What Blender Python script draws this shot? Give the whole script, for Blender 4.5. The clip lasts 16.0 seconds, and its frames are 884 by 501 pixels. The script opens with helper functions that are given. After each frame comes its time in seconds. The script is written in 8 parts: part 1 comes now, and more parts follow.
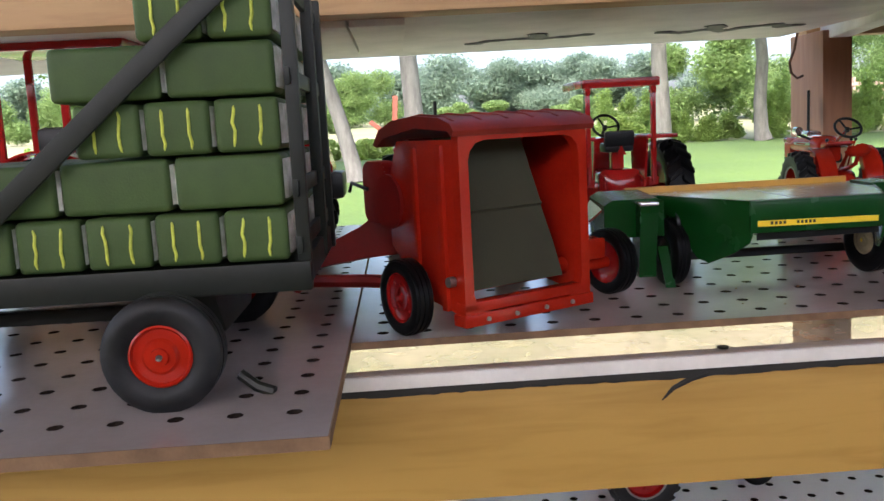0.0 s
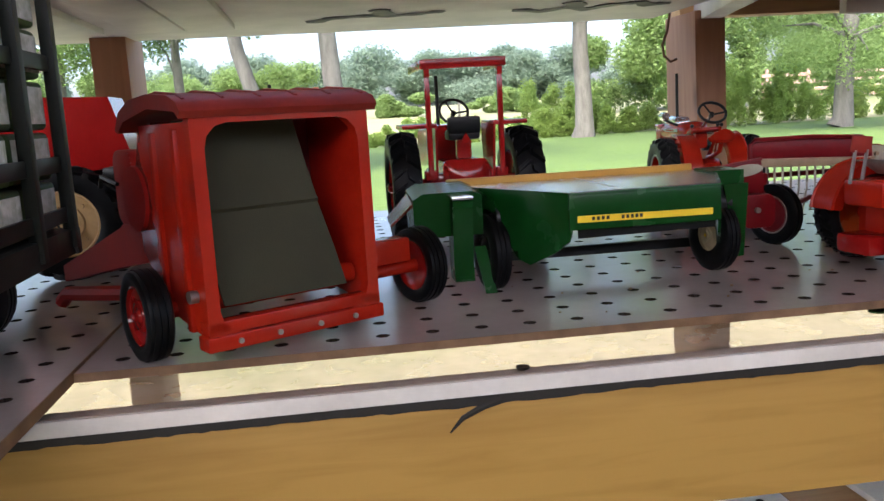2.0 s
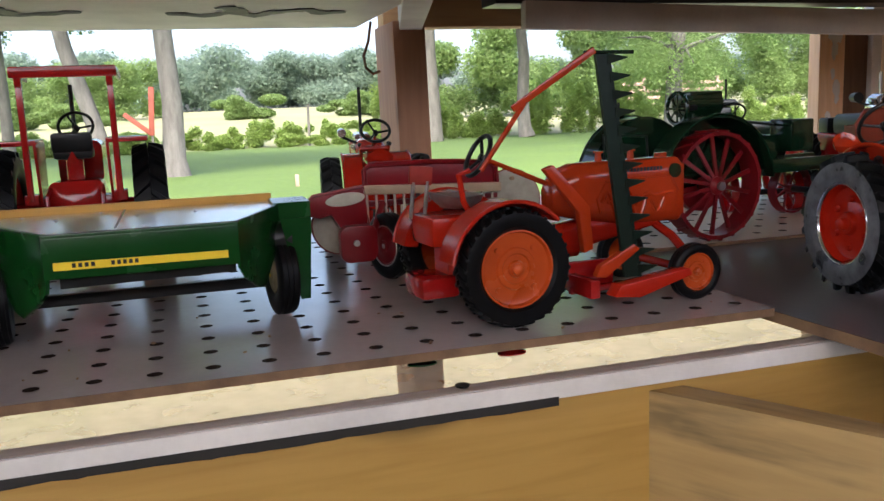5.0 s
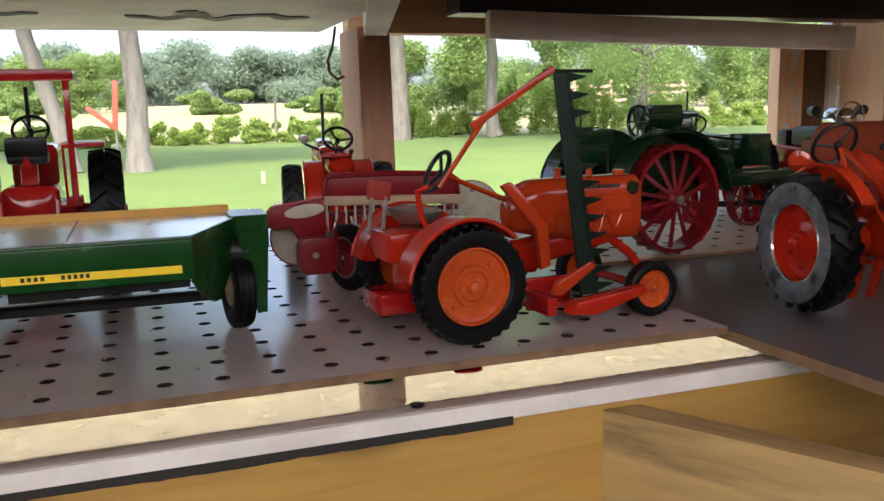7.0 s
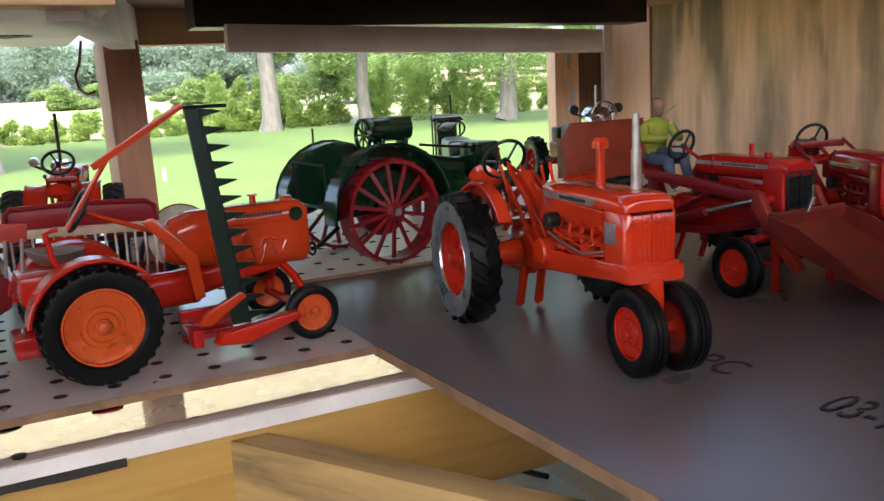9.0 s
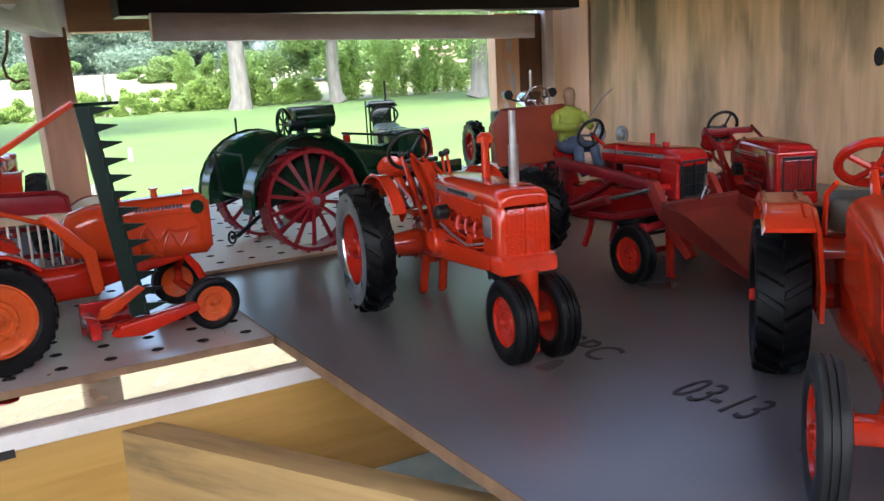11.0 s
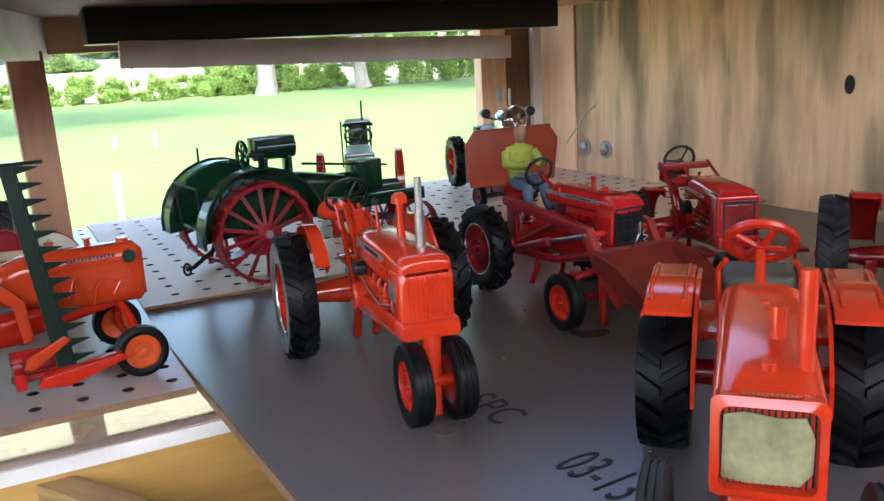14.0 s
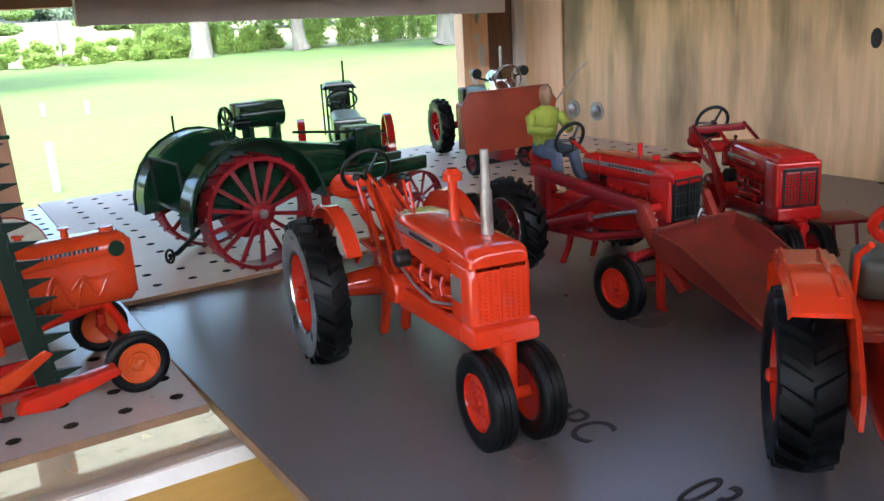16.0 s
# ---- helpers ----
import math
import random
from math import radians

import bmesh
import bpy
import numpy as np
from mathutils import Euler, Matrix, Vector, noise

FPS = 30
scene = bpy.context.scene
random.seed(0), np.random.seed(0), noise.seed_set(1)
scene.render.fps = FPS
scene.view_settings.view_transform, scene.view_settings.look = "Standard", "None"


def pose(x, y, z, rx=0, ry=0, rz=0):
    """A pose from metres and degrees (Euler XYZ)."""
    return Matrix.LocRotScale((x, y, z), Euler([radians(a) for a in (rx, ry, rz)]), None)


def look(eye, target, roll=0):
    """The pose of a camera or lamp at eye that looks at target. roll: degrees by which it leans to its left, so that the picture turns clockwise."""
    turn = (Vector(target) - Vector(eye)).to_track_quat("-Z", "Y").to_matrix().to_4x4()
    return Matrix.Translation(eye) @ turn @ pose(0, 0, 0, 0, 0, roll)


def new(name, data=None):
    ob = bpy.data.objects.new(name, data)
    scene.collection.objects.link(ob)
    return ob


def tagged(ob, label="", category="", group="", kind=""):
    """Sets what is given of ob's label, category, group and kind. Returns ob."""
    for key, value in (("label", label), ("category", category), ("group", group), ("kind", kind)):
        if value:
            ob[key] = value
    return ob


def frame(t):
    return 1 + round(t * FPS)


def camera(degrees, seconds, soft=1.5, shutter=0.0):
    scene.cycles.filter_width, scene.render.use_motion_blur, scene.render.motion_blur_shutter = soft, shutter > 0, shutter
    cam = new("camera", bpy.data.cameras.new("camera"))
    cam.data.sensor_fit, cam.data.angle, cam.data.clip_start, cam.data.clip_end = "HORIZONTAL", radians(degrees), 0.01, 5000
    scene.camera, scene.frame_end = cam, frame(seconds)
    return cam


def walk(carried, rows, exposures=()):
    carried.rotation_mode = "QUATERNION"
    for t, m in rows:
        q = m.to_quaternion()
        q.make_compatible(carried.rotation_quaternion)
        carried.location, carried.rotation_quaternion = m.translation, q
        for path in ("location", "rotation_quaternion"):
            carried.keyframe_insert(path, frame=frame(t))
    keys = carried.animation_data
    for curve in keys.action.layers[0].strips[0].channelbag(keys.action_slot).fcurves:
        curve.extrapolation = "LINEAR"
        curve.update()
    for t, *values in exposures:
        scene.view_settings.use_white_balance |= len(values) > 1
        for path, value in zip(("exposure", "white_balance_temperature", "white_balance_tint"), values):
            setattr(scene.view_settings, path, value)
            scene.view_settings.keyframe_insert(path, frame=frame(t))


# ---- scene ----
cam = camera(55.07, 16.0)
PATH = [
    (0, (-0.23912, -0.49471, 0.11929), (-0.19462, 0.49378, -0.02531), -3.08),
    (0.5, (-0.21409, -0.47217, 0.11986), (-0.15951, 0.51497, -0.03040), -3.66),
    (1, (-0.20770, -0.45032, 0.10742), (-0.13405, 0.53467, -0.04870), -3.63),
    (1.5, (-0.19742, -0.43332, 0.10786), (-0.10170, 0.54937, -0.05078), -3.12),
    (2, (-0.14895, -0.42086, 0.10883), (-0.02246, 0.55843, -0.04925), -3.28),
    (2.5, (-0.10521, -0.41229, 0.10689), (0.05778, 0.56134, -0.05273), -3.16),
    (3, (-0.04824, -0.40454, 0.11293), (0.15164, 0.56193, -0.04828), -3.02),
    (3.5, (-0.00256, -0.39612, 0.10777), (0.23020, 0.56326, -0.05165), -2.91),
    (4, (0.01796, -0.39733, 0.11671), (0.27706, 0.55530, -0.04258), -2.70),
    (4.5, (0.03535, -0.39720, 0.11341), (0.31223, 0.55034, -0.04633), -2.54),
    (4.7, (0.04204, -0.39510, 0.11120), (0.32424, 0.55060, -0.05010), -2.48),
    (6.8, (0.03846, -0.38443, 0.11286), (0.36878, 0.54550, -0.04877), -1.31),
    (7, (0.04727, -0.39101, 0.12004), (0.37500, 0.53924, -0.04497), -1.34),
    (7.5, (0.09125, -0.40915, 0.14133), (0.44898, 0.50918, -0.02810), -2.20),
    (8, (0.12957, -0.41922, 0.14271), (0.53560, 0.47765, -0.03268), -2.44),
    (8.5, (0.13926, -0.43414, 0.13917), (0.57338, 0.44854, -0.04089), -2.65),
    (9, (0.16391, -0.44940, 0.13999), (0.61535, 0.42341, -0.04550), -2.98),
    (9.5, (0.16816, -0.44861, 0.13678), (0.63414, 0.41461, -0.05742), -2.79),
    (9.7, (0.17049, -0.45122, 0.13169), (0.64017, 0.40904, -0.06665), -2.75),
    (11.8, (0.21286, -0.50177, 0.15615), (0.68196, 0.35421, -0.06121), -3.55),
    (12, (0.21578, -0.50463, 0.14717), (0.68192, 0.35238, -0.07249), -3.66),
    (12.5, (0.23522, -0.50878, 0.14373), (0.69592, 0.34815, -0.08741), -3.46),
    (13, (0.23763, -0.51919, 0.14404), (0.72680, 0.32106, -0.08980), -2.86),
    (13.5, (0.23999, -0.52296, 0.16348), (0.72952, 0.31819, -0.06640), -2.79),
    (14, (0.25679, -0.51439, 0.18699), (0.70185, 0.35159, -0.04104), -2.99),
    (14.5, (0.28075, -0.49526, 0.19133), (0.70447, 0.37992, -0.04218), -2.97),
    (15, (0.26895, -0.47393, 0.19920), (0.70559, 0.39071, -0.04928), -2.81),
    (15.5, (0.24667, -0.44060, 0.17929), (0.71607, 0.40091, -0.08816), -2.94),
    (16, (0.24358, -0.41712, 0.18323), (0.73980, 0.40678, -0.09055), -3.33),
]
walk(cam, [(t, look(eye, target, roll)) for t, eye, target, roll in PATH],
     [(0, 2.55, 6300, 13), (2.5, 2.5, 6300, 13), (3.5, 2.32, 6400, 12), (4.7, 2.36, 6400, 12), (6.8, 2.5, 6700, 13), (8.6, 2.80, 6800, 12), (9.4, 2.95, 6000, 9), (9.7, 2.95, 6000, 9),
      (11.8, 3.18, 5800, 7), (13.0, 3.22, 5800, 6), (14.0, 3.42, 5800, 4), (16.0, 3.45, 5800, 4)])

# ---- world and light ----
world = bpy.data.worlds.new("overcast_sky")
scene.world = world
world.use_nodes = True
wn, wl = world.node_tree.nodes, world.node_tree.links
sky = wn.new("ShaderNodeTexSky")
sky.sky_type, sky.sun_disc = "NISHITA", False
sky.sun_elevation, sky.sun_rotation = radians(52), radians(200)
sky.air_density, sky.dust_density, sky.ozone_density = 0.7, 5.0, 0.4
wn["Background"].inputs["Strength"].default_value = 0.15
wl.new(sky.outputs["Color"], wn["Background"].inputs["Color"])

sun_data = bpy.data.lights.new("sun", "SUN")
sun_data.energy, sun_data.angle, sun_data.color = 0.75, radians(14), (1.0, 0.95, 0.87)
sun = new("sun", sun_data)
sun.matrix_world = look((0, 0, 5), (0.35, 0.95, 5 - 1.35))


# ---- materials ----
def nodes_of(name):
    m = bpy.data.materials.new(name)
    m.use_nodes = True
    t = m.node_tree
    return m, t.nodes, t.links, t.nodes["Principled BSDF"]


def surface(name, base, second=None, rough=0.5, metal=0.0, scale=40.0, fine=400.0, bump=0.1, depth=0.0004,
            coat=0.0, stretch=(1, 1, 1), spread=0.12, detail=5.0, rough_var=0.12, obj_var=0.0, spec=0.5):
    """A worn surface: two scales of noise in colour, roughness and relief."""
    m, n, l, p = nodes_of(name)
    co = n.new("ShaderNodeTexCoord")
    mp = n.new("ShaderNodeMapping")
    mp.inputs["Scale"].default_value = stretch
    l.new(co.outputs["Object"], mp.inputs["Vector"])
    a, b = n.new("ShaderNodeTexNoise"), n.new("ShaderNodeTexNoise")
    for tex, s in ((a, scale), (b, fine)):
        tex.inputs["Scale"].default_value, tex.inputs["Detail"].default_value = s, detail
        l.new(mp.outputs["Vector"], tex.inputs["Vector"])
    ramp = n.new("ShaderNodeValToRGB")
    second = second or tuple(max(0.0, c * (1 - 2.5 * spread)) for c in base)
    ramp.color_ramp.elements[0].color, ramp.color_ramp.elements[1].color = (*second, 1), (*base, 1)
    ramp.color_ramp.elements[0].position, ramp.color_ramp.elements[1].position = 0.3, 0.62
    l.new(a.outputs["Fac"], ramp.inputs["Fac"])
    mix = n.new("ShaderNodeMix")
    mix.data_type, mix.blend_type = "RGBA", "MULTIPLY"
    mix.inputs["Factor"].default_value = 1.0
    grain = n.new("ShaderNodeMapRange")
    grain.inputs["To Min"].default_value, grain.inputs["To Max"].default_value = 1 - spread, 1 + spread
    l.new(b.outputs["Fac"], grain.inputs["Value"])
    l.new(ramp.outputs["Color"], mix.inputs["A"])
    l.new(grain.outputs["Result"], mix.inputs["B"])
    out = mix.outputs["Result"]
    if obj_var:
        info, vary = n.new("ShaderNodeObjectInfo"), n.new("ShaderNodeHueSaturation")
        rng = n.new("ShaderNodeMapRange")
        rng.inputs["To Min"].default_value, rng.inputs["To Max"].default_value = 1 - obj_var, 1 + obj_var
        l.new(info.outputs["Random"], rng.inputs["Value"])
        l.new(rng.outputs["Result"], vary.inputs["Value"])
        l.new(out, vary.inputs["Color"])
        out = vary.outputs["Color"]
    l.new(out, p.inputs["Base Color"])
    rr = n.new("ShaderNodeMapRange")
    rr.inputs["To Min"].default_value, rr.inputs["To Max"].default_value = max(0.02, rough - rough_var), min(1, rough + rough_var)
    l.new(a.outputs["Fac"], rr.inputs["Value"])
    l.new(rr.outputs["Result"], p.inputs["Roughness"])
    p.inputs["Metallic"].default_value = metal
    p.inputs["Specular IOR Level"].default_value = spec
    p.inputs["Coat Weight"].default_value = coat
    p.inputs["Coat Roughness"].default_value = 0.12
    bp = n.new("ShaderNodeBump")
    bp.inputs["Strength"].default_value, bp.inputs["Distance"].default_value = bump, depth
    l.new(b.outputs["Fac"], bp.inputs["Height"])
    l.new(bp.outputs["Normal"], p.inputs["Normal"])
    return m


def wood(name, light, dark, scale=9.0, along=0, rough=0.6, knots=True, stain=None, stain_scale=3.0, stain_at=0.6, rings=14.0, streak=None, streak_scale=120.0, runs=None):
    """Sawn timber: long grain along one axis, knots, and optional dark weather stains."""
    m, n, l, p = nodes_of(name)
    co, mp = n.new("ShaderNodeTexCoord"), n.new("ShaderNodeMapping")
    sc = [1.0, 1.0, 1.0]
    sc[along] = 0.09
    mp.inputs["Scale"].default_value = sc
    l.new(co.outputs["Object"], mp.inputs["Vector"])
    warp = n.new("ShaderNodeTexNoise")
    warp.inputs["Scale"].default_value, warp.inputs["Detail"].default_value = scale, 3
    l.new(mp.outputs["Vector"], warp.inputs["Vector"])
    grain = n.new("ShaderNodeTexNoise")
    grain.inputs["Scale"].default_value, grain.inputs["Detail"].default_value = scale * rings, 6
    grain.inputs["Distortion"].default_value = 0.6
    l.new(mp.outputs["Vector"], grain.inputs["Vector"])
    add = n.new("ShaderNodeMath")
    add.operation = "MULTIPLY_ADD"
    add.inputs[1].default_value, add.inputs[2].default_value = 0.55, 0.0
    l.new(grain.outputs["Fac"], add.inputs[0])
    half = n.new("ShaderNodeMath")
    half.operation = "MULTIPLY_ADD"
    half.inputs[1].default_value = 0.5
    l.new(warp.outputs["Fac"], half.inputs[0])
    l.new(add.outputs["Value"], half.inputs[2])
    ramp = n.new("ShaderNodeValToRGB")
    ramp.color_ramp.elements[0].color, ramp.color_ramp.elements[1].color = (*dark, 1), (*light, 1)
    ramp.color_ramp.elements[0].position, ramp.color_ramp.elements[1].position = 0.36, 0.6
    l.new(half.outputs["Value"], ramp.inputs["Fac"])
    out = ramp.outputs["Color"]

    def over(fac, colour, base):
        mx = n.new("ShaderNodeMix")
        mx.data_type = "RGBA"
        l.new(fac, mx.inputs["Factor"])
        l.new(base, mx.inputs["A"])
        mx.inputs["B"].default_value = (*colour, 1)
        return mx.outputs["Result"]

    if knots:
        vo, mp2 = n.new("ShaderNodeTexVoronoi"), n.new("ShaderNodeMapping")
        s2 = [1.0, 1.0, 1.0]
        s2[along] = 0.45
        mp2.inputs["Scale"].default_value = s2
        l.new(co.outputs["Object"], mp2.inputs["Vector"])
        l.new(mp2.outputs["Vector"], vo.inputs["Vector"])
        vo.inputs["Scale"].default_value = 13.0
        kr = n.new("ShaderNodeMapRange")
        kr.interpolation_type = "SMOOTHSTEP"
        kr.inputs["From Min"].default_value, kr.inputs["From Max"].default_value = 0.20, 0.07
        kr.inputs["To Max"].default_value = 0.75
        l.new(vo.outputs["Distance"], kr.inputs["Value"])
        out = over(kr.outputs["Result"], tuple(c * 0.35 for c in dark), out)
    if stain:
        st = n.new("ShaderNodeTexNoise")
        st.inputs["Scale"].default_value, st.inputs["Detail"].default_value = stain_scale, 6
        mp3 = n.new("ShaderNodeMapping")
        s3 = [1.0, 1.0, 1.0]
        s3[along] = 0.22
        mp3.inputs["Scale"].default_value = s3
        l.new(co.outputs["Object"], mp3.inputs["Vector"])
        l.new(mp3.outputs["Vector"], st.inputs["Vector"])
        sr = n.new("ShaderNodeMapRange")
        sr.inputs["From Min"].default_value, sr.inputs["From Max"].default_value = stain_at - 0.08, stain_at + 0.1
        sr.inputs["To Max"].default_value = 0.85
        l.new(st.outputs["Fac"], sr.inputs["Value"])
        out = over(sr.outputs["Result"], stain, out)
    if streak:
        # thin dark runs along the grain, gathered in patches
        fine, patch, mp4 = n.new("ShaderNodeTexNoise"), n.new("ShaderNodeTexNoise"), n.new("ShaderNodeMapping")
        s4 = [1.0, 1.0, 1.0]
        s4[along] = 0.11
        mp4.inputs["Scale"].default_value = s4
        l.new(co.outputs["Object"], mp4.inputs["Vector"])
        l.new(mp4.outputs["Vector"], fine.inputs["Vector"])
        l.new(co.outputs["Object"], patch.inputs["Vector"])
        fine.inputs["Scale"].default_value, fine.inputs["Detail"].default_value = streak_scale, 6
        patch.inputs["Scale"].default_value, patch.inputs["Detail"].default_value = 9.0, 5
        r1, r2, mul = n.new("ShaderNodeMapRange"), n.new("ShaderNodeMapRange"), n.new("ShaderNodeMath")
        r1.inputs["From Min"].default_value, r1.inputs["From Max"].default_value = 0.47, 0.60
        r2.inputs["From Min"].default_value, r2.inputs["From Max"].default_value = 0.42, 0.58
        r2.inputs["To Max"].default_value = 0.8
        l.new(fine.outputs["Fac"], r1.inputs["Value"])
        l.new(patch.outputs["Fac"], r2.inputs["Value"])
        mul.operation = "MULTIPLY"
        l.new(r1.outputs["Result"], mul.inputs[0])
        l.new(r2.outputs["Result"], mul.inputs[1])
        fac = mul.outputs["Value"]
        if runs:
            # water has run down from the top edge and faded out on its way
            sep, fade, cut = n.new("ShaderNodeSeparateXYZ"), n.new("ShaderNodeMapRange"), n.new("ShaderNodeMath")
            l.new(co.outputs["Object"], sep.inputs["Vector"])
            fade.inputs["From Min"].default_value, fade.inputs["From Max"].default_value = runs[0] - 0.1, runs[1] - 0.1
            fade.inputs["To Min"].default_value, fade.inputs["To Max"].default_value = 0.25, 1.0
            l.new(sep.outputs["Z"], fade.inputs["Value"])
            cut.operation = "MULTIPLY"
            l.new(fac, cut.inputs[0])
            l.new(fade.outputs["Result"], cut.inputs[1])
            fac = cut.outputs["Value"]
        out = over(fac, streak, out)
    l.new(out, p.inputs["Base Color"])
    p.inputs["Roughness"].default_value = rough
    bp = n.new("ShaderNodeBump")
    bp.inputs["Strength"].default_value, bp.inputs["Distance"].default_value = 0.25, 0.0008
    l.new(grain.outputs["Fac"], bp.inputs["Height"])
    l.new(bp.outputs["Normal"], p.inputs["Normal"])
    return m


PEG = surface("painted_pegboard", (0.385, 0.345, 0.335), (0.30, 0.265, 0.255), 0.19, scale=9, fine=260, spread=0.05, bump=0.05)
PEG_TAN = surface("tan_pegboard", (0.62, 0.48, 0.38), (0.52, 0.39, 0.30), 0.40, scale=9, fine=260, spread=0.05, bump=0.05, spec=0.2)
PEG_LOW = surface("white_pegboard", (0.75, 0.74, 0.74), (0.66, 0.65, 0.66), 0.45, scale=9, fine=260, spread=0.05, bump=0.05)
# near-black that paints the shade inside the peg holes
HOLE_SHADE = surface("hole_shade", (0.020, 0.014, 0.011), None, 0.9, spec=0.1)
EDGE = surface("hardboard_edge", (0.22, 0.13, 0.07), (0.13, 0.075, 0.04), 0.85, scale=60, fine=700, bump=0.4)
HARD = surface("hardboard_grey", (0.112, 0.103, 0.103), (0.088, 0.081, 0.081), 0.29, scale=11, fine=330, spread=0.07, bump=0.03, detail=2.0, rough_var=0.05)
WHITE = surface("white_paint", (0.74, 0.71, 0.67), (0.56, 0.53, 0.50), 0.55, scale=16, fine=300, spread=0.07, bump=0.2)
PALE = surface("weathered_grey_paint", (0.66, 0.585, 0.50), (0.56, 0.49, 0.42), 0.6, scale=20, fine=300, spread=0.08, bump=0.15)
GREYWOOD = wood("grey_batten", (0.42, 0.36, 0.30), (0.26, 0.21, 0.17), knots=False)
PINE = wood("yellow_pine", (0.43, 0.255, 0.062), (0.33, 0.180, 0.036), along=0, rough=0.5)
PINE_Y = wood("sawn_pine", (0.42, 0.275, 0.105), (0.29, 0.18, 0.065), along=1, rough=0.65, stain=(0.10, 0.07, 0.035), stain_scale=14, stain_at=0.62, streak=(0.12, 0.08, 0.035), streak_scale=60.0)
POST = wood("reddish_post", (0.38, 0.185, 0.095), (0.29, 0.135, 0.068), along=2, rough=0.6, stain=(0.12, 0.05, 0.03), stain_scale=10, stain_at=0.66)
TANWOOD = wood("tan_timber", (0.55, 0.34, 0.16), (0.40, 0.22, 0.10), along=0)
# dark timber; on the upper boards' underside its darkness is painted shade
DARKWOOD = wood("dark_brown_and_shaded_timber", (0.16, 0.08, 0.045), (0.09, 0.045, 0.025), along=2)
TANPLAIN = wood("plain_tan_wood", (0.82, 0.54, 0.33), (0.70, 0.43, 0.24), along=2, rough=0.65, knots=False)
PLY = wood("stained_plywood", (0.80, 0.53, 0.30), (0.62, 0.40, 0.21), along=2, rough=0.75, knots=False, stain=(0.15, 0.125, 0.062), stain_scale=13, stain_at=0.53, scale=6, streak=(0.10, 0.085, 0.045), streak_scale=46.0, runs=(0.02, 0.32))
BLACK = surface("black_marker", (0.012, 0.012, 0.014), None, 0.6)
CHAR = surface("black_caulk", (0.02, 0.018, 0.017), None, 0.8, bump=0.4)
RUBBER = surface("black_rubber", (0.0045, 0.005, 0.0055), (0.003, 0.003, 0.0035), 0.42, scale=60, bump=0.2, spec=0.14)
SIDEWALL = surface("grey_sidewall", (0.125, 0.130, 0.140), (0.022, 0.023, 0.025), 0.30, scale=85, fine=600, spread=0.22, bump=0.25, spec=0.45)
DUSTY = surface("dusty_rubber", (0.022, 0.023, 0.024), (0.006, 0.0065, 0.007), 0.5, scale=45, bump=0.2, spec=0.25)
RED = surface("red_paint", (0.34, 0.010, 0.009), (0.27, 0.008, 0.007), 0.13, scale=30, spread=0.05, bump=0.015, spec=0.5, rough_var=0.05)
BUCKET = surface("scuffed_bucket_red", (0.130, 0.013, 0.007), (0.072, 0.008, 0.005), 0.50, scale=45, fine=500, spread=0.16, bump=0.12, spec=0.35)
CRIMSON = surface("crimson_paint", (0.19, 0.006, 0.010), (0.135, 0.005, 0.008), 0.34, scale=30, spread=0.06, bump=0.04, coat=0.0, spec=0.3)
ORANGE = surface("orange_paint", (0.49, 0.031, 0.008), (0.40, 0.024, 0.006), 0.12, scale=30, spread=0.05, bump=0.015, spec=0.5, rough_var=0.05)
AMBER = surface("light_orange_paint", (0.41, 0.038, 0.008), (0.33, 0.028, 0.006), 0.16, scale=30, spread=0.05, bump=0.015, spec=0.45, rough_var=0.06)
AMBER_RIM = surface("light_orange_rim", (0.46, 0.070, 0.012), (0.37, 0.050, 0.010), 0.26, scale=30, spread=0.05, bump=0.03, spec=0.35)
VERMIL = surface("vermilion_paint", (0.39, 0.017, 0.006), (0.31, 0.012, 0.005), 0.22, scale=30, spread=0.06, bump=0.015, spec=0.30, rough_var=0.06)
GREEN = surface("green_paint", (0.005, 0.056, 0.010), (0.0035, 0.042, 0.007), 0.26, scale=30, spread=0.06, bump=0.03, coat=0.0, spec=0.32)
DGREEN = surface("dark_green_paint", (0.005, 0.024, 0.011), (0.0035, 0.016, 0.007), 0.13, scale=30, spread=0.06, bump=0.015, spec=0.5, rough_var=0.05)
WAGON = surface("grey_green_plastic", (0.018, 0.021, 0.017), (0.012, 0.015, 0.011), 0.45, scale=30, bump=0.1, spec=0.3)
BALE = surface("green_bale_plastic", (0.052, 0.092, 0.025), (0.040, 0.072, 0.019), 0.6, scale=60, fine=900, spread=0.08, bump=0.3, obj_var=0.08, spec=0.35)
STRAWEND = surface("pale_bale_end", (0.72, 0.73, 0.68), (0.40, 0.44, 0.34), 0.7, scale=160, fine=900, spread=0.15, bump=0.5)
TWINE = surface("yellow_twine", (0.55, 0.62, 0.08), None, 0.6, scale=200)
YELLOW = surface("yellow_decal", (0.85, 0.62, 0.03), None, 0.4, spread=0.03)
OCHRE = surface("ochre_bar", (0.50, 0.26, 0.03), None, 0.45, spread=0.06)
CHROME = surface("chrome", (0.75, 0.75, 0.76), (0.62, 0.62, 0.63), 0.16, metal=1.0, scale=80, spread=0.03)
STEEL = surface("dull_steel", (0.42, 0.40, 0.38), (0.30, 0.28, 0.26), 0.42, metal=0.9, scale=120, spread=0.08)
SILVER = surface("silver_sheet", (0.80, 0.81, 0.83), (0.66, 0.67, 0.69), 0.24, metal=0.85, scale=12, spread=0.04, rough_var=0.08)
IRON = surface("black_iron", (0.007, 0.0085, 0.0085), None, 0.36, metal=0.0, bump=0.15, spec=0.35)
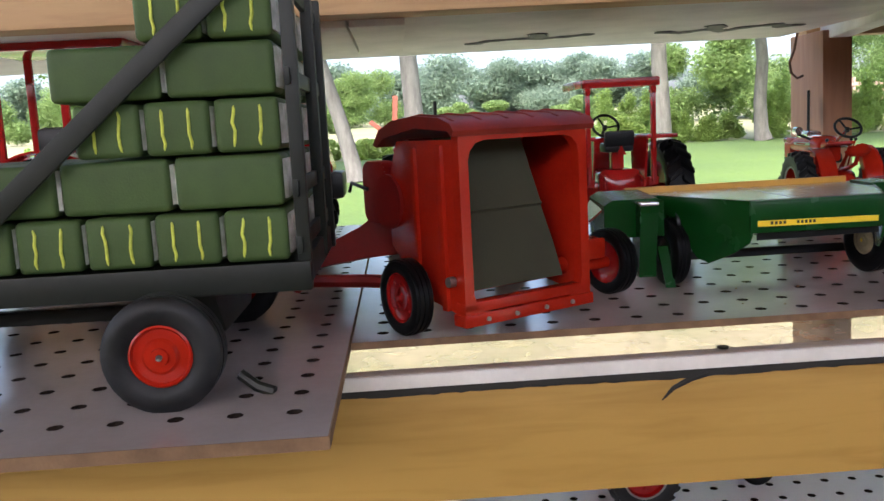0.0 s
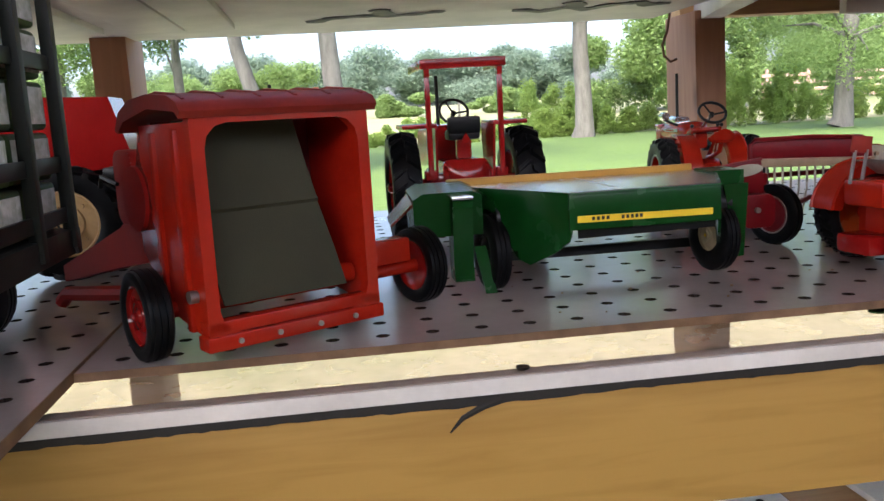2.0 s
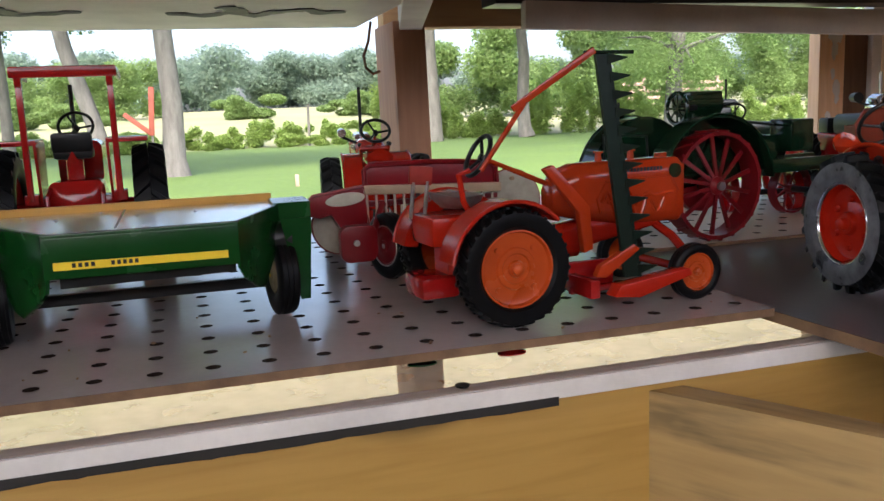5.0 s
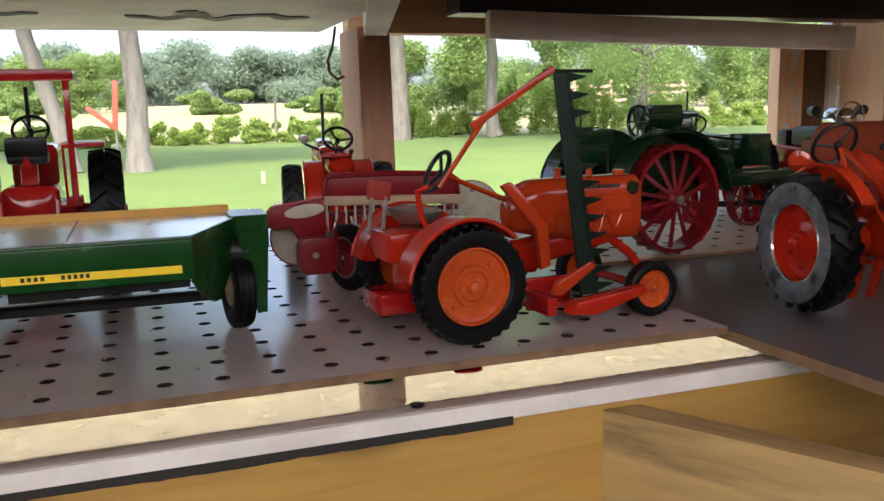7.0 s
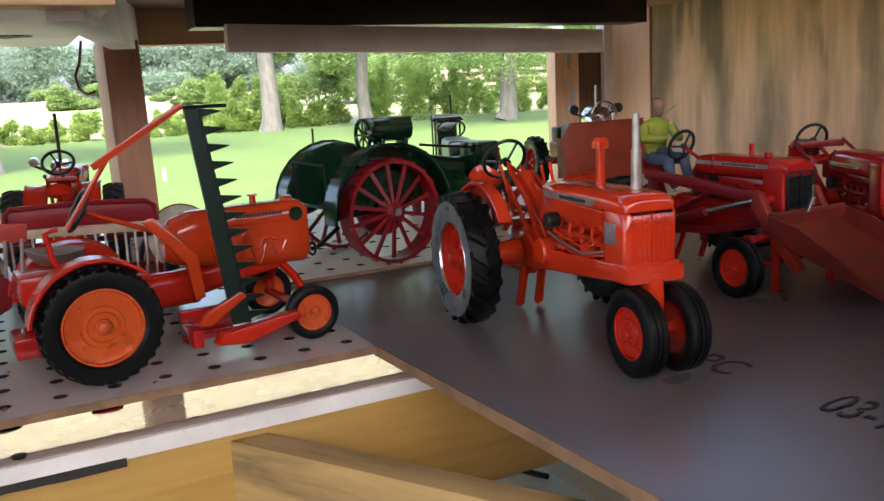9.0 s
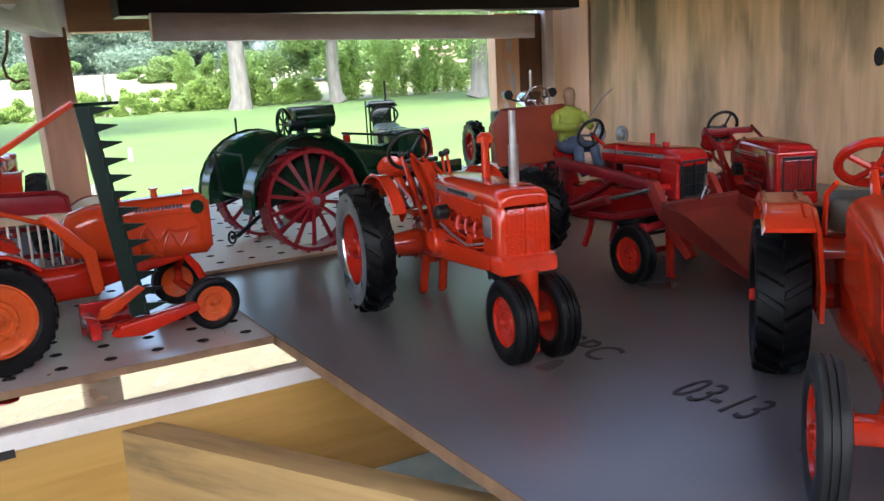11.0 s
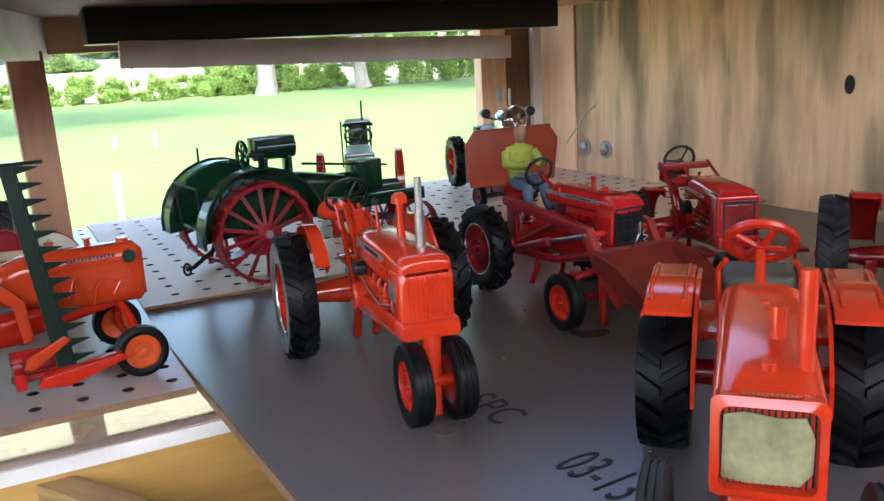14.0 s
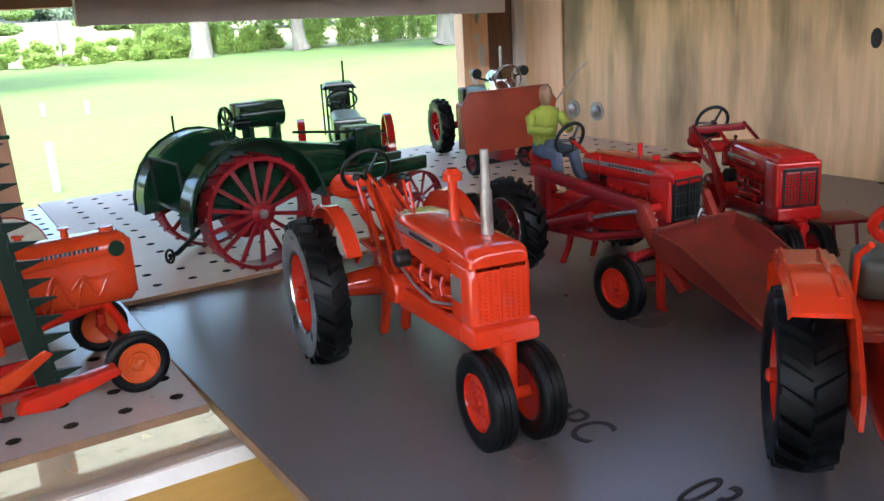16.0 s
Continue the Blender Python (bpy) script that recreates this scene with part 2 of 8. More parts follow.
CANVAS = surface("olive_belt", (0.050, 0.050, 0.030), (0.040, 0.040, 0.024), 0.8, scale=25, fine=1500, spread=0.08, bump=0.5, spec=0.3)
BARGREEN = surface("black_green_steel", (0.004, 0.014, 0.008), (0.003, 0.009, 0.005), 0.4, scale=60, spec=0.25)
MATTERED = surface("matt_red_paint", (0.30, 0.014, 0.010), (0.21, 0.009, 0.007), 0.6, scale=26, spread=0.08, bump=0.08, spec=0.18)
DUSTRED = surface("dusty_red_paint", (0.27, 0.022, 0.012), (0.16, 0.012, 0.008), 0.5, scale=22, spread=0.12, bump=0.1, spec=0.35)
LENS = surface("pale_green_glass", (0.30, 0.29, 0.16), (0.17, 0.165, 0.095), 0.12, scale=60, spread=0.22)
TAN = surface("tan_seat", (0.42, 0.36, 0.22), (0.30, 0.25, 0.15), 0.6, scale=80)
LIME = surface("lime_cloth", (0.23, 0.26, 0.025), (0.15, 0.18, 0.018), 0.75, scale=90)
BLUEGREY = surface("blue_grey_plastic", (0.72, 0.80, 0.86), (0.58, 0.68, 0.76), 0.5, scale=30)


def plexi():
    m, n, l, p = nodes_of("hazy_clear_plastic")
    tr, mx, no = n.new("ShaderNodeBsdfTransparent"), n.new("ShaderNodeMixShader"), n.new("ShaderNodeTexNoise")
    co = n.new("ShaderNodeTexCoord")
    l.new(co.outputs["Object"], no.inputs["Vector"])
    no.inputs["Scale"].default_value, no.inputs["Detail"].default_value = 60, 6
    rg = n.new("ShaderNodeMapRange")
    rg.inputs["To Min"].default_value, rg.inputs["To Max"].default_value = 0.20, 0.38
    l.new(no.outputs["Fac"], rg.inputs["Value"])
    l.new(rg.outputs["Result"], mx.inputs["Fac"])
    tr.inputs["Color"].default_value = (1.0, 0.96, 0.90, 1)
    p.inputs["Base Color"].default_value, p.inputs["Roughness"].default_value = (0.95, 0.92, 0.84, 1), 0.08
    l.new(tr.outputs["BSDF"], mx.inputs[1])
    tl, half = n.new("ShaderNodeBsdfTranslucent"), n.new("ShaderNodeMixShader")
    tl.inputs["Color"].default_value = (0.97, 0.90, 0.82, 1)
    half.inputs["Fac"].default_value = 0.55
    l.new(p.outputs["BSDF"], half.inputs[1])
    l.new(tl.outputs["BSDF"], half.inputs[2])
    l.new(half.outputs["Shader"], mx.inputs[2])
    l.new(mx.outputs["Shader"], n["Material Output"].inputs["Surface"])
    return m


PLEXI = plexi()
BARK = surface("grey_bark", (0.155, 0.150, 0.138), (0.095, 0.090, 0.082), 0.9, scale=9, fine=40, spread=0.2, bump=0.6, depth=0.02, stretch=(1, 1, 0.25))
FENCE = surface("pink_weathered_boards", (0.40, 0.27, 0.22), (0.30, 0.20, 0.16), 0.8, scale=6, fine=40, depth=0.004)
RUST = surface("rust_red_steel", (0.27, 0.060, 0.035), (0.19, 0.042, 0.026), 0.7, scale=8, fine=60, depth=0.004)
GRASS = surface("lawn_grass", (0.086, 0.146, 0.026), (0.060, 0.112, 0.019), 0.9, scale=0.35, fine=9.0, spread=0.22, bump=0.8, depth=0.03, detail=9)


def worn_apron(m, near, far, pale):
    """Dry trodden ground beside the shed that gives way to grass between near and far, with an uneven edge."""
    n, l = m.node_tree.nodes, m.node_tree.links
    p = n["Principled BSDF"]
    grass = p.inputs["Base Color"].links[0].from_socket
    co, sep, no = n.new("ShaderNodeTexCoord"), n.new("ShaderNodeSeparateXYZ"), n.new("ShaderNodeTexNoise")
    l.new(co.outputs["Object"], sep.inputs["Vector"])
    l.new(co.outputs["Object"], no.inputs["Vector"])
    no.inputs["Scale"].default_value, no.inputs["Detail"].default_value = 1.3, 7
    add, rg, mx = n.new("ShaderNodeMath"), n.new("ShaderNodeMapRange"), n.new("ShaderNodeMix")
    add.operation = "MULTIPLY_ADD"
    add.inputs[1].default_value = 4.0
    l.new(no.outputs["Fac"], add.inputs[0])
    l.new(sep.outputs["Y"], add.inputs[2])
    rg.interpolation_type = "SMOOTHSTEP"
    rg.inputs["From Min"].default_value, rg.inputs["From Max"].default_value = near + 2.0, far + 2.0
    rg.inputs["To Min"].default_value, rg.inputs["To Max"].default_value = 0.9, 0.0
    l.new(add.outputs["Value"], rg.inputs["Value"])
    mx.data_type = "RGBA"
    l.new(rg.outputs["Result"], mx.inputs["Factor"])
    l.new(grass, mx.inputs["A"])
    mx.inputs["B"].default_value = (*pale, 1)
    l.new(mx.outputs["Result"], p.inputs["Base Color"])


worn_apron(GRASS, 2.4, 5.0, (0.37, 0.345, 0.235))
FIELD = surface("pale_field", (0.25, 0.24, 0.13), (0.16, 0.20, 0.08), 0.95, scale=0.08, fine=2.0, spread=0.2, bump=0.5, depth=0.05, detail=8)


# ---- mesh helpers ----
def finish(bm, name, mat, angle=38, smooth=True):
    me = bpy.data.meshes.new(name)
    bmesh.ops.recalc_face_normals(bm, faces=bm.faces)
    for f in bm.faces:
        f.smooth = smooth
    bm.to_mesh(me)
    bm.free()
    if smooth:
        me.set_sharp_from_angle(angle=radians(angle))
    me.materials.append(mat)
    return me


def part(name, bm, mat, parent=None, label="", angle=38):
    """Links a bmesh as one mesh object under a thing or a part."""
    ob = new(name, finish(bm, name, mat, angle))
    ob.parent = parent
    if label:
        tagged(ob, label)
    return ob


def thing(name, m, label, category, group=""):
    ob = new(name)
    ob.empty_display_size = 0.02
    ob.matrix_basis = m
    return tagged(ob, label, category, group)


def box(c, s, bevel=0.0, turn=None, bm=None, seg=2):
    """A box round the centre c with the sizes s, edges rounded."""
    own = bmesh.new()
    bmesh.ops.create_cube(own, size=1.0)
    bmesh.ops.scale(own, vec=s, verts=own.verts)
    if bevel:
        bmesh.ops.bevel(own, geom=own.edges[:], offset=bevel, segments=seg, affect="EDGES", profile=0.6)
    if turn is not None:
        bmesh.ops.transform(own, matrix=turn.to_4x4(), verts=own.verts)
    bmesh.ops.translate(own, vec=c, verts=own.verts)
    return merge(bm, own)


def merge(bm, own):
    if bm is None:
        return own
    tmp = bpy.data.meshes.new("tmp")
    own.to_mesh(tmp)
    own.free()
    bm.from_mesh(tmp)
    bpy.data.meshes.remove(tmp)
    return bm


def rod(a, b, r, r2=None, n=12, bm=None):
    """A round bar from a to b."""
    a, b = Vector(a), Vector(b)
    own = bmesh.new()
    d = b - a
    bmesh.ops.create_cone(own, cap_ends=True, segments=n, radius1=r, radius2=r if r2 is None else r2, depth=d.length)
    m = Matrix.Translation((a + b) / 2) @ d.to_track_quat("Z", "Y").to_matrix().to_4x4()
    bmesh.ops.transform(own, matrix=m, verts=own.verts)
    return merge(bm, own)


def pipe(points, r, n=8, bm=None, closed=False):
    """A bent bar through points."""
    own = bmesh.new()
    pts = [Vector(p) for p in points]
    rings = []
    k = len(pts)
    up = None
    for i, p in enumerate(pts):
        if closed:
            d = pts[(i + 1) % k] - pts[i - 1]
        else:
            d = pts[min(i + 1, k - 1)] - pts[max(i - 1, 0)]
        d.normalize()
        if up is None:
            up = d.orthogonal().normalized()
        up = (up - d * up.dot(d))
        up = up.normalized() if up.length > 1e-6 else d.orthogonal().normalized()
        side = d.cross(up)
        rr = r[i] if isinstance(r, (list, tuple)) else r
        rings.append([own.verts.new(p + (up * math.cos(t) + side * math.sin(t)) * rr) for t in (2 * math.pi * j / n for j in range(n))])
    last = k if closed else k - 1
    for i in range(last):
        a, b = rings[i], rings[(i + 1) % k]
        for j in range(n):
            own.faces.new((a[j], a[(j + 1) % n], b[(j + 1) % n], b[j]))
    if not closed:
        own.faces.new(rings[0])
        own.faces.new(rings[-1][::-1])
    return merge(bm, own)


def plate(outline, thick, axis="y", at=0.0, bevel=0.0, bm=None):
    """A flat outline (pairs of coordinates in the plane across the axis) made thick along the axis, centred on at."""
    own = bmesh.new()
    put = {"x": lambda u, v, w: (w, u, v), "y": lambda u, v, w: (u, w, v), "z": lambda u, v, w: (u, v, w)}[axis]
    lo = [own.verts.new(put(u, v, at - thick / 2)) for u, v in outline]
    hi = [own.verts.new(put(u, v, at + thick / 2)) for u, v in outline]
    own.faces.new(lo)
    own.faces.new(hi[::-1])
    for i in range(len(lo)):
        j = (i + 1) % len(lo)
        own.faces.new((lo[i], lo[j], hi[j], hi[i]))
    bmesh.ops.recalc_face_normals(own, faces=own.faces)
    if bevel:
        bmesh.ops.bevel(own, geom=own.edges[:], offset=bevel, segments=2, affect="EDGES", profile=0.6)
    return merge(bm, own)


def loft(sections, bm=None, cap=True):
    """Skin through sections of equally many points each."""
    own = bmesh.new()
    rows = [[own.verts.new(p) for p in s] for s in sections]
    for a, b in zip(rows, rows[1:]):
        for i in range(len(a)):
            j = (i + 1) % len(a)
            own.faces.new((a[i], a[j], b[j], b[i]))
    if cap:
        own.faces.new(rows[0][::-1])
        own.faces.new(rows[-1])
    return merge(bm, own)


def rounded(w, h, r, n=4):
    """A rectangle w by h with rounded corners, as (u, v) pairs round its centre."""
    out = []
    for cx, cy, a0 in ((w / 2 - r, h / 2 - r, 0), (-w / 2 + r, h / 2 - r, 90), (-w / 2 + r, -h / 2 + r, 180), (w / 2 - r, -h / 2 + r, 270)):
        for k in range(n + 1):
            a = radians(a0 + 90 * k / n)
            out.append((cx + r * math.cos(a), cy + r * math.sin(a)))
    return out


def hull_x(stations, n=4, bm=None):
    """A body along x: stations of (x, y centre, z centre, width, height, corner radius)."""
    return loft([[(x, yc + u, zc + v) for u, v in rounded(w, h, min(r, w / 2.01, h / 2.01), n)] for x, yc, zc, w, h, r in stations], bm)


def lathe_y(profile, n=32, bm=None, at=(0, 0, 0), cap=True):
    """Turns (radius, y) pairs round the y axis."""
    own = bmesh.new()
    rows = []
    for r, y in profile:
        rows.append([own.verts.new((at[0] + r * math.cos(2 * math.pi * i / n), at[1] + y, at[2] + r * math.sin(2 * math.pi * i / n))) for i in range(n)])
    for a, b in zip(rows, rows[1:]):
        for i in range(n):
            j = (i + 1) % n
            own.faces.new((a[i], a[j], b[j], b[i]))
    cap = cap and profile[0] != profile[-1]
    if cap and profile[0][0] > 1e-6:
        own.faces.new(rows[0][::-1])
    if cap and profile[-1][0] > 1e-6:
        own.faces.new(rows[-1])
    return merge(bm, own)


def arch(y0, y1, r, a0, a1, thick, n=12, bm=None, centre=(0, 0)):
    """A curved sheet round the y axis, from angle a0 to a1 (degrees from +x towards +z)."""
    sections = []
    for k in range(n + 1):
        a = radians(a0 + (a1 - a0) * k / n)
        c, s = math.cos(a), math.sin(a)
        sections.append([(centre[0] + q * c, y, centre[1] + q * s) for q, y in ((r, y0), (r + thick, y0), (r + thick, y1), (r, y1))])
    return loft(sections, bm)


# ---- the shelves and the shed ----
def pegboard(name, x0, y0, x1, y1, thick, top, mat, label, ox=0.0, oy=0.0, step=0.0254, deep=0.0275, hole=0.0037):
    """Perforated hardboard with real round holes; ox, oy: one hole's place; step, deep: their spacing along x and y."""
    ob = new(name)
    tagged(ob, label, "pegboard", kind="structure")
    xs = [v for v in np.arange(ox - 200 * step, ox + 200 * step, step) if x0 + 0.008 < v < x1 - 0.008]
    ys = [v for v in np.arange(oy - 200 * deep, oy + 200 * deep, deep) if y0 + 0.008 < v < y1 - 0.008]
    ex = [x0] + [(a + b) / 2 for a, b in zip(xs, xs[1:])] + [x1]
    ey = [y0] + [(a + b) / 2 for a, b in zip(ys, ys[1:])] + [y1]
    verts, faces = [], []
    ring = [(math.cos(radians(22.5 + 45 * k)), math.sin(radians(22.5 + 45 * k))) for k in range(8)]
    for i, hx in enumerate(xs):
        for j, hy in enumerate(ys):
            a, b, c, d = ex[i], ey[j], ex[i + 1], ey[j + 1]
            base = len(verts)
            for z in (top, top - thick):
                for u, v in ring:
                    verts.append((hx + u * hole, hy + v * hole, z))
            sq = [(c, hy + hole * 0.4), (hx + hole * 0.4, d), (hx - hole * 0.4, d), (a, hy + hole * 0.4), (a, hy - hole * 0.4), (hx - hole * 0.4, b), (hx + hole * 0.4, b), (c, hy - hole * 0.4)]
            for z in (top, top - thick):
                for u, v in sq:
                    verts.append((u, v, z))
            for u, v in ((c, d), (a, d), (a, b), (c, b)):
                verts.append((u, v, top))
            for u, v in ((c, d), (a, d), (a, b), (c, b)):
                verts.append((u, v, top - thick))
            for lev in (0, 1):
                h, s, k = base + 8 * lev, base + 16 + 8 * lev, base + 32 + 4 * lev
                for q in range(8):
                    w = (q + 1) % 8
                    if q in (0, 2, 4, 6):
                        f = [h + q, s + q, k + q // 2, s + w, h + w]
                    else:
                        f = [h + q, s + q, s + w, h + w]
                    faces.append(f if lev == 0 else f[::-1])
            for q in range(8):
                w = (q + 1) % 8
                faces.append([base + q, base + w, base + 8 + w, base + 8 + q])
    me = bpy.data.meshes.new("panel")
    me.from_pydata(verts, [], faces)
    me.materials.append(mat)
    # hole walls get the near-black, their shade painted on
    me.materials.append(HOLE_SHADE)
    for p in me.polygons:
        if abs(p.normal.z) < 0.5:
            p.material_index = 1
    panel = new("panel", me)
    panel.parent = ob
    # added dark sheet under the board, so the holes read as shaded
    part("shade_sheet", box(((x0 + x1) / 2, (max(y0, -0.16) + y1) / 2 + 0.014, top - thick - 0.0009), (x1 - x0 - 0.004, y1 - max(y0, -0.16) - 0.030, 0.0008)), HOLE_SHADE, ob, "unseen dark sheet added to shade the peg holes")
    t = 0.0006
    for nm, c, s in (("edge", ((x0 + x1) / 2, y0 - t / 2, top - thick / 2), (x1 - x0, t, thick)), ("edge", ((x0 + x1) / 2, y1 + t / 2, top - thick / 2), (x1 - x0, t, thick)),
                     ("edge", (x0 - t / 2, (y0 + y1) / 2, top - thick / 2), (t, y1 - y0, thick)), ("edge", (x1 + t / 2, (y0 + y1) / 2, top - thick / 2), (t, y1 - y0, thick))):
        part(nm, box(c, s), EDGE, ob, "raw brown hardboard edge")
    return ob


def slab(name, c, s, mat, label, category, bevel=0.0015, turn=None):
    """One piece of timber or board: the mesh lies round its own origin, so that the grain follows it."""
    ob = new(name, finish(box((0, 0, 0), s, bevel), name, mat))
    ob.matrix_basis = Matrix.Translation(c) @ (turn.to_4x4() if turn is not None else Matrix())
    return tagged(ob, label, category, kind="structure")


def rz(a):
    return Matrix.Rotation(radians(a), 3, "Z")


def ry(a):
    return Matrix.Rotation(radians(a), 3, "Y")


def rx(a):
    return Matrix.Rotation(radians(a), 3, "X")


pegboard("pegboard_centre", -0.272, -0.0215, 0.3400, 0.585, 0.0042, 0.0, PEG, "whitish painted pegboard sheet with brown raw edges on the shelf", ox=-0.0005, oy=-0.0025)
pegboard("pegboard_left", -1.15, -0.172, -0.2735, 0.585, 0.0055, 0.001, PEG, "grey painted pegboard sheet that overhangs the front beam", ox=-0.2905, oy=-0.1395)
back_peg = pegboard("pegboard_back", 0.3415, 0.1780, 1.04, 0.612, 0.0027, -0.0005, PEG_TAN, "pale tan pegboard sheet beside the stained wall", ox=0.3710, oy=0.2030, step=0.0262, deep=0.0320)

GREY = -0.0035
hard = slab("hardboard_sheet", (0.697, -0.200, GREY - 0.003), (0.69, 0.84, 0.006), HARD, "dark grey smooth hardboard sheet with stamped characters", "board", 0.0006, rz(2.0))
part("edge", box((-0.3454, 0, 0), (0.0008, 0.84, 0.006)), EDGE, hard, "raw brown edge")
part("edge", box((0, 0.4204, 0), (0.69, 0.0008, 0.006)), EDGE, hard, "raw brown edge")

# supports under the sheets
deck = slab("shelf_deck", (-0.05, 0.277, -0.0150), (2.3, 0.632, 0.004), PLEXI, "hazy clear plastic shelf deck under the pegboard", "shelf", 0.0005)
deck.visible_shadow = False
for x, y, mat, label in ((0.151, 0.0035, GREEN, "green patch on the clear deck"), (0.1985, 0.002, RED, "red patch on the clear deck")):
    o = part("deck_patch", loft([[(x + 0.008 * q * math.cos(a), y + 0.006 * q * math.sin(a), z) for a in (2 * math.pi * k / 12 for k in range(12))] for q, z in ((1.0, -0.0132), (0.95, -0.0124), (0.5, -0.0118), (0.1, -0.0117))]), mat)
    tagged(o, label, "paint dab")
for x in (-0.9, -0.6, -0.25, -0.06, 0.13, 0.30, 0.42, 0.62, 0.82, 0.97):
    slab("spacer", (x, 0.34 if x < 0.35 else 0.44, -0.0089), (0.02, 0.46 if x < 0.35 else 0.28, 0.0082), GREYWOOD, "thin grey wooden spacer between deck and pegboard", "spacer", 0.0005)
slab("trim_grey", (-0.05, -0.0441, -0.0165), (2.3, 0.0096, 0.0090), GREYWOOD, "narrow grey wooden batten along the shelf front", "batten", 0.0008)
slab("trim_white", (-0.05, -0.0502, -0.0166), (2.3, 0.0024, 0.0086), WHITE, "chipped white painted strip along the shelf front", "trim", 0.0008)


def ragged(name, x0, x1, y, z, drop, mat, label, seed):
    """An uneven bead of black sealant under the white strip."""
    rnd = random.Random(seed)
    bm = bmesh.new()
    lo, hi = [], []
    x = x0
    w = 0.0
    while x < x1:
        w = 0.7 * w + 0.3 * rnd.uniform(-1, 1)
        lo.append((x, z - drop * (1 + 0.55 * w) - rnd.uniform(0, 0.0006)))
        hi.append((x, z + 0.0012))
        x += rnd.uniform(0.003, 0.009)
    plate(hi + lo[::-1], 0.0016, "y", y, bm=bm)
    return tagged(new(name, finish(bm, name, mat)), label, "sealant", kind="structure")


ragged("trim_black", -0.4, 0.20, -0.0508, -0.0209, 0.0026, CHAR, "ragged black sealant line below the white strip", 4)
beam = slab("beam_front", (-0.05, -0.0302, -0.0541), (2.3, 0.037, 0.0655), PINE, "yellow varnished pine beam along the shelf front", "beam", 0.0015)
hook = part("drip", pipe([(-0.077, -0.0503, -0.0225), (-0.086, -0.0507, -0.025), (-0.096, -0.0505, -0.030), (-0.102, -0.0501, -0.0365)], [0.0022, 0.0018, 0.0013, 0.0004], 6), CHAR)
tagged(hook, "black smear of sealant run down the beam", "sealant", kind="structure")
for i, (x, dx, dz) in enumerate(((-0.31, 0.006, -0.013), (-0.33, 0.005, -0.010), (-0.345, 0.003, -0.005), (-0.36, 0.003, -0.004))):
    o = part("drip", pipe([(x, -0.0500, -0.0215), (x - dx * 0.4, -0.0503, -0.0215 + dz * 0.6), (x - dx, -0.0501, -0.0215 + dz)], [0.0015, 0.0012, 0.0006], 6), EDGE)
    tagged(o, "brown glue run down the beam", "sealant", kind="structure")
o = part("drip", pipe([(-0.405, -0.0501, -0.0225), (-0.418, -0.0507, -0.028), (-0.427, -0.0507, -0.034), (-0.428, -0.0501, -0.039)], [0.0012, 0.0025, 0.0035, 0.0018], 6), CHAR)
tagged(o, "black smear of sealant run down the beam", "sealant", kind="structure")
slab("brace", (0.3245, -0.158, -0.0745), (0.017, 0.30, 0.10), PINE_Y, "rough sawn pine brace with dark mould stains", "brace", 0.001, rz(31.3))
for x, y, z in ((-0.065, -0.0430, -0.0112), (0.156, -0.0440, -0.0112)):
    o = part("screw_head", lathe_y([(0.0, 0.0), (0.003, 0.0), (0.0034, -0.001), (0.0, -0.0012)], 12), IRON)
    o.matrix_basis = Matrix.Translation((x, y, z)) @ Matrix.Rotation(radians(-90), 4, "X")
    tagged(o, "dark screw head in the shelf front", "screw")

# lower shelf
pegboard("pegboard_lower", -0.7, 0.02, 0.20, 0.34, 0.005, -0.215, PEG_LOW, "white pegboard sheet on the lower shelf", ox=0.0, oy=0.05)
slab("lower_deck", (0.1, 0.165, -0.2355), (2.3, 0.37, 0.03), TANWOOD, "tan wooden deck of the lower shelf", "shelf")
slab("lower_sheet", (0.62, 0.045, -0.214), (0.72, 0.61, 0.006), WHITE, "white sheet on the lower shelf", "board")

# posts
slab("post_centre", (0.3025, 0.570, -0.15), (0.037, 0.086, 0.72), POST, "reddish weathered timber post behind the shelf", "post", 0.002, ry(-0.8))
slab("post_left", (-0.366, 0.570, -0.15), (0.037, 0.086, 0.72), POST, "reddish weathered timber post behind the shelf", "post", 0.002)
slab("post_right", (0.940, 0.6230, -0.15), (0.044, 0.022, 0.74), TANPLAIN, "tan timber post with flaking white paint", "post", 0.002)
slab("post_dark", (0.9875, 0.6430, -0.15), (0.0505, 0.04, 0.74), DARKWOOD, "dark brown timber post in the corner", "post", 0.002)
slab("wall_strip", (1.0385, 0.5850, 0.1), (0.004, 0.090, 0.8), TANPLAIN, "smooth warm tan strip of the side wall", "wall", 0.001)
slab("trim_corner", (1.0215, 0.6250, -0.13), (0.017, 0.02, 0.74), WHITE, "white painted edge strip of the wall", "trim")

rnd = random.Random(8)
for k in range(16):
    x, z, w = rnd.uniform(0.930, 0.953), rnd.uniform(0.0, 0.20), rnd.uniform(0.003, 0.0075)
    o = part("paint_flake", plate([(x + w * rnd.uniform(0.6, 1.2) * math.cos(a), z + 1.8 * w * rnd.uniform(0.6, 1.3) * math.sin(a)) for a in (2 * math.pi * q / 9 for q in range(9))], 0.0008, "y", 0.6118), WHITE)
    tagged(o, "flake of old white paint on the post", "paint flake", "paint flakes")

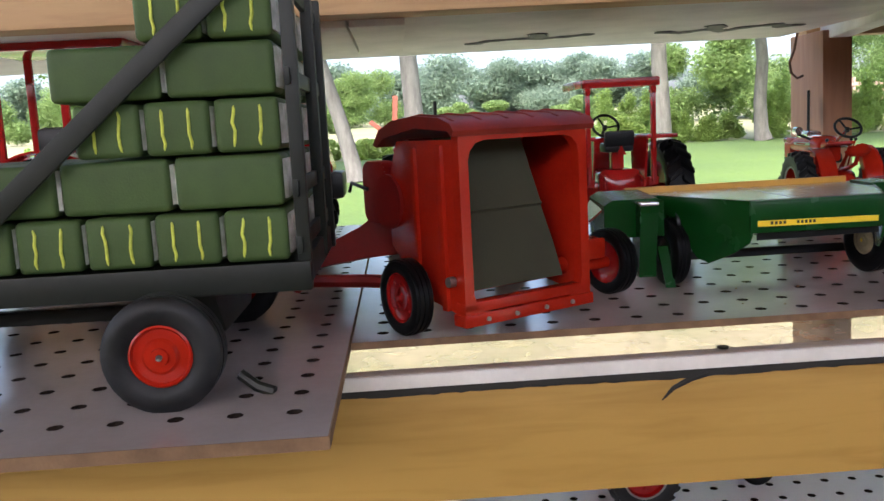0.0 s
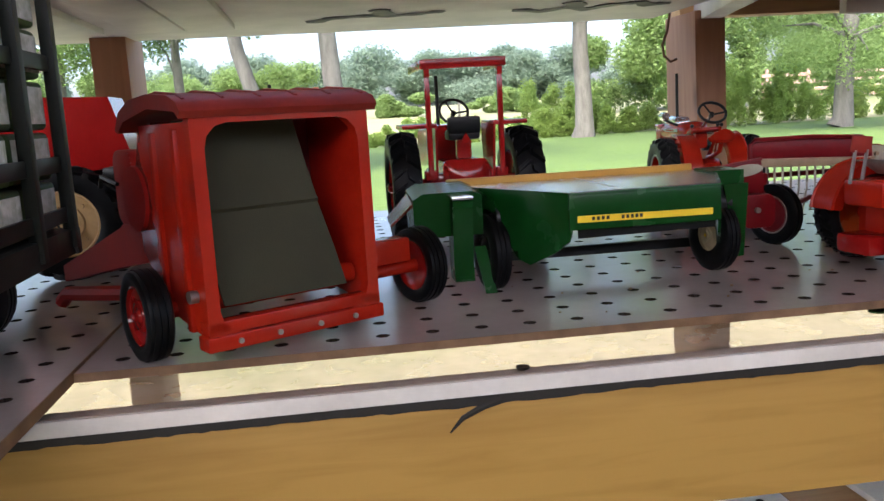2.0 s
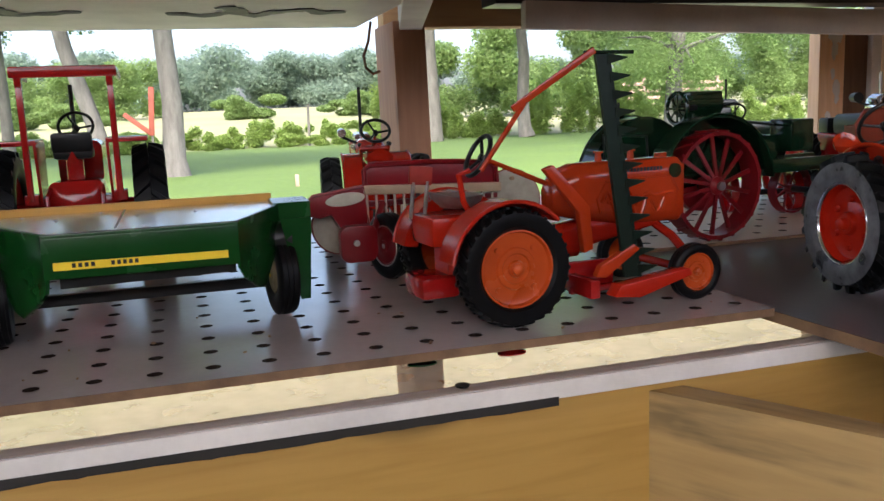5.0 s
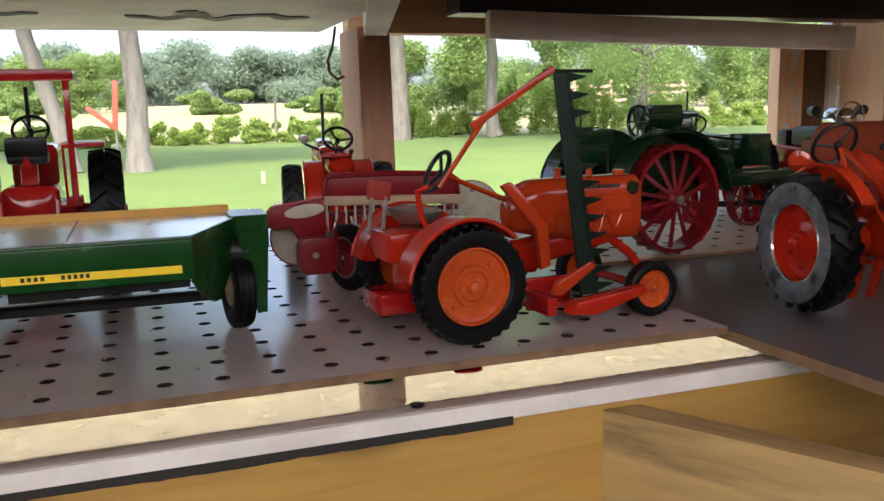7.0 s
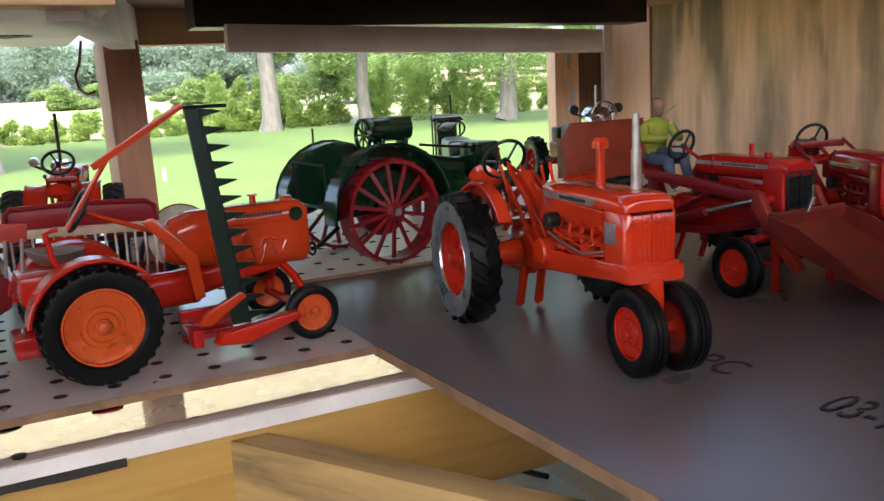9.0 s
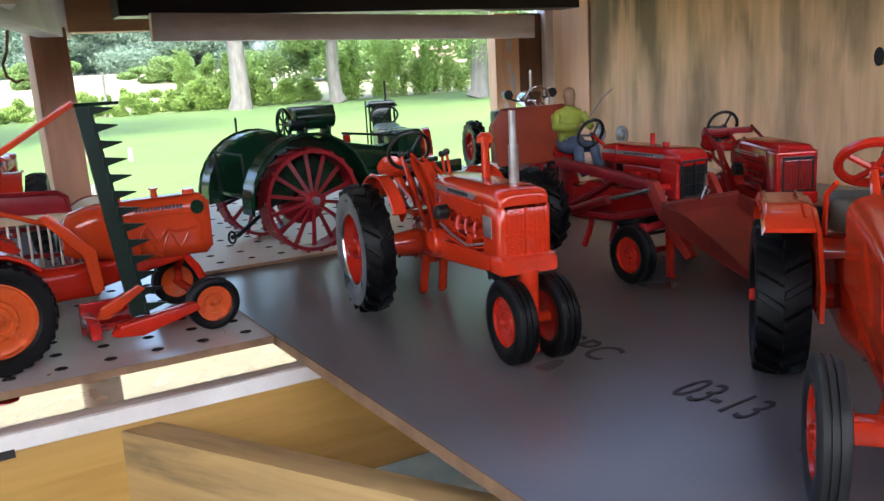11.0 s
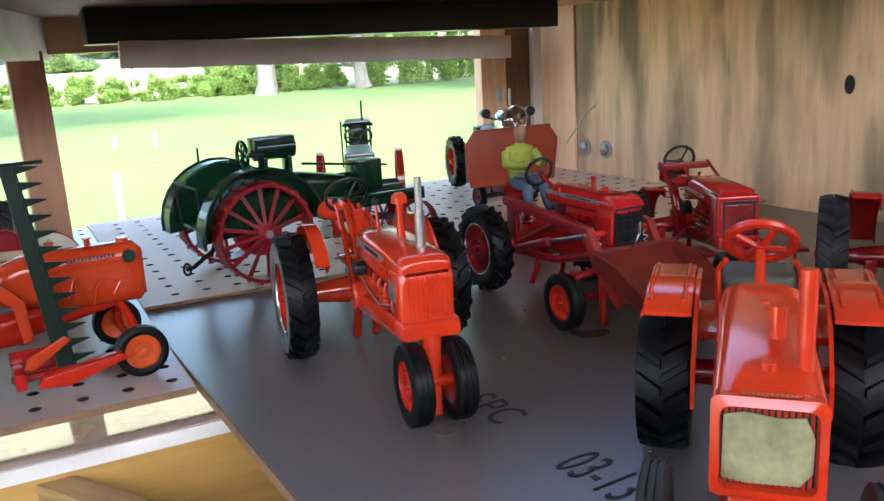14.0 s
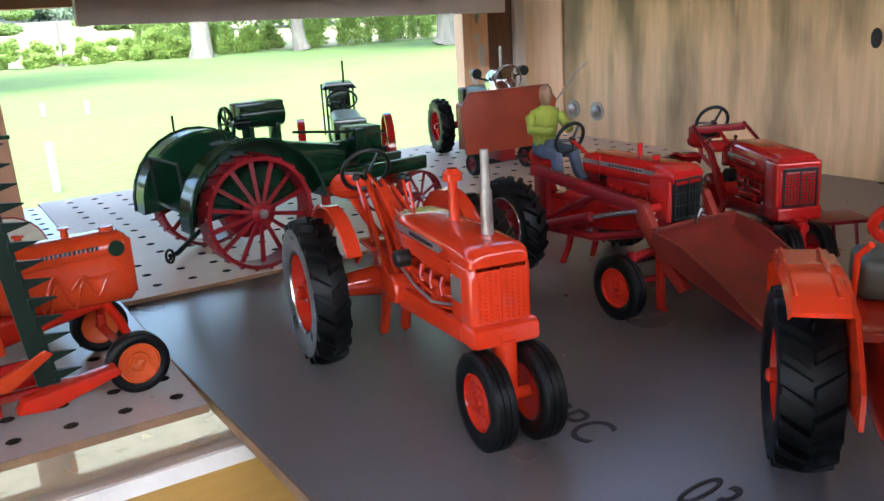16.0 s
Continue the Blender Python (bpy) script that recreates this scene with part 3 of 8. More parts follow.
# side wall with bolts
slab("wall_side", (1.056, 0.04, 0.1), (0.03, 1.22, 0.9), PLY, "weather-stained brown plywood side wall", "wall")
for y, z in ((0.520, 0.036), (0.471, 0.036)):
    o = thing("bolt", Matrix.Translation((1.041, y, z)) @ Matrix.Rotation(radians(90), 4, "Z"), "zinc carriage bolt with a washer in the wall", "bolt", "wall bolts")
    part("washer", lathe_y([(0.0, 0.0), (0.013, 0.0), (0.013, 0.002), (0.0, 0.002)], 20), STEEL, o)
    part("head", lathe_y([(0.0085, 0.002), (0.0085, 0.006), (0.005, 0.0085), (0.0, 0.009)], 14), STEEL, o)
o = part("knot_hole", lathe_y([(0.0, 0.0), (0.0060, 0.0), (0.0075, 0.0006), (0.0075, 0.0012)], 14, cap=False), CHAR)
o.matrix_basis = Matrix.Translation((1.0396, 0.074, 0.133)) @ Matrix.Rotation(radians(90), 4, "Z") @ Matrix.Diagonal((0.75, 1.0, 1.3, 1.0))
tagged(o, "dark knot hole in the stained plywood", "knot")
o = part("wire", pipe([(1.030, 0.480, 0.102), (1.032, 0.505, 0.088), (1.0335, 0.530, 0.066), (1.0350, 0.560, 0.040)], 0.0011, 6), STEEL)
tagged(o, "thin bent wire against the wall", "wire")

# upper shelf: underside, front rail, brackets
slab("ceiling_plank", (-0.36, 0.395, 0.216), (1.22, 0.37, 0.016), WHITE, "white painted underside of the upper shelf", "ceiling", 0.001)
slab("rail_upper", (-0.36, 0.193, 0.235), (1.22, 0.035, 0.055), TANWOOD, "tan timber rail of the upper shelf", "rail", 0.002)
# shade under the upper boards comes from the dark wood colour
slab("ceiling_right", (0.66, 0.35, 0.252), (0.80, 0.52, 0.012), DARKWOOD, "underside of the upper boards, shade put into its dark colour", "ceiling", 0.001)
slab("rail_cross", (0.268, 0.40, 0.225), (0.025, 0.40, 0.05), WHITE, "white painted cross piece of the upper shelf", "rail", 0.001, rz(-14))
slab("rail_back", (0.45, 0.585, 0.229), (0.34, 0.03, 0.045), TANWOOD, "tan timber rail at the back of the upper shelf", "rail", 0.002)
slab("hanging_board", (0.605, 0.397, 0.1945), (0.455, 0.012, 0.027), PALE, "pale grey board that hangs under the upper shelf", "board", 0.001, ry(1.4))
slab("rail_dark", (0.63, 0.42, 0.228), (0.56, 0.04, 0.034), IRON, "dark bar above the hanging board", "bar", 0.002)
slab("rail_side", (0.95, 0.12, 0.262), (0.19, 1.0, 0.035), TANWOOD, "tan timber along the top of the side wall", "rail", 0.002)
for x, w, kind in ((-0.30, 0.05, 1), (-0.375, 0.05, 1), (-0.25, 0.045, 1)):
    slab("cleat", (x, 0.33, 0.205), (w, 0.24, 0.006), WHITE, "white cleat under the upper shelf", "cleat", 0.001)


def scrawl(lines):
    """A black marker scrawl on the underside that cannot be read: broad wavering strokes."""
    bm = bmesh.new()
    for pts in lines:
        path = []
        for (x0, y0), (x1, y1) in zip(pts, pts[1:]):
            path += [(x0 + (x1 - x0) * k / 4, y0 + (y1 - y0) * k / 4, 0.2074) for k in range(4)]
        path.append((*pts[-1], 0.2074))
        pipe(path, [0.0030] + [0.0100 + 0.0022 * math.sin(1.7 * k) for k in range(1, len(path) - 1)] + [0.0040], 6, bm)
    for v in bm.verts:
        v.co.z = 0.2074 + (v.co.z - 0.2074) * 0.10
    return tagged(new("scrawl", finish(bm, "scrawl", BLACK)), "unreadable black marker scrawl on white paint", "marking", "marker scrawls")


scrawl([[(-0.156, 0.470), (-0.134, 0.438), (-0.102, 0.430), (-0.077, 0.438), (-0.052, 0.431), (-0.025, 0.415)], [(-0.091, 0.384), (-0.086, 0.410), (-0.078, 0.436)]])
scrawl([[(0.046, 0.427), (0.079, 0.454), (0.103, 0.424), (0.126, 0.453), (0.143, 0.422), (0.170, 0.410), (0.190, 0.438), (0.205, 0.420)], [(0.092, 0.386), (0.103, 0.402), (0.114, 0.447)]])
o = part("hook", pipe([(0.262, 0.556, 0.212), (0.258, 0.556, 0.19), (0.252, 0.556, 0.175), (0.254, 0.556, 0.162), (0.262, 0.556, 0.155), (0.27, 0.558, 0.158)], 0.0016, 8), DARKWOOD)
tagged(o, "bent rusty wire hook hanging beside the post", "hook")

# unseen roof over the shelves and wall behind the camera, added to block light
slab("light_block_wall", (0.1, -2.1, -0.13), (5.4, 0.06, 1.44), DARKWOOD, "plain unseen wall opposite the shelves, added to block light", "wall")
slab("roof", (0.1, -0.75, 1.2), (5.4, 2.9, 0.04), DARKWOOD, "plain unseen roof over the shelves, added to block light", "roof")


# stamped characters on the grey board
def stamp(body, x, y, size, turn, narrow):
    cu = bpy.data.curves.new("stamp", "FONT")
    cu.body, cu.size, cu.extrude, cu.shear, cu.space_character = body, size, 0.0001, 0.0, 1.05
    tmp = bpy.data.objects.new("tmp", cu)
    me = bpy.data.meshes.new_from_object(tmp)
    bpy.data.objects.remove(tmp)
    me.materials.clear()
    me.materials.append(BLACK)
    ob = new("stamp", me)
    ob.matrix_basis = Matrix.Translation((x, y, GREY + 0.0003)) @ Matrix.Rotation(radians(turn), 4, "Z") @ Matrix.Diagonal((narrow, 1, 1, 1))
    return tagged(ob, "faded black stamped characters on the grey board", "marking", "board stamps")


# ---- outdoors ----
def foliage(name, light, dark):
    m, n, l, p = nodes_of(name)
    geo, ramp = n.new("ShaderNodeNewGeometry"), n.new("ShaderNodeValToRGB")
    ramp.color_ramp.elements[0].color, ramp.color_ramp.elements[1].color = (*dark, 1), (*light, 1)
    l.new(geo.outputs["Random Per Island"], ramp.inputs["Fac"])
    l.new(ramp.outputs["Color"], p.inputs["Base Color"])
    p.inputs["Roughness"].default_value, p.inputs["Specular IOR Level"].default_value = 0.7, 0.08
    tr, mx = n.new("ShaderNodeBsdfTranslucent"), n.new("ShaderNodeMixShader")
    l.new(ramp.outputs["Color"], tr.inputs["Color"])
    mx.inputs["Fac"].default_value = 0.58
    l.new(p.outputs["BSDF"], mx.inputs[1])
    l.new(tr.outputs["BSDF"], mx.inputs[2])
    l.new(mx.outputs["Shader"], n["Material Output"].inputs["Surface"])
    return m


LEAF = foliage("leaves", (0.25, 0.36, 0.14), (0.215, 0.315, 0.115))
BRUSH = foliage("brush_leaves", (0.33, 0.45, 0.14), (0.29, 0.40, 0.12))
# distance haze is mixed into this paler, bluer green
FAR = foliage("far_hazed_leaves", (0.235, 0.320, 0.245), (0.220, 0.300, 0.230))

ground_me = bpy.data.meshes.new("ground")
gx = [-1500, -600, -250, -120, -60, -30, -15, -8, -4, -2, 0, 2, 4, 8, 15, 30, 60, 120, 250, 600, 1500]
gy = [-1500, -300, -60, -15, -5, 0, 3, 6, 10, 15, 20, 27, 34, 45, 60, 80, 110, 150, 250, 500, 1500]
gv = [(x, y, -0.82 + (0.0 if y < 27 else min(y - 27, 100) * 0.025)) for y in gy for x in gx]
gf = [(j * 21 + i, j * 21 + i + 1, (j + 1) * 21 + i + 1, (j + 1) * 21 + i) for j in range(20) for i in range(20)]
ground_me.from_pydata(gv, [], gf)
ground_me.materials.append(GRASS)
ground_me.materials.append(FIELD)
for p in ground_me.polygons:
    p.material_index = 1 if p.center.y > 27 else 0
tagged(new("ground", ground_me), "mown green lawn running into a pale field", "ground", kind="structure")


def leaf_cloud(seed, blobs, per, size):
    """Leaves as small bent quads, scattered in blobs of (centre, radii): corner points, four to a leaf."""
    rng = np.random.default_rng(seed)
    c = np.repeat(np.array([tuple(b[0]) for b in blobs]), per, axis=0)
    r = np.repeat(np.array([tuple(b[1]) for b in blobs]), per, axis=0)
    n = len(c)
    d = rng.normal(size=(n, 3))
    d *= (rng.random(n) ** 0.45 / np.linalg.norm(d, axis=1))[:, None]
    p = c + d * r
    up = rng.normal(size=(n, 3)) * 0.6 + (0, 0, 1)
    up /= np.linalg.norm(up, axis=1)[:, None]
    u = np.cross(up, rng.normal(size=(n, 3)))
    u /= np.linalg.norm(u, axis=1)[:, None]
    v = np.cross(up, u)
    s = (size * rng.uniform(0.6, 1.4, n))[:, None]
    return np.stack([p - u * s, p - v * s * 0.55 + up * s * 0.12, p + u * s - up * s * 0.1, p + v * s * 0.55 + up * s * 0.12], axis=1).reshape(-1, 3)


def cloud_mesh(name, points, mat):
    me = bpy.data.meshes.new(name)
    n = len(points)
    me.vertices.add(n)
    me.vertices.foreach_set("co", points.astype(np.float32).ravel())
    me.loops.add(n)
    me.loops.foreach_set("vertex_index", np.arange(n, dtype=np.int32))
    me.polygons.add(n // 4)
    me.polygons.foreach_set("loop_start", np.arange(0, n, 4, dtype=np.int32))
    me.update()
    me.validate()
    me.materials.append(mat)
    return me


def tree(x, y, height, r, crown, low, lean=(0, 0), seed=1, per=1700, size=0.048, blobs=30, mat=LEAF, label="broadleaf tree with a grey trunk on the lawn edge"):
    """A tapered trunk with limbs, and a crown of many leaves with gaps."""
    rnd = random.Random(seed)
    ob = thing("tree", Matrix.Translation((x, y, -0.84)), label, "tree", "trees on the lawn")
    top = Vector((lean[0], lean[1], height * 0.75))
    bm = pipe([top * k + Vector((rnd.uniform(-1, 1), rnd.uniform(-1, 1), 0)) * r * 0.35 * (k > 0) for k in (0, 0.04, 0.15, 0.3, 0.5, 0.75, 1.0)], [r * 1.5, r * 1.15, r, r * 0.92, r * 0.8, r * 0.55, r * 0.25], 12)
    spots = []
    for k in range(blobs):
        a, h = rnd.uniform(0, 6.3), rnd.uniform(low, height)
        reach = crown * math.sqrt(max(0.08, 1 - ((h - (low + height) / 2) / ((height - low) / 2)) ** 2)) * rnd.uniform(0.35, 1)
        c = Vector((lean[0] * h / height + math.cos(a) * reach, lean[1] * h / height + math.sin(a) * reach, h))
        spots.append((c, [crown * rnd.uniform(0.16, 0.34) for _ in range(2)] + [crown * rnd.uniform(0.1, 0.22)]))
        if k % 2 == 0:
            s = top * min(0.95, max(0.35, (h - 0.8) / height))
            pipe([s, (s + c) / 2 + Vector((0, 0, 0.2)), c], [r * 0.3, r * 0.18, r * 0.06], 6, bm)
    part("trunk", bm, BARK, ob)
    cr = new("crown", cloud_mesh("crown", leaf_cloud(seed, spots, per, size), mat))
    cr.parent = ob
    return ob


tree(0.05, 15, 11, 0.175, 4.2, 4.2, (0.1, 0.0), 3)
tree(-1.05, 15.4, 10, 0.14, 3.5, 4.2, (-1.6, 0.2), 5)
tree(7.7, 25, 12, 0.25, 5.5, 4.4, (0.2, 0), 7)
tree(10.9, 25, 11, 0.19, 5.0, 4.0, (-0.3, 0.3), 9)
tree(13.6, 21, 9, 0.24, 5.2, 1.6, (0.5, -0.4), 11, per=1900, size=0.048, blobs=36)
tree(8.6, 17.5, 9, 0.0, 3.6, 2.1, (0, 0), 13, per=800, size=0.038, blobs=16, label="overhanging leafy limbs beyond the lawn")
tree(-6.5, 21, 9, 0.24, 4.0, 2.4, (0.3, 0), 15, per=1500, blobs=28)
tree(-3.9, 23, 8, 0.14, 3.2, 3.2, (0.2, 0), 17)


def woods(name, spans, mat, label, seed, per, size):
    """A run of far trees or brush as one mass of leaves with an uneven top: spans of (x0, x1, y, depth, low, high, step)."""
    rnd = random.Random(seed)
    spots = []
    for x0, x1, y, depth, low, high, step in spans:
        x = x0
        while x < x1:
            h = rnd.uniform(low, high)
            w = step * rnd.uniform(0.7, 1.3)
            yy = y + rnd.uniform(-depth, depth)
            gz = -0.85 + (0 if yy < 27 else min(yy - 27, 100) * 0.025)
            for k in range(3):
                spots.append(((x + rnd.uniform(-w, w) * 0.9, yy, gz + h * (0.22 + 0.27 * k)), (w * (0.85 - 0.08 * k) * rnd.uniform(0.7, 1.25), w * 0.6, h * 0.24 * rnd.uniform(0.8, 1.2))))
            x += step * rnd.uniform(0.5, 1.0)
    core = [(c, [q * 0.8 for q in r]) for c, r in spots]
    leaves = np.concatenate([leaf_cloud(seed, spots, per, size), leaf_cloud(seed + 1, core, per // 3, size * 1.5)])
    return tagged(new(name, cloud_mesh(name, leaves, mat)), label, "vegetation", kind="stuff")


woods("far_woods", [(-170, 2, 112, 9, 6.0, 8.6, 4.5), (0, 56, 126, 6, 5.0, 7.6, 4.5), (17, 36, 118, 3, 6.6, 8.4, 4.0), (54, 210, 128, 8, 4.0, 6.5, 5.0)], FAR, "line of far broadleaf woods, haze put into the leaf colour", 21, 1300, 0.21)
woods("middle_trees", [(-34, -1.5, 76, 3, 4.0, 5.5, 2.8), (4, 6.5, 64, 2, 1.0, 1.8, 1.2), (12, 14.5, 60, 2, 1.2, 2.2, 1.2), (-9, -4, 58, 2, 1.0, 2.0, 1.3), (17, 32, 46, 4, 4.2, 6.6, 2.4), (34, 60, 52, 5, 5, 8.0, 3.2)], LEAF, "round green trees in the field", 22, 2100, 0.10)
woods("brush", [(-30, 1.0, 27.5, 1.0, 0.35, 0.95, 0.34), (1.0, 8, 27.2, 0.8, 0.35, 0.95, 0.30), (8.2, 10.4, 33.5, 0.7, 1.4, 2.2, 0.42), (6.5, 11.0, 27.2, 0.8, 0.6, 1.35, 0.32), (11.0, 16.0, 26.8, 0.9, 1.2, 2.5, 0.36), (16.0, 42, 27.2, 1.0, 0.7, 1.5, 0.40)], BRUSH, "rough green brush along the lawn's edge", 23, 380, 0.042)


# rails, posts and a leaning implement beyond the lawn
fence = thing("rail_fence", Matrix.Translation((24.0, 38.0, -0.56)), "weathered pinkish board fence at the field's edge", "fence")
for x in (-3.2, -1.1, 1.1, 3.2):
    part("post", box((x, 0.06, 0.95), (0.12, 0.12, 1.9), 0.01), FENCE, fence)
for z in (0.55, 0.9, 1.25, 1.6):
    part("rail", box((0, -0.02, z), (7.0, 0.04, 0.15), 0.006), FENCE, fence)
vee = thing("farm_implement", Matrix.Translation((0.0, 14.72, -0.82)), "rusty red two-armed implement leaning at the tree", "implement")
part("arm", box((0.0, 0, 0.0), (0.09, 0.07, 0.80), 0.01), RUST, vee).matrix_basis = Matrix.Translation((-0.263, 0, 1.118)) @ Matrix.Rotation(radians(4), 4, "Y")
part("arm", box((0.0, 0, 0.0), (0.08, 0.06, 0.56), 0.01), RUST, vee).matrix_basis = Matrix.Translation((-0.49, 0.02, 0.91)) @ Matrix.Rotation(radians(-50), 4, "Y")
part("stake", rod((-0.27, 0.0, 0.0), (-0.285, 0.0, 0.76), 0.018, None, 8), BARK, vee)
o = part("fence_post", rod((4.20, 27.0, -0.84), (4.22, 27.0, 0.50), 0.045, 0.04, 8), BARK)
tagged(o, "thin grey wooden post beyond the lawn", "post")
for x, y, h, mat, label in ((-0.62, 9.6, 0.42, ORANGE, "orange marker stake on the lawn"), (1.60, 11.2, 0.16, FENCE, "short pale marker stake on the lawn"), (2.05, 10.8, 0.17, FENCE, "short pale marker stake on the lawn"), (0.93, 5.5, 0.33, BARK, "pale wooden stake on the lawn")):
    o = part("lawn_stake", box((0, 0, h / 2), (0.05, 0.02, h), 0.004), mat)
    o.location = (x, y, -0.82)
    tagged(o, label, "stake")


# ---- parts that the model vehicles share ----
def tyre_mesh(r, w, rim_r, lugs=0, depth=0.095, ribs=0, smooth_tread=False):
    """A tyre round the y axis, with chevron lugs or circular ribs."""
    h = w / 2
    if ribs:
        prof = [(rim_r, -h * 0.7), (rim_r + 0.25 * (r - rim_r), -h * 0.95), (rim_r + 0.6 * (r - rim_r), -h), (r * 0.95, -h * 0.85)]
        for k in range(ribs):
            y0, y1 = -h * 0.72 + 1.44 * h * k / ribs, -h * 0.72 + 1.44 * h * (k + 0.75) / ribs
            c = 1 - 0.03 * (abs((y0 + y1) / 2) / h) ** 2
            prof += [(r * c, y0), (r * c, y1), (r * 0.965, y1 + 0.001 * h), (r * 0.965, -h * 0.72 + 1.44 * h * (k + 1) / ribs - 0.001 * h)]
        prof += [(r * 0.95, h * 0.85), (rim_r + 0.6 * (r - rim_r), h), (rim_r + 0.25 * (r - rim_r), h * 0.95), (rim_r, h * 0.7)]
        return lathe_y(prof, 32, cap=False)
    base = r * (1 - depth) if lugs else r
    side = [(rim_r, 0.75), (rim_r + 0.2 * (base - rim_r), 0.97), (rim_r + 0.55 * (base - rim_r), 1.0), (base * 0.94, 0.985)]
    if not lugs:
        prof = [(q, -h * v) for q, v in side] + [(base, -h * 0.6), (base * 1.005, 0), (base, h * 0.6)] + [(q, h * v) for q, v in side[::-1]]
        return lathe_y(prof, 36, cap=False)
    # the tread is one skin: rows across the width, columns sheared so that lug edges run along them
    bm = bmesh.new()
    da = 2 * math.pi / lugs
    cols = [(k + u) * da for k in range(lugs) for u in (0.0, 0.06, 0.30, 0.36, 0.5, 0.56, 0.80, 0.86)]
    tread = [-0.97, -0.93, -0.5, -0.04, 0.0, 0.04, 0.5, 0.93, 0.97]
    rows = [[(q, -v, False) for q, v in side]] + [[(None, v, True) for v in tread]] + [[(q, v, False) for q, v in side[::-1]]]
    grid = []
    for q, v, lug in [p for group in rows for p in group]:
        ring = []
        for i, a in enumerate(cols):
            rr = q
            if lug:
                up = (i % 8 in (1, 2)) if v < 0 else (i % 8 in (5, 6))
                up = up and 0.0 < abs(v) < 0.95
                crown = 1 - 0.05 * v * v
                rr = r * crown if up else base * (1 - 0.045 * v * v)
            b = a + da * 0.62 * abs(v) * (1.0 if lug else 1.0)
            ring.append(bm.verts.new((rr * math.cos(b), h * v, rr * math.sin(b))))
        grid.append(ring)
    n = len(cols)
    for a, b in zip(grid, grid[1:]):
        for i in range(n):
            bm.faces.new((a[i], a[(i + 1) % n], b[(i + 1) % n], b[i]))
    return bm


def wheel(parent, x, y, z, r, w, rim_r, rim_mat, tyre_mat=RUBBER, lugs=0, ribs=0, side=-1, style="dish", label="", hub_mat=None, lip_mat=None, grey_side=None, lug_depth=0.095):
    """A tyre with its rim and hub; side: which way the outer face looks along y."""
    w_ob = part("wheel", tyre_mesh(r, w, rim_r, lugs, lug_depth, ribs=ribs), tyre_mat, parent, label)
    w_ob.location = (x, y, z)
    s, h = side, w / 2
    R = rim_r
    if style == "dish":
        prof = [(R * 1.02, s * h * 0.78), (R * 0.97, s * h * 0.80), (R * 0.93, s * h * 0.52), (R * 0.82, s * h * 0.44), (R * 0.56, s * h * 0.46), (R * 0.525, s * h * 0.64), (R * 0.41, s * h * 0.66), (R * 0.37, s * h * 0.52), (R * 0.23, s * h * 0.54), (R * 0.2, s * h * 0.74), (0.0, s * h * 0.77)]
    elif style == "deep":
        prof = [(R * 1.02, s * h * 0.78), (R * 0.95, s * h * 0.78), (R * 0.9, s * h * 0.2), (R * 0.7, s * h * 0.05), (R * 0.5, s * h * 0.12), (R * 0.3, s * h * 0.3), (R * 0.26, s * h * 0.6), (0.0, s * h * 0.6)]
    else:
        prof = [(R * 1.02, s * h * 0.8), (R * 0.95, s * h * 0.85), (R * 0.88, s * h * 0.7), (R * 0.6, s * h * 0.75), (R * 0.5, s * h * 0.9), (R * 0.3, s * h * 0.9), (R * 0.28, s * h * 1.05), (0.0, s * h * 1.05)]
    rim = part("rim", lathe_y(prof, 32, cap=False), rim_mat, w_ob)
    back = lathe_y([(R * 1.02, -s * h * 0.74), (R * 0.9, -s * h * 0.5), (R * 0.5, -s * h * 0.4), (0.0, -s * h * 0.4)], 24, cap=False)
    part("rim_back", back, rim_mat, w_ob)
    if style in ("dish", "deep"):
        bm = bmesh.new()
        for k in range(6 if style == "deep" else 4):
            a = 2 * math.pi * (k + 0.5) / (6 if style == "deep" else 4)
            q = R * (0.62 if style == "deep" else 0.72)
            rod((q * math.cos(a), s * h * 0.2, q * math.sin(a)), (q * math.cos(a), s * h * (0.4 if style == "deep" else 0.60), q * math.sin(a)), R * 0.085, R * 0.07, 8, bm)
        part("bolt_ring", bm, rim_mat, w_ob)
    part("hub", lathe_y([(R * 0.16, s * h * 0.5), (R * 0.15, s * h * 1.0), (R * 0.1, s * h * 1.1), (0.0, s * h * 1.12)], 16), hub_mat or rim_mat, w_ob)
    if grey_side:
        g = r * 0.86
        part("sidewall", lathe_y([(R * 1.04, s * h * 0.90), (R * 1.04 + (g - R) * 0.25, s * h * 1.02), (R + (g - R) * 0.62, s * h * 1.035), (g, s * h * 1.01), (g, s * h * 0.96)], 40, cap=False), grey_side, w_ob, "grey tyre wall")
    if lip_mat:
        part("rim_lip", lathe_y([(R * 0.96, s * h * 0.80), (R * 0.99, s * h * 0.90), (R * 1.03, s * h * 0.92), (R * 1.05, s * h * 0.86), (R * 0.99, s * h * 0.82), (R * 0.96, s * h * 0.80)], 32), lip_mat, w_ob)
    return w_ob


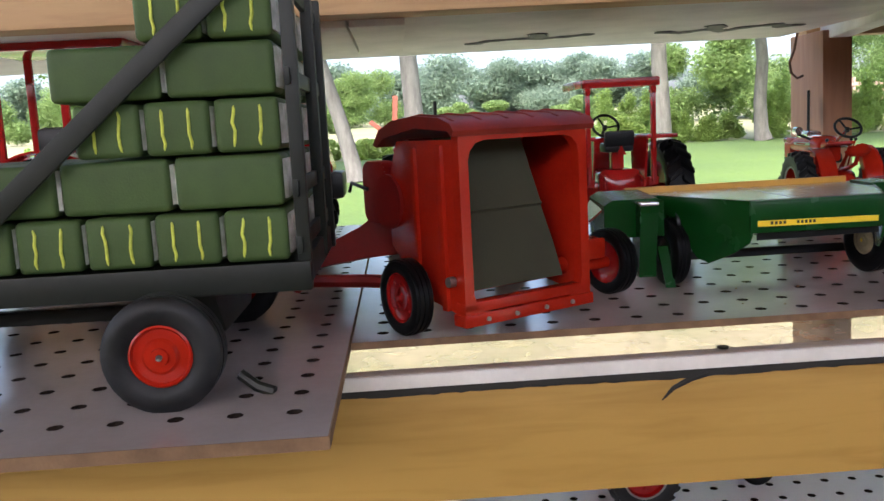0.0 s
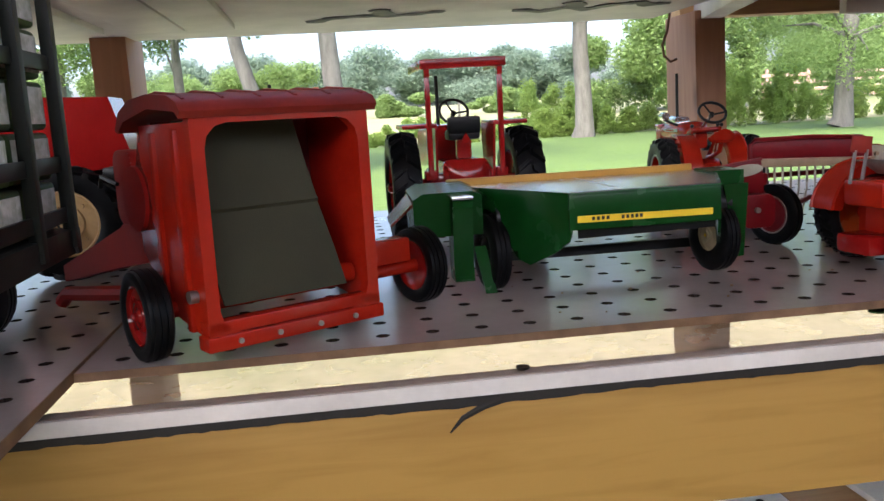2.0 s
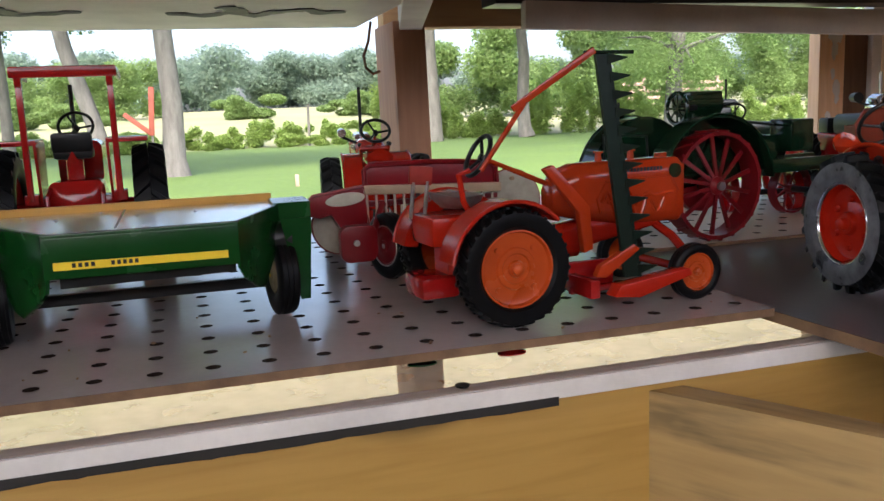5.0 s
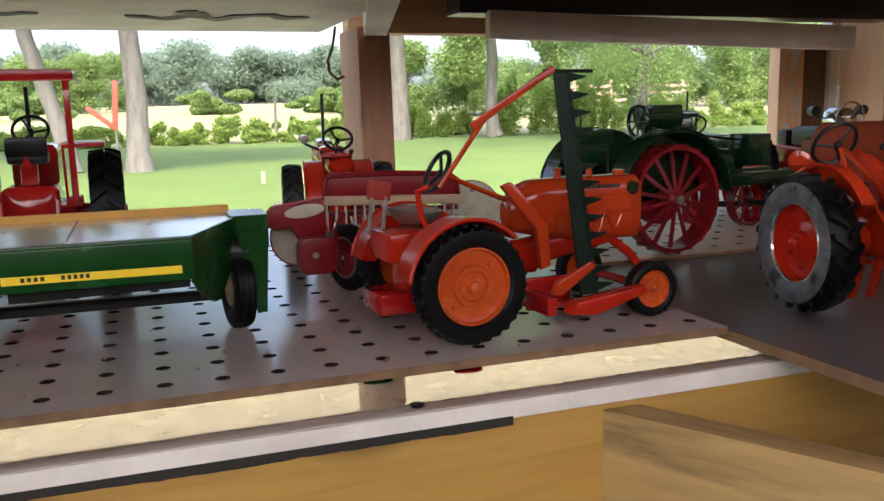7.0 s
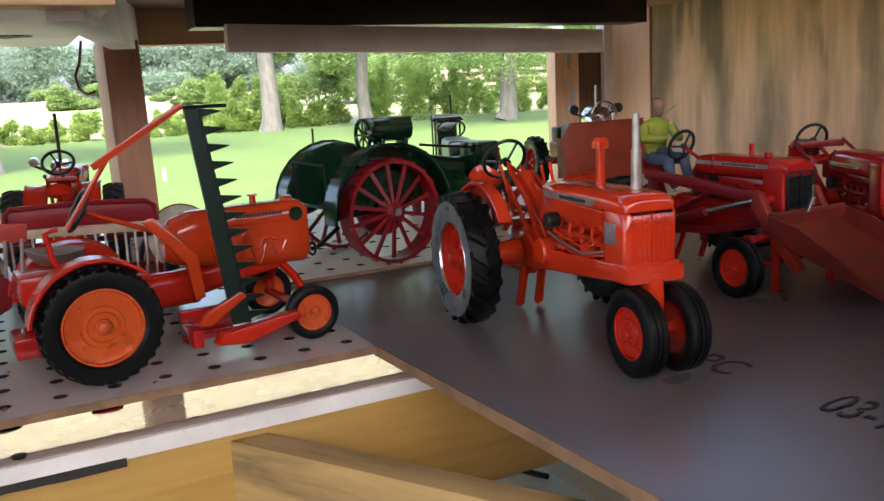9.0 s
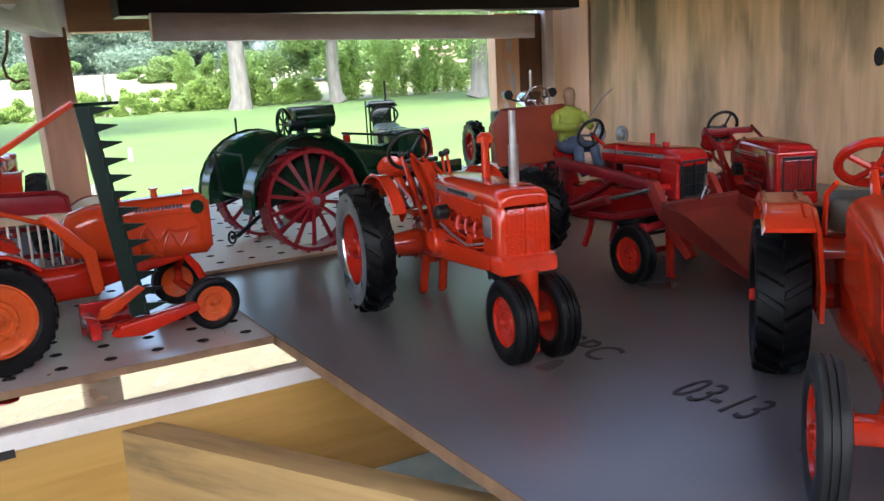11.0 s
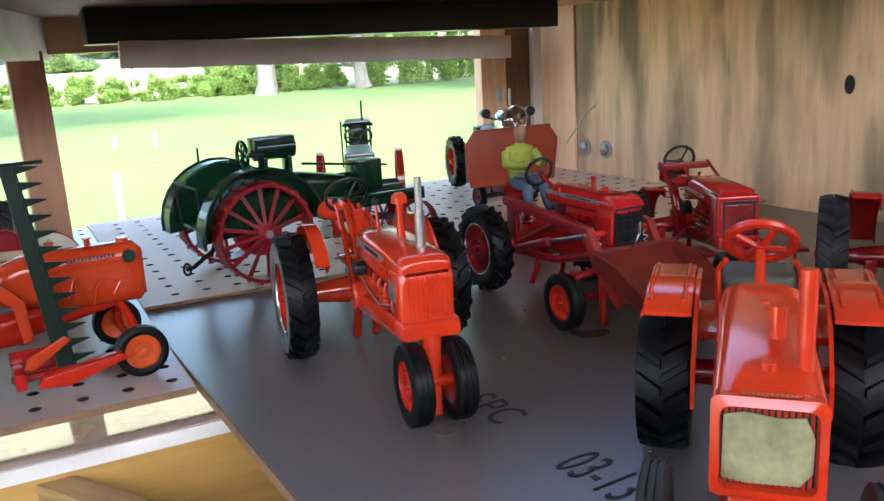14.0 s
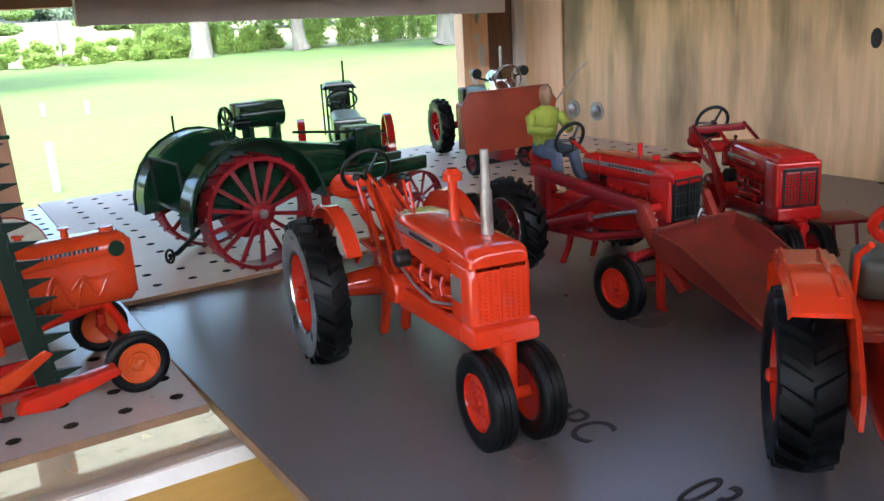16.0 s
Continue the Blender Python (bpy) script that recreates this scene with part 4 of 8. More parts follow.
def steering(parent, c, R, tilt, mat, r=None, spokes=3, column=None, col_mat=None, dish=0.25):
    """A steering wheel round c whose plane is tipped back by tilt degrees, with spokes and a column to the point column."""
    q = Matrix.Rotation(radians(tilt), 3, "Y")
    r = r or R * 0.11
    ring = [Vector(c) + q @ Vector((R * math.cos(2 * math.pi * k / 28), R * math.sin(2 * math.pi * k / 28), 0)) for k in range(28)]
    wh = part("steering_wheel", pipe(ring, r, 8, closed=True), mat, parent)
    bm = bmesh.new()
    low = Vector(c) + q @ Vector((0, 0, -R * dish))
    for k in range(spokes):
        a = 2 * math.pi * k / spokes + 0.5
        pipe([low, Vector(c) + q @ Vector((R * 0.6 * math.cos(a), R * 0.6 * math.sin(a), -R * dish * 0.4)), Vector(c) + q @ Vector((R * math.cos(a), R * math.sin(a), 0))], r * 0.7, 6, bm)
    rod(low - q @ Vector((0, 0, R * 0.1)), low + q @ Vector((0, 0, R * 0.18)), R * 0.2, R * 0.16, 10, bm)
    part("spoke", bm, mat, wh)
    if column is not None:
        part("steering_column", rod(low, column, r * 0.9, r * 1.1, 8), col_mat or mat, parent)
    return wh


def seat(parent, x, z, w, mat, back=True, y=0.0):
    """A pan seat with a raised rim and a low back."""
    rows = []
    for k, (q, dz) in enumerate(((0.02, -0.1), (0.55, -0.06), (0.9, 0.04), (1.0, 0.16), (0.96, 0.17), (0.8, 0.06), (0.4, -0.01), (0.02, -0.03))):
        ring = []
        for i in range(16):
            a = 2 * math.pi * i / 16
            lift = (0.35 if back else 0.08) * max(0, -math.cos(a)) ** 2 * (q > 0.85)
            ring.append((x + q * w * 0.5 * math.cos(a), y + q * w * 0.55 * math.sin(a), z + w * (dz + lift * q)))
        rows.append(ring)
    return part("seat", loft(rows), mat, parent)


def grille(parent, x, z, w, h, mat, nx=9, nz=12, y=0.0, depth=0.0008, dark=None, framed=True, weave=True, diagonal=False):
    """A radiator front: frame, centre bar and a raised woven lattice."""
    if dark is not None:
        part("radiator_core", box((x - 0.0008, y, z), (0.002, w * 0.92, h * 0.95)), dark, parent)
    bm = bmesh.new()
    for k in range(0 if diagonal else nx + 1):
        u = -w * 0.44 + 0.88 * w * k / nx
        box((x + depth * 0.5, y + u, z), (depth, w * 0.02, h * 0.9), bm=bm)
    if weave:
        for k in range(nz + 1):
            v = -h * 0.44 + 0.88 * h * k / nz
            box((x + depth * 0.6, y, z + v), (depth, w * 0.88, h * 0.016), bm=bm)
    if diagonal:
        a, b, step = w * 0.44, h * 0.46, w / nx
        k = -int((a + b) / step) - 1
        while k * step < a + b:
            c = k * step
            for q in (-1, 1):
                lo, hi = max(-a, c - b), min(a, c + b)
                if hi - lo > step * 0.3:
                    rod((x + depth, y + q * lo, z + lo - c), (x + depth, y + q * hi, z + hi - c), depth * 0.7, None, 4, bm)
            k += 1
    if framed:
        for u in (-1, 1):
            box((x, y + u * w * 0.475, z), (0.003, w * 0.05, h), 0.0005, bm=bm)
        for v in (-1, 1):
            box((x, y, z + v * h * 0.475), (0.003, w, h * 0.05), 0.0005, bm=bm)
        box((x + depth, y, z), (depth * 1.6, w * 0.035, h * 0.9), bm=bm)
    return part("grille", bm, mat, parent)


def fender(parent, x, z, y0, y1, r, a0, a1, mat, thick=0.0012, inner=True, name="fender", web=0.80):
    """A curved mudguard over a rear wheel, with its inner web."""
    bm = arch(y0, y1, r, a0, a1, thick, 14, centre=(x, z))
    if inner:
        yi = y1 if abs(y1) < abs(y0) else y0
        pts = [(x + r * math.cos(radians(a0 + (a1 - a0) * k / 12)), z + r * math.sin(radians(a0 + (a1 - a0) * k / 12))) for k in range(13)]
        pts += [(x + r * web * math.cos(radians(a1 + (a0 - a1) * k / 6)), z + r * web * math.sin(radians(a1 + (a0 - a1) * k / 6))) for k in range(7)]
        plate(pts, thick, "y", yi, bm=bm)
    edge = [(x + (r + thick) * math.cos(radians(a0 + (a1 - a0) * k / 14)), y0 if abs(y0) > abs(y1) else y1, z + (r + thick) * math.sin(radians(a0 + (a1 - a0) * k / 14))) for k in range(15)]
    pipe(edge, thick * 0.9, 6, bm)
    return part(name, bm, mat, parent)


def engine(parent, x0, x1, w, z0, z1, mat, seed=1, dark=IRON):
    """An engine block with cylinder covers, manifold pipes, wires and a belt wheel."""
    rnd = random.Random(seed)
    L = x1 - x0
    part("engine_block", box(((x0 + x1) / 2, 0, (z0 + z1) / 2), (L, w * 0.40, z1 - z0), 0.0012), mat, parent)
    for s in (-1, 1):
        bm = bmesh.new()
        y = s * w * 0.36
        for k in range(4):
            xx = x0 + L * (0.14 + 0.24 * k)
            rod((xx, s * w * 0.18, z0 + (z1 - z0) * 0.72), (xx, y, z0 + (z1 - z0) * 0.72), w * 0.075, None, 8, bm)
            pipe([(xx, y, z0 + (z1 - z0) * 0.72), (xx + L * 0.05, y * 1.12, z0 + (z1 - z0) * 0.55), (xx + L * 0.1, y * 1.05, z0 + (z1 - z0) * 0.38)], w * 0.032, 6, bm)
        rod((x0 + L * 0.06, y, z0 + (z1 - z0) * 0.45), (x1 - L * 0.1, y, z0 + (z1 - z0) * 0.45), w * 0.06, None, 10, bm)
        rod((x0 + L * 0.2, y * 1.05, z0 + (z1 - z0) * 0.18), (x1 - L * 0.3, y * 1.05, z0 + (z1 - z0) * 0.18), w * 0.09, None, 10, bm)
        box((x0 + L * 0.7, y, z0 + (z1 - z0) * 0.2), (L * 0.18, w * 0.12, (z1 - z0) * 0.26), 0.0008, bm=bm)
        part("manifold", bm, mat, parent)
        bm = bmesh.new()
        for k in range(3):
            z = z0 + (z1 - z0) * (0.3 + 0.2 * k)
            pipe([(x0 + L * 0.02, y * 1.1, z), (x0 + L * 0.4, y * 1.22, z + rnd.uniform(-1, 1) * 0.002), (x1, y * 1.02, z - 0.001)], w * 0.013, 6, bm)
        part("wire", bm, dark, parent)


def lever(parent, pts, mat, knob=None, r=0.0009):
    ob = part("lever", pipe(pts, r, 6), mat, parent)
    if knob is not None:
        bm = bmesh.new()
        bmesh.ops.create_uvsphere(bm, u_segments=10, v_segments=6, radius=r * 2.2)
        bmesh.ops.translate(bm, vec=pts[-1], verts=bm.verts)
        part("knob", bm, knob, ob)
    return ob


def at(x, y, turn, z=0.0):
    return Matrix.Translation((x, y, z)) @ Matrix.Rotation(radians(turn), 4, "Z")


def bars(parent, name, x0, x1, y, z, mat, h=0.0022, n=9, axis="x", gap=0.35, seed=3, turn=None):
    """Writing that cannot be read, as a row of short bars."""
    rnd = random.Random(seed)
    bm = bmesh.new()
    step = (x1 - x0) / n
    for k in range(n):
        c = x0 + step * (k + 0.5)
        box((c, y, z) if axis == "x" else (y, c, z), ((step * (1 - gap), 0.0004, h) if axis == "x" else (0.0004, step * (1 - gap), h)), bm=bm)
    return part(name, bm, mat, parent)


# ---- orange row-crop tractor with paired front wheels, on the grey board ----
def pips(x, y, z, w, h, nx, nz, d):
    """A pressed lattice: staggered columns of small raised diamonds on a front that looks along x."""
    bm = bmesh.new()
    a, b = w / nx * 0.46, h / nz * 0.48
    for i in range(nx):
        for j in range(nz + (i % 2)):
            cy, cz = y - w / 2 + w * (i + 0.5) / nx, z - h / 2 + h * (j + (0.0 if i % 2 else 0.5)) / nz
            lo, hi = max(cz - b, z - h / 2), min(cz + b, z + h / 2)
            ring = [bm.verts.new(p) for p in ((x, cy - a, cz), (x, cy, lo), (x, cy + a, cz), (x, cy, hi))]
            tip = bm.verts.new((x + d, cy, cz))
            for k in range(4):
                bm.faces.new((ring[k], ring[(k + 1) % 4], tip))
    return bm


def show_rowcrop(m):
    paint = ORANGE
    t = thing("toy_tractor", m, "orange diecast row-crop tractor with paired front wheels on a grey board", "toy tractor")
    R, rf, hw, base = 0.0412, 0.0222, 0.0500, 0.1338
    for s in (-1, 1):
        wheel(t, 0, s * hw, R, R, 0.0190, R * 0.56, VERMIL, RUBBER, lugs=20, side=s, style="deep", lip_mat=CHROME, grey_side=SIDEWALL)
        wheel(t, base, s * 0.0118, rf, rf, 0.0118, rf * 0.58, VERMIL, RUBBER, ribs=3, side=s, style="dish")
        fender(t, -0.004, R, s * (hw - 0.0108), s * (hw - 0.0185), R * 1.06, 34, 142, paint, web=0.74)
    ax = rod((0, -hw, R), (0, hw, R), 0.0050, None, 14)
    for s in (-1, 1):
        rod((0, s * 0.014, R), (0, s * (hw - 0.014), R), 0.0088, 0.0060, 16, ax)
        rod((0, s * (hw - 0.0125), R), (0, s * (hw - 0.0095), R), 0.0090, None, 16, ax)
    part("rear_axle", ax, paint, t)
    part("gearbox", hull_x([(-0.022, 0, R + 0.002, 0.018, 0.020, 0.006), (-0.014, 0, R + 0.003, 0.025, 0.029, 0.008), (0.012, 0, R + 0.003, 0.025, 0.029, 0.008), (0.020, 0, R + 0.001, 0.018, 0.021, 0.006), (0.052, 0, R + 0.004, 0.016, 0.018, 0.005)]), paint, t)
    for s in (-1, 1):
        part("brake_drum", lathe_y([(0.0, s * 0.0215), (0.0066, s * 0.0215), (0.0078, s * 0.0202), (0.0080, s * 0.0100), (0.0, s * 0.0100)], 24, at=(0.0455, 0, 0.0495), cap=False), paint, t)
        part("stand_leg", pipe([(-0.006, s * 0.006, 0.036), (-0.011, s * 0.0065, 0.018), (-0.0155, s * 0.0068, 0.0040), (-0.0175, s * 0.0068, 0.0020)], [0.0034, 0.0030, 0.0032, 0.0020], 10), paint, t)
        part("frame_rail", loft([[(x, s * 0.0152 + u, z + v) for u, v in rounded(0.0038, hh, 0.0010, 2)] for x, z, hh in ((0.036, 0.0435, 0.010), (0.052, 0.0455, 0.0115), (0.085, 0.0478, 0.0100), (0.122, 0.0505, 0.0088))]), paint, t)
        part("lower_link", pipe([(-0.012, s * 0.012, 0.030), (-0.035, s * 0.0145, 0.026), (-0.054, s * 0.0155, 0.027)], 0.0016, 8), paint, t)
        part("link_pin", rod((-0.050, s * 0.012, 0.027), (-0.050, s * 0.019, 0.027), 0.0018, None, 8), IRON, t)
    part("belly_pan", hull_x([(0.040, 0, 0.0405, 0.024, 0.0100, 0.003), (0.085, 0, 0.0440, 0.024, 0.0085, 0.003), (0.118, 0, 0.0480, 0.026, 0.0080, 0.003)]), paint, t)
    # engine between the frame and the hood
    part("engine_block", box((0.076, 0, 0.0610), (0.056, 0.0150, 0.024), 0.0015), paint, t)
    for s in (-1, 1):
        bm = box((0.076, s * 0.0085, 0.0695), (0.050, 0.004, 0.0050), 0.0012)
        for k in range(4):
            x = 0.056 + 0.0125 * k
            rod((x, s * 0.0080, 0.0672), (x, s * 0.0120, 0.0672), 0.0024, 0.0020, 10, bm)
            pipe([(x, s * 0.0120, 0.0672), (x + 0.002, s * 0.0136, 0.0640), (x + 0.004, s * 0.0138, 0.0600)], 0.0013, 7, bm)
        rod((0.052, s * 0.0125, 0.0618), (0.100, s * 0.0125, 0.0630), 0.0022, None, 10, bm)
        rod((0.088, s * 0.0080, 0.0560), (0.088, s * 0.0145, 0.0560), 0.0052, 0.0046, 16, bm)
        rod((0.070, s * 0.0080, 0.0545), (0.070, s * 0.0135, 0.0545), 0.0032, None, 12, bm)
        box((0.058, s * 0.0110, 0.0560), (0.010, 0.005, 0.009), 0.0012, bm=bm)
        part("manifold", bm, paint, t)
        for k, (z0, z1, q) in enumerate(((0.0660, 0.0575, 0.0142), (0.0605, 0.0540, 0.0150), (0.0550, 0.0520, 0.0146))):
            part("fuel_line", pipe([(0.046, s * q, z0), (0.066, s * (q + 0.0010), z1 + 0.003), (0.086, s * q, z1), (0.106, s * (q - 0.002), z1 + 0.004)], 0.0007, 6), STEEL if k == 1 else paint, t)
    # hood: rounded top, blunt rear end, crown rising a little to the front
    hood = []
    for x, w, z0, z1 in ((0.0310, 0.016, 0.0760, 0.0835), (0.0328, 0.023, 0.0738, 0.0866), (0.0370, 0.0280, 0.0724, 0.0884), (0.0550, 0.0296, 0.0718, 0.0891), (0.0900, 0.0304, 0.0718, 0.0895), (0.1070, 0.0306, 0.0720, 0.0896),
                         (0.1072, 0.0306, 0.0806, 0.0896), (0.1215, 0.0306, 0.0806, 0.0893), (0.1258, 0.0298, 0.0806, 0.0888), (0.1280, 0.0282, 0.0806, 0.0880), (0.1294, 0.0256, 0.0806, 0.0866), (0.1298, 0.0236, 0.0808, 0.0852)):
        pts = [(-w / 2, z0), (w / 2, z0)]
        for k in range(13):
            a = radians(15 * k)
            pts.append((w / 2 * math.copysign(abs(math.cos(a)) ** 0.5, math.cos(a)), z1 - 0.0062 + 0.0062 * math.sin(a) ** 0.75))
        hood.append([(x, u, v) for u, v in pts])
    hd = part("hood", loft(hood), paint, t)
    for s in (-1, 1):
        st = part("side_stripe", plate([(0.041, 0.0842), (0.098, 0.0845), (0.103, 0.0836), (0.098, 0.0808), (0.044, 0.0806)], 0.0006, "y", s * 0.01515), STEEL, hd, "worn silver stripe with dark lettering")
        bars(st, "lettering", 0.062, 0.092, s * 0.0156, 0.0826, IRON, 0.0018, 11, gap=0.4)
        part("hood_seam", box((0.076, s * 0.0150, 0.0790), (0.068, 0.0012, 0.0010), 0.0003), paint, hd)
    # radiator shell with a pressed lattice front
    rad = part("radiator", loft([[(0.1184 + u, v, z) for u, v in rounded(0.0222 + g, 0.0302 + g, 0.0040, 4)] for z, g in ((0.0545, 0.0), (0.0552, 0.0005), (0.0796, 0.0005), (0.0804, -0.0004))]), paint, t)
    part("grille", pips(0.1295, 0, 0.0674, 0.0236, 0.0238, 9, 13, 0.0010), paint, rad, "pressed diamond lattice")
    part("grille_bar", box((0.1298, 0, 0.0674), (0.0020, 0.0010, 0.0250), 0.0004), paint, rad)
    for s in (-1, 1):
        part("side_panel", box((0.1160, s * 0.0153, 0.0690), (0.0105, 0.0006, 0.0110), 0.0002), STEEL, rad, "small worn silver decal")
    part("nose", hull_x([(0.1040, 0, 0.0498, 0.030, 0.0085, 0.0016), (0.1070, 0, 0.0500, 0.0328, 0.0095, 0.0020), (0.1315, 0, 0.0502, 0.0330, 0.0098, 0.0020), (0.1338, 0, 0.0500, 0.0310, 0.0080, 0.0020)]), paint, t)
    part("nose_badge", hull_x([(0.1335, 0, 0.0500, 0.0085, 0.0028, 0.0012), (0.1342, 0, 0.0500, 0.0070, 0.0020, 0.0009)]), paint, t)
    pd = rod((base - 0.004, 0, 0.0470), (base - 0.001, 0, 0.0250), 0.0058, 0.0042, 16)
    rod((base, -0.0125, rf), (base, 0.0125, rf), 0.0030, None, 10, pd)
    box((base - 0.001, 0, rf - 0.010), (0.0062, 0.0060, 0.018), 0.0012, bm=pd)
    part("front_pedestal", pd, paint, t)
    st = rod((0.1098, 0.004, 0.0885), (0.1098, 0.004, 0.1095), 0.0028, 0.0027, 16)
    rod((0.1098, 0.004, 0.1095), (0.1096, 0.004, 0.1272), 0.0021, 0.0019, 14, st)
    part("exhaust_pipe", st, STEEL, t, "dull silver exhaust stack")
    st = rod((0.0759, 0.003, 0.0880), (0.0759, 0.003, 0.1085), 0.0026, 0.0023, 12)
    rod((0.0759, 0.003, 0.1085), (0.0759, 0.003, 0.1120), 0.0048, 0.0046, 16, st)
    rod((0.0759, 0.003, 0.1120), (0.0759, 0.003, 0.1142), 0.0046, 0.0026, 16, st)
    part("air_intake", st, paint, t)
    part("belt_pulley", lathe_y([(0.0, -0.0225), (0.0034, -0.0225), (0.0044, -0.0214), (0.0044, -0.0150), (0.0, -0.0150)], 22, at=(0.058, 0, 0.0690), cap=False), IRON, t, "black belt pulley")
    # steering wheel far back over the axle, with the bundle of rods that runs down to the gearbox
    steering(t, (-0.0485, 0, 0.0955), 0.0148, -60, IRON, r=0.0013, spokes=3, column=(0.026, 0, 0.0740), col_mat=paint)
    for k, (y, z, e) in enumerate(((-0.0050, 0.0, 0.0), (0.0050, 0.0, 0.004), (-0.0095, -0.002, 0.010), (0.0100, -0.003, 0.012), (-0.0135, -0.006, 0.006))):
        part("control_rod", pipe([(-0.034 + e, y * 0.7, 0.0915 + z), (-0.004 + e, y, 0.0760 + z), (0.020, y * 1.1, 0.0600 + z), (0.028, y * 1.15, 0.0500)], 0.0015, 7), paint, t)
    for y, x, z in ((-0.012, -0.026, 0.0960), (0.012, -0.020, 0.0940), (0.006, 0.006, 0.0980)):
        lever(t, [(x + 0.018, y, 0.062), (x + 0.008, y, 0.080), (x, y * 1.1, z)], paint, IRON, r=0.0011)
    part("steering_bracket", plate([(-0.026, 0.0865), (-0.016, 0.0905), (0.010, 0.0720), (0.010, 0.0600), (0.000, 0.0600), (-0.012, 0.0740)], 0.0075, "y", 0.0, 0.0012), paint, t)
    part("dash", hull_x([(0.016, 0, 0.0715, 0.012, 0.020, 0.003), (0.0345, 0, 0.0765, 0.018, 0.017, 0.005)]), paint, t)
    seat(t, -0.0690, 0.0775, 0.0245, paint, y=-0.0045)
    part("seat_spring", pipe([(-0.069, -0.004, 0.0770), (-0.060, -0.002, 0.0690), (-0.040, 0, 0.0600), (-0.012, 0, 0.0540)], [0.0032, 0.0026, 0.0026, 0.0034], 8), paint, t)
    part("platform", box((-0.014, 0, 0.0585), (0.024, 0.030, 0.0030), 0.0008), paint, t)
    part("drawbar", box((-0.034, 0, 0.0245), (0.046, 0.0075, 0.0030), 0.0008), paint, t)
    part("hitch_rod", pipe([(-0.030, -0.012, 0.036), (-0.040, -0.013, 0.030), (-0.046, -0.013, 0.022)], 0.0013, 6), IRON, t)
    return t


show_rowcrop(at(0.4618, -0.0064, -98.6, GREY))


# ---- further row-crop tractors ----
def rowcrop(m, label, paint, rim, lip, R=0.0415, base=0.145, tread=0.104, stack=True, dust=DUSTY, group="", boxy=False):
    t = thing("toy_tractor", m, label, "toy tractor", group)
    hw, rf, hb = tread / 2, 0.0205, base - 0.0215
    for s in (-1, 1):
        wheel(t, 0, s * hw, R, R, 0.019, R * 0.56, rim, dust, lugs=20, side=s, style="deep", lip_mat=lip)
        wheel(t, base, s * 0.0125, rf, rf, 0.012, rf * 0.58, rim, RUBBER, ribs=3, side=s, style="dish")
        fender(t, 0.0, R, s * (hw - 0.011), s * (hw - 0.028), R * 1.03, 75, 178, paint)
    ax = rod((0, -hw, R), (0, hw, R), 0.0052, None, 14)
    for s in (-1, 1):
        rod((0, s * 0.016, R), (0, s * (hw - 0.016), R), 0.0085, 0.006, 14, ax)
        box((0.004, s * (hw - 0.024), R - 0.010), (0.017, 0.008, 0.020), 0.002, bm=ax)
    part("rear_axle", ax, paint, t)
    part("gearbox", hull_x([(-0.020, 0, R + 0.001, 0.020, 0.022, 0.006), (-0.012, 0, R + 0.002, 0.026, 0.028, 0.007), (0.012, 0, R + 0.001, 0.026, 0.028, 0.007), (0.022, 0, R - 0.001, 0.017, 0.020, 0.005), (0.055, 0, R + 0.002, 0.015, 0.016, 0.004)]), paint, t)
    part("belly", hull_x([(0.028, 0, 0.034, 0.018, 0.014, 0.004), (0.055, 0, 0.037, 0.018, 0.014, 0.004), (0.105, 0, 0.040, 0.016, 0.011, 0.004), (hb + 0.010, 0, 0.045, 0.024, 0.011, 0.004)]), paint, t)
    for s in (-1, 1):
        part("frame_rail", plate([(0.045, 0.040), (0.060, 0.0465), (hb + 0.014, 0.0500), (hb + 0.014, 0.0450), (0.075, 0.0410), (0.05, 0.0360)], 0.003, "y", s * 0.0145, 0.0006), paint, t)
    engine(t, 0.056, 0.104, 0.030, 0.046, 0.071, paint, 5)
    hood = hull_x([(0.032, 0, 0.079, 0.020, 0.013, 0.006), (0.038, 0, 0.0797, 0.028, 0.018, 0.008), (0.055, 0, 0.0797, 0.0305, 0.020, 0.009), (0.095, 0, 0.0792, 0.0315, 0.0195, 0.009), (hb - 0.010, 0, 0.0785, 0.0325, 0.0180, 0.0085)])
    loft([[(x, u * q, 0.0835 + v * q) for u, v in rounded(0.0338, 0.0068, 0.0030, 4)] for x, q in ((hb - 0.014, 0.9), (hb - 0.010, 1.0), (hb + 0.013, 1.0), (hb + 0.0165, 0.86))], hood)
    if boxy:
        hood.free()
        hood = hull_x([(0.034, 0, 0.082, 0.020, 0.012, 0.005), (0.040, 0, 0.082, 0.028, 0.018, 0.006), (0.060, 0, 0.0828, 0.0305, 0.021, 0.006), (hb + 0.006, 0, 0.0822, 0.033, 0.0205, 0.005), (hb + 0.010, 0, 0.0815, 0.032, 0.018, 0.005)])
    hd = part("hood", hood, paint, t)
    for s in (-1, 1):
        part("side_stripe", plate([(0.046, 0.0825), (0.094, 0.0818), (0.104, 0.0808), (0.094, 0.0790), (0.046, 0.0795)], 0.0006, "y", s * 0.0156), STEEL, hd, "silver stripe with worn lettering")
        bars(hd, "lettering", 0.058, 0.090, s * 0.01605, 0.0806, paint, 0.0014, 10)
    part("radiator", box((hb + 0.001, 0, 0.0670), (0.026, 0.0325, 0.031), 0.004, seg=3), paint, t)
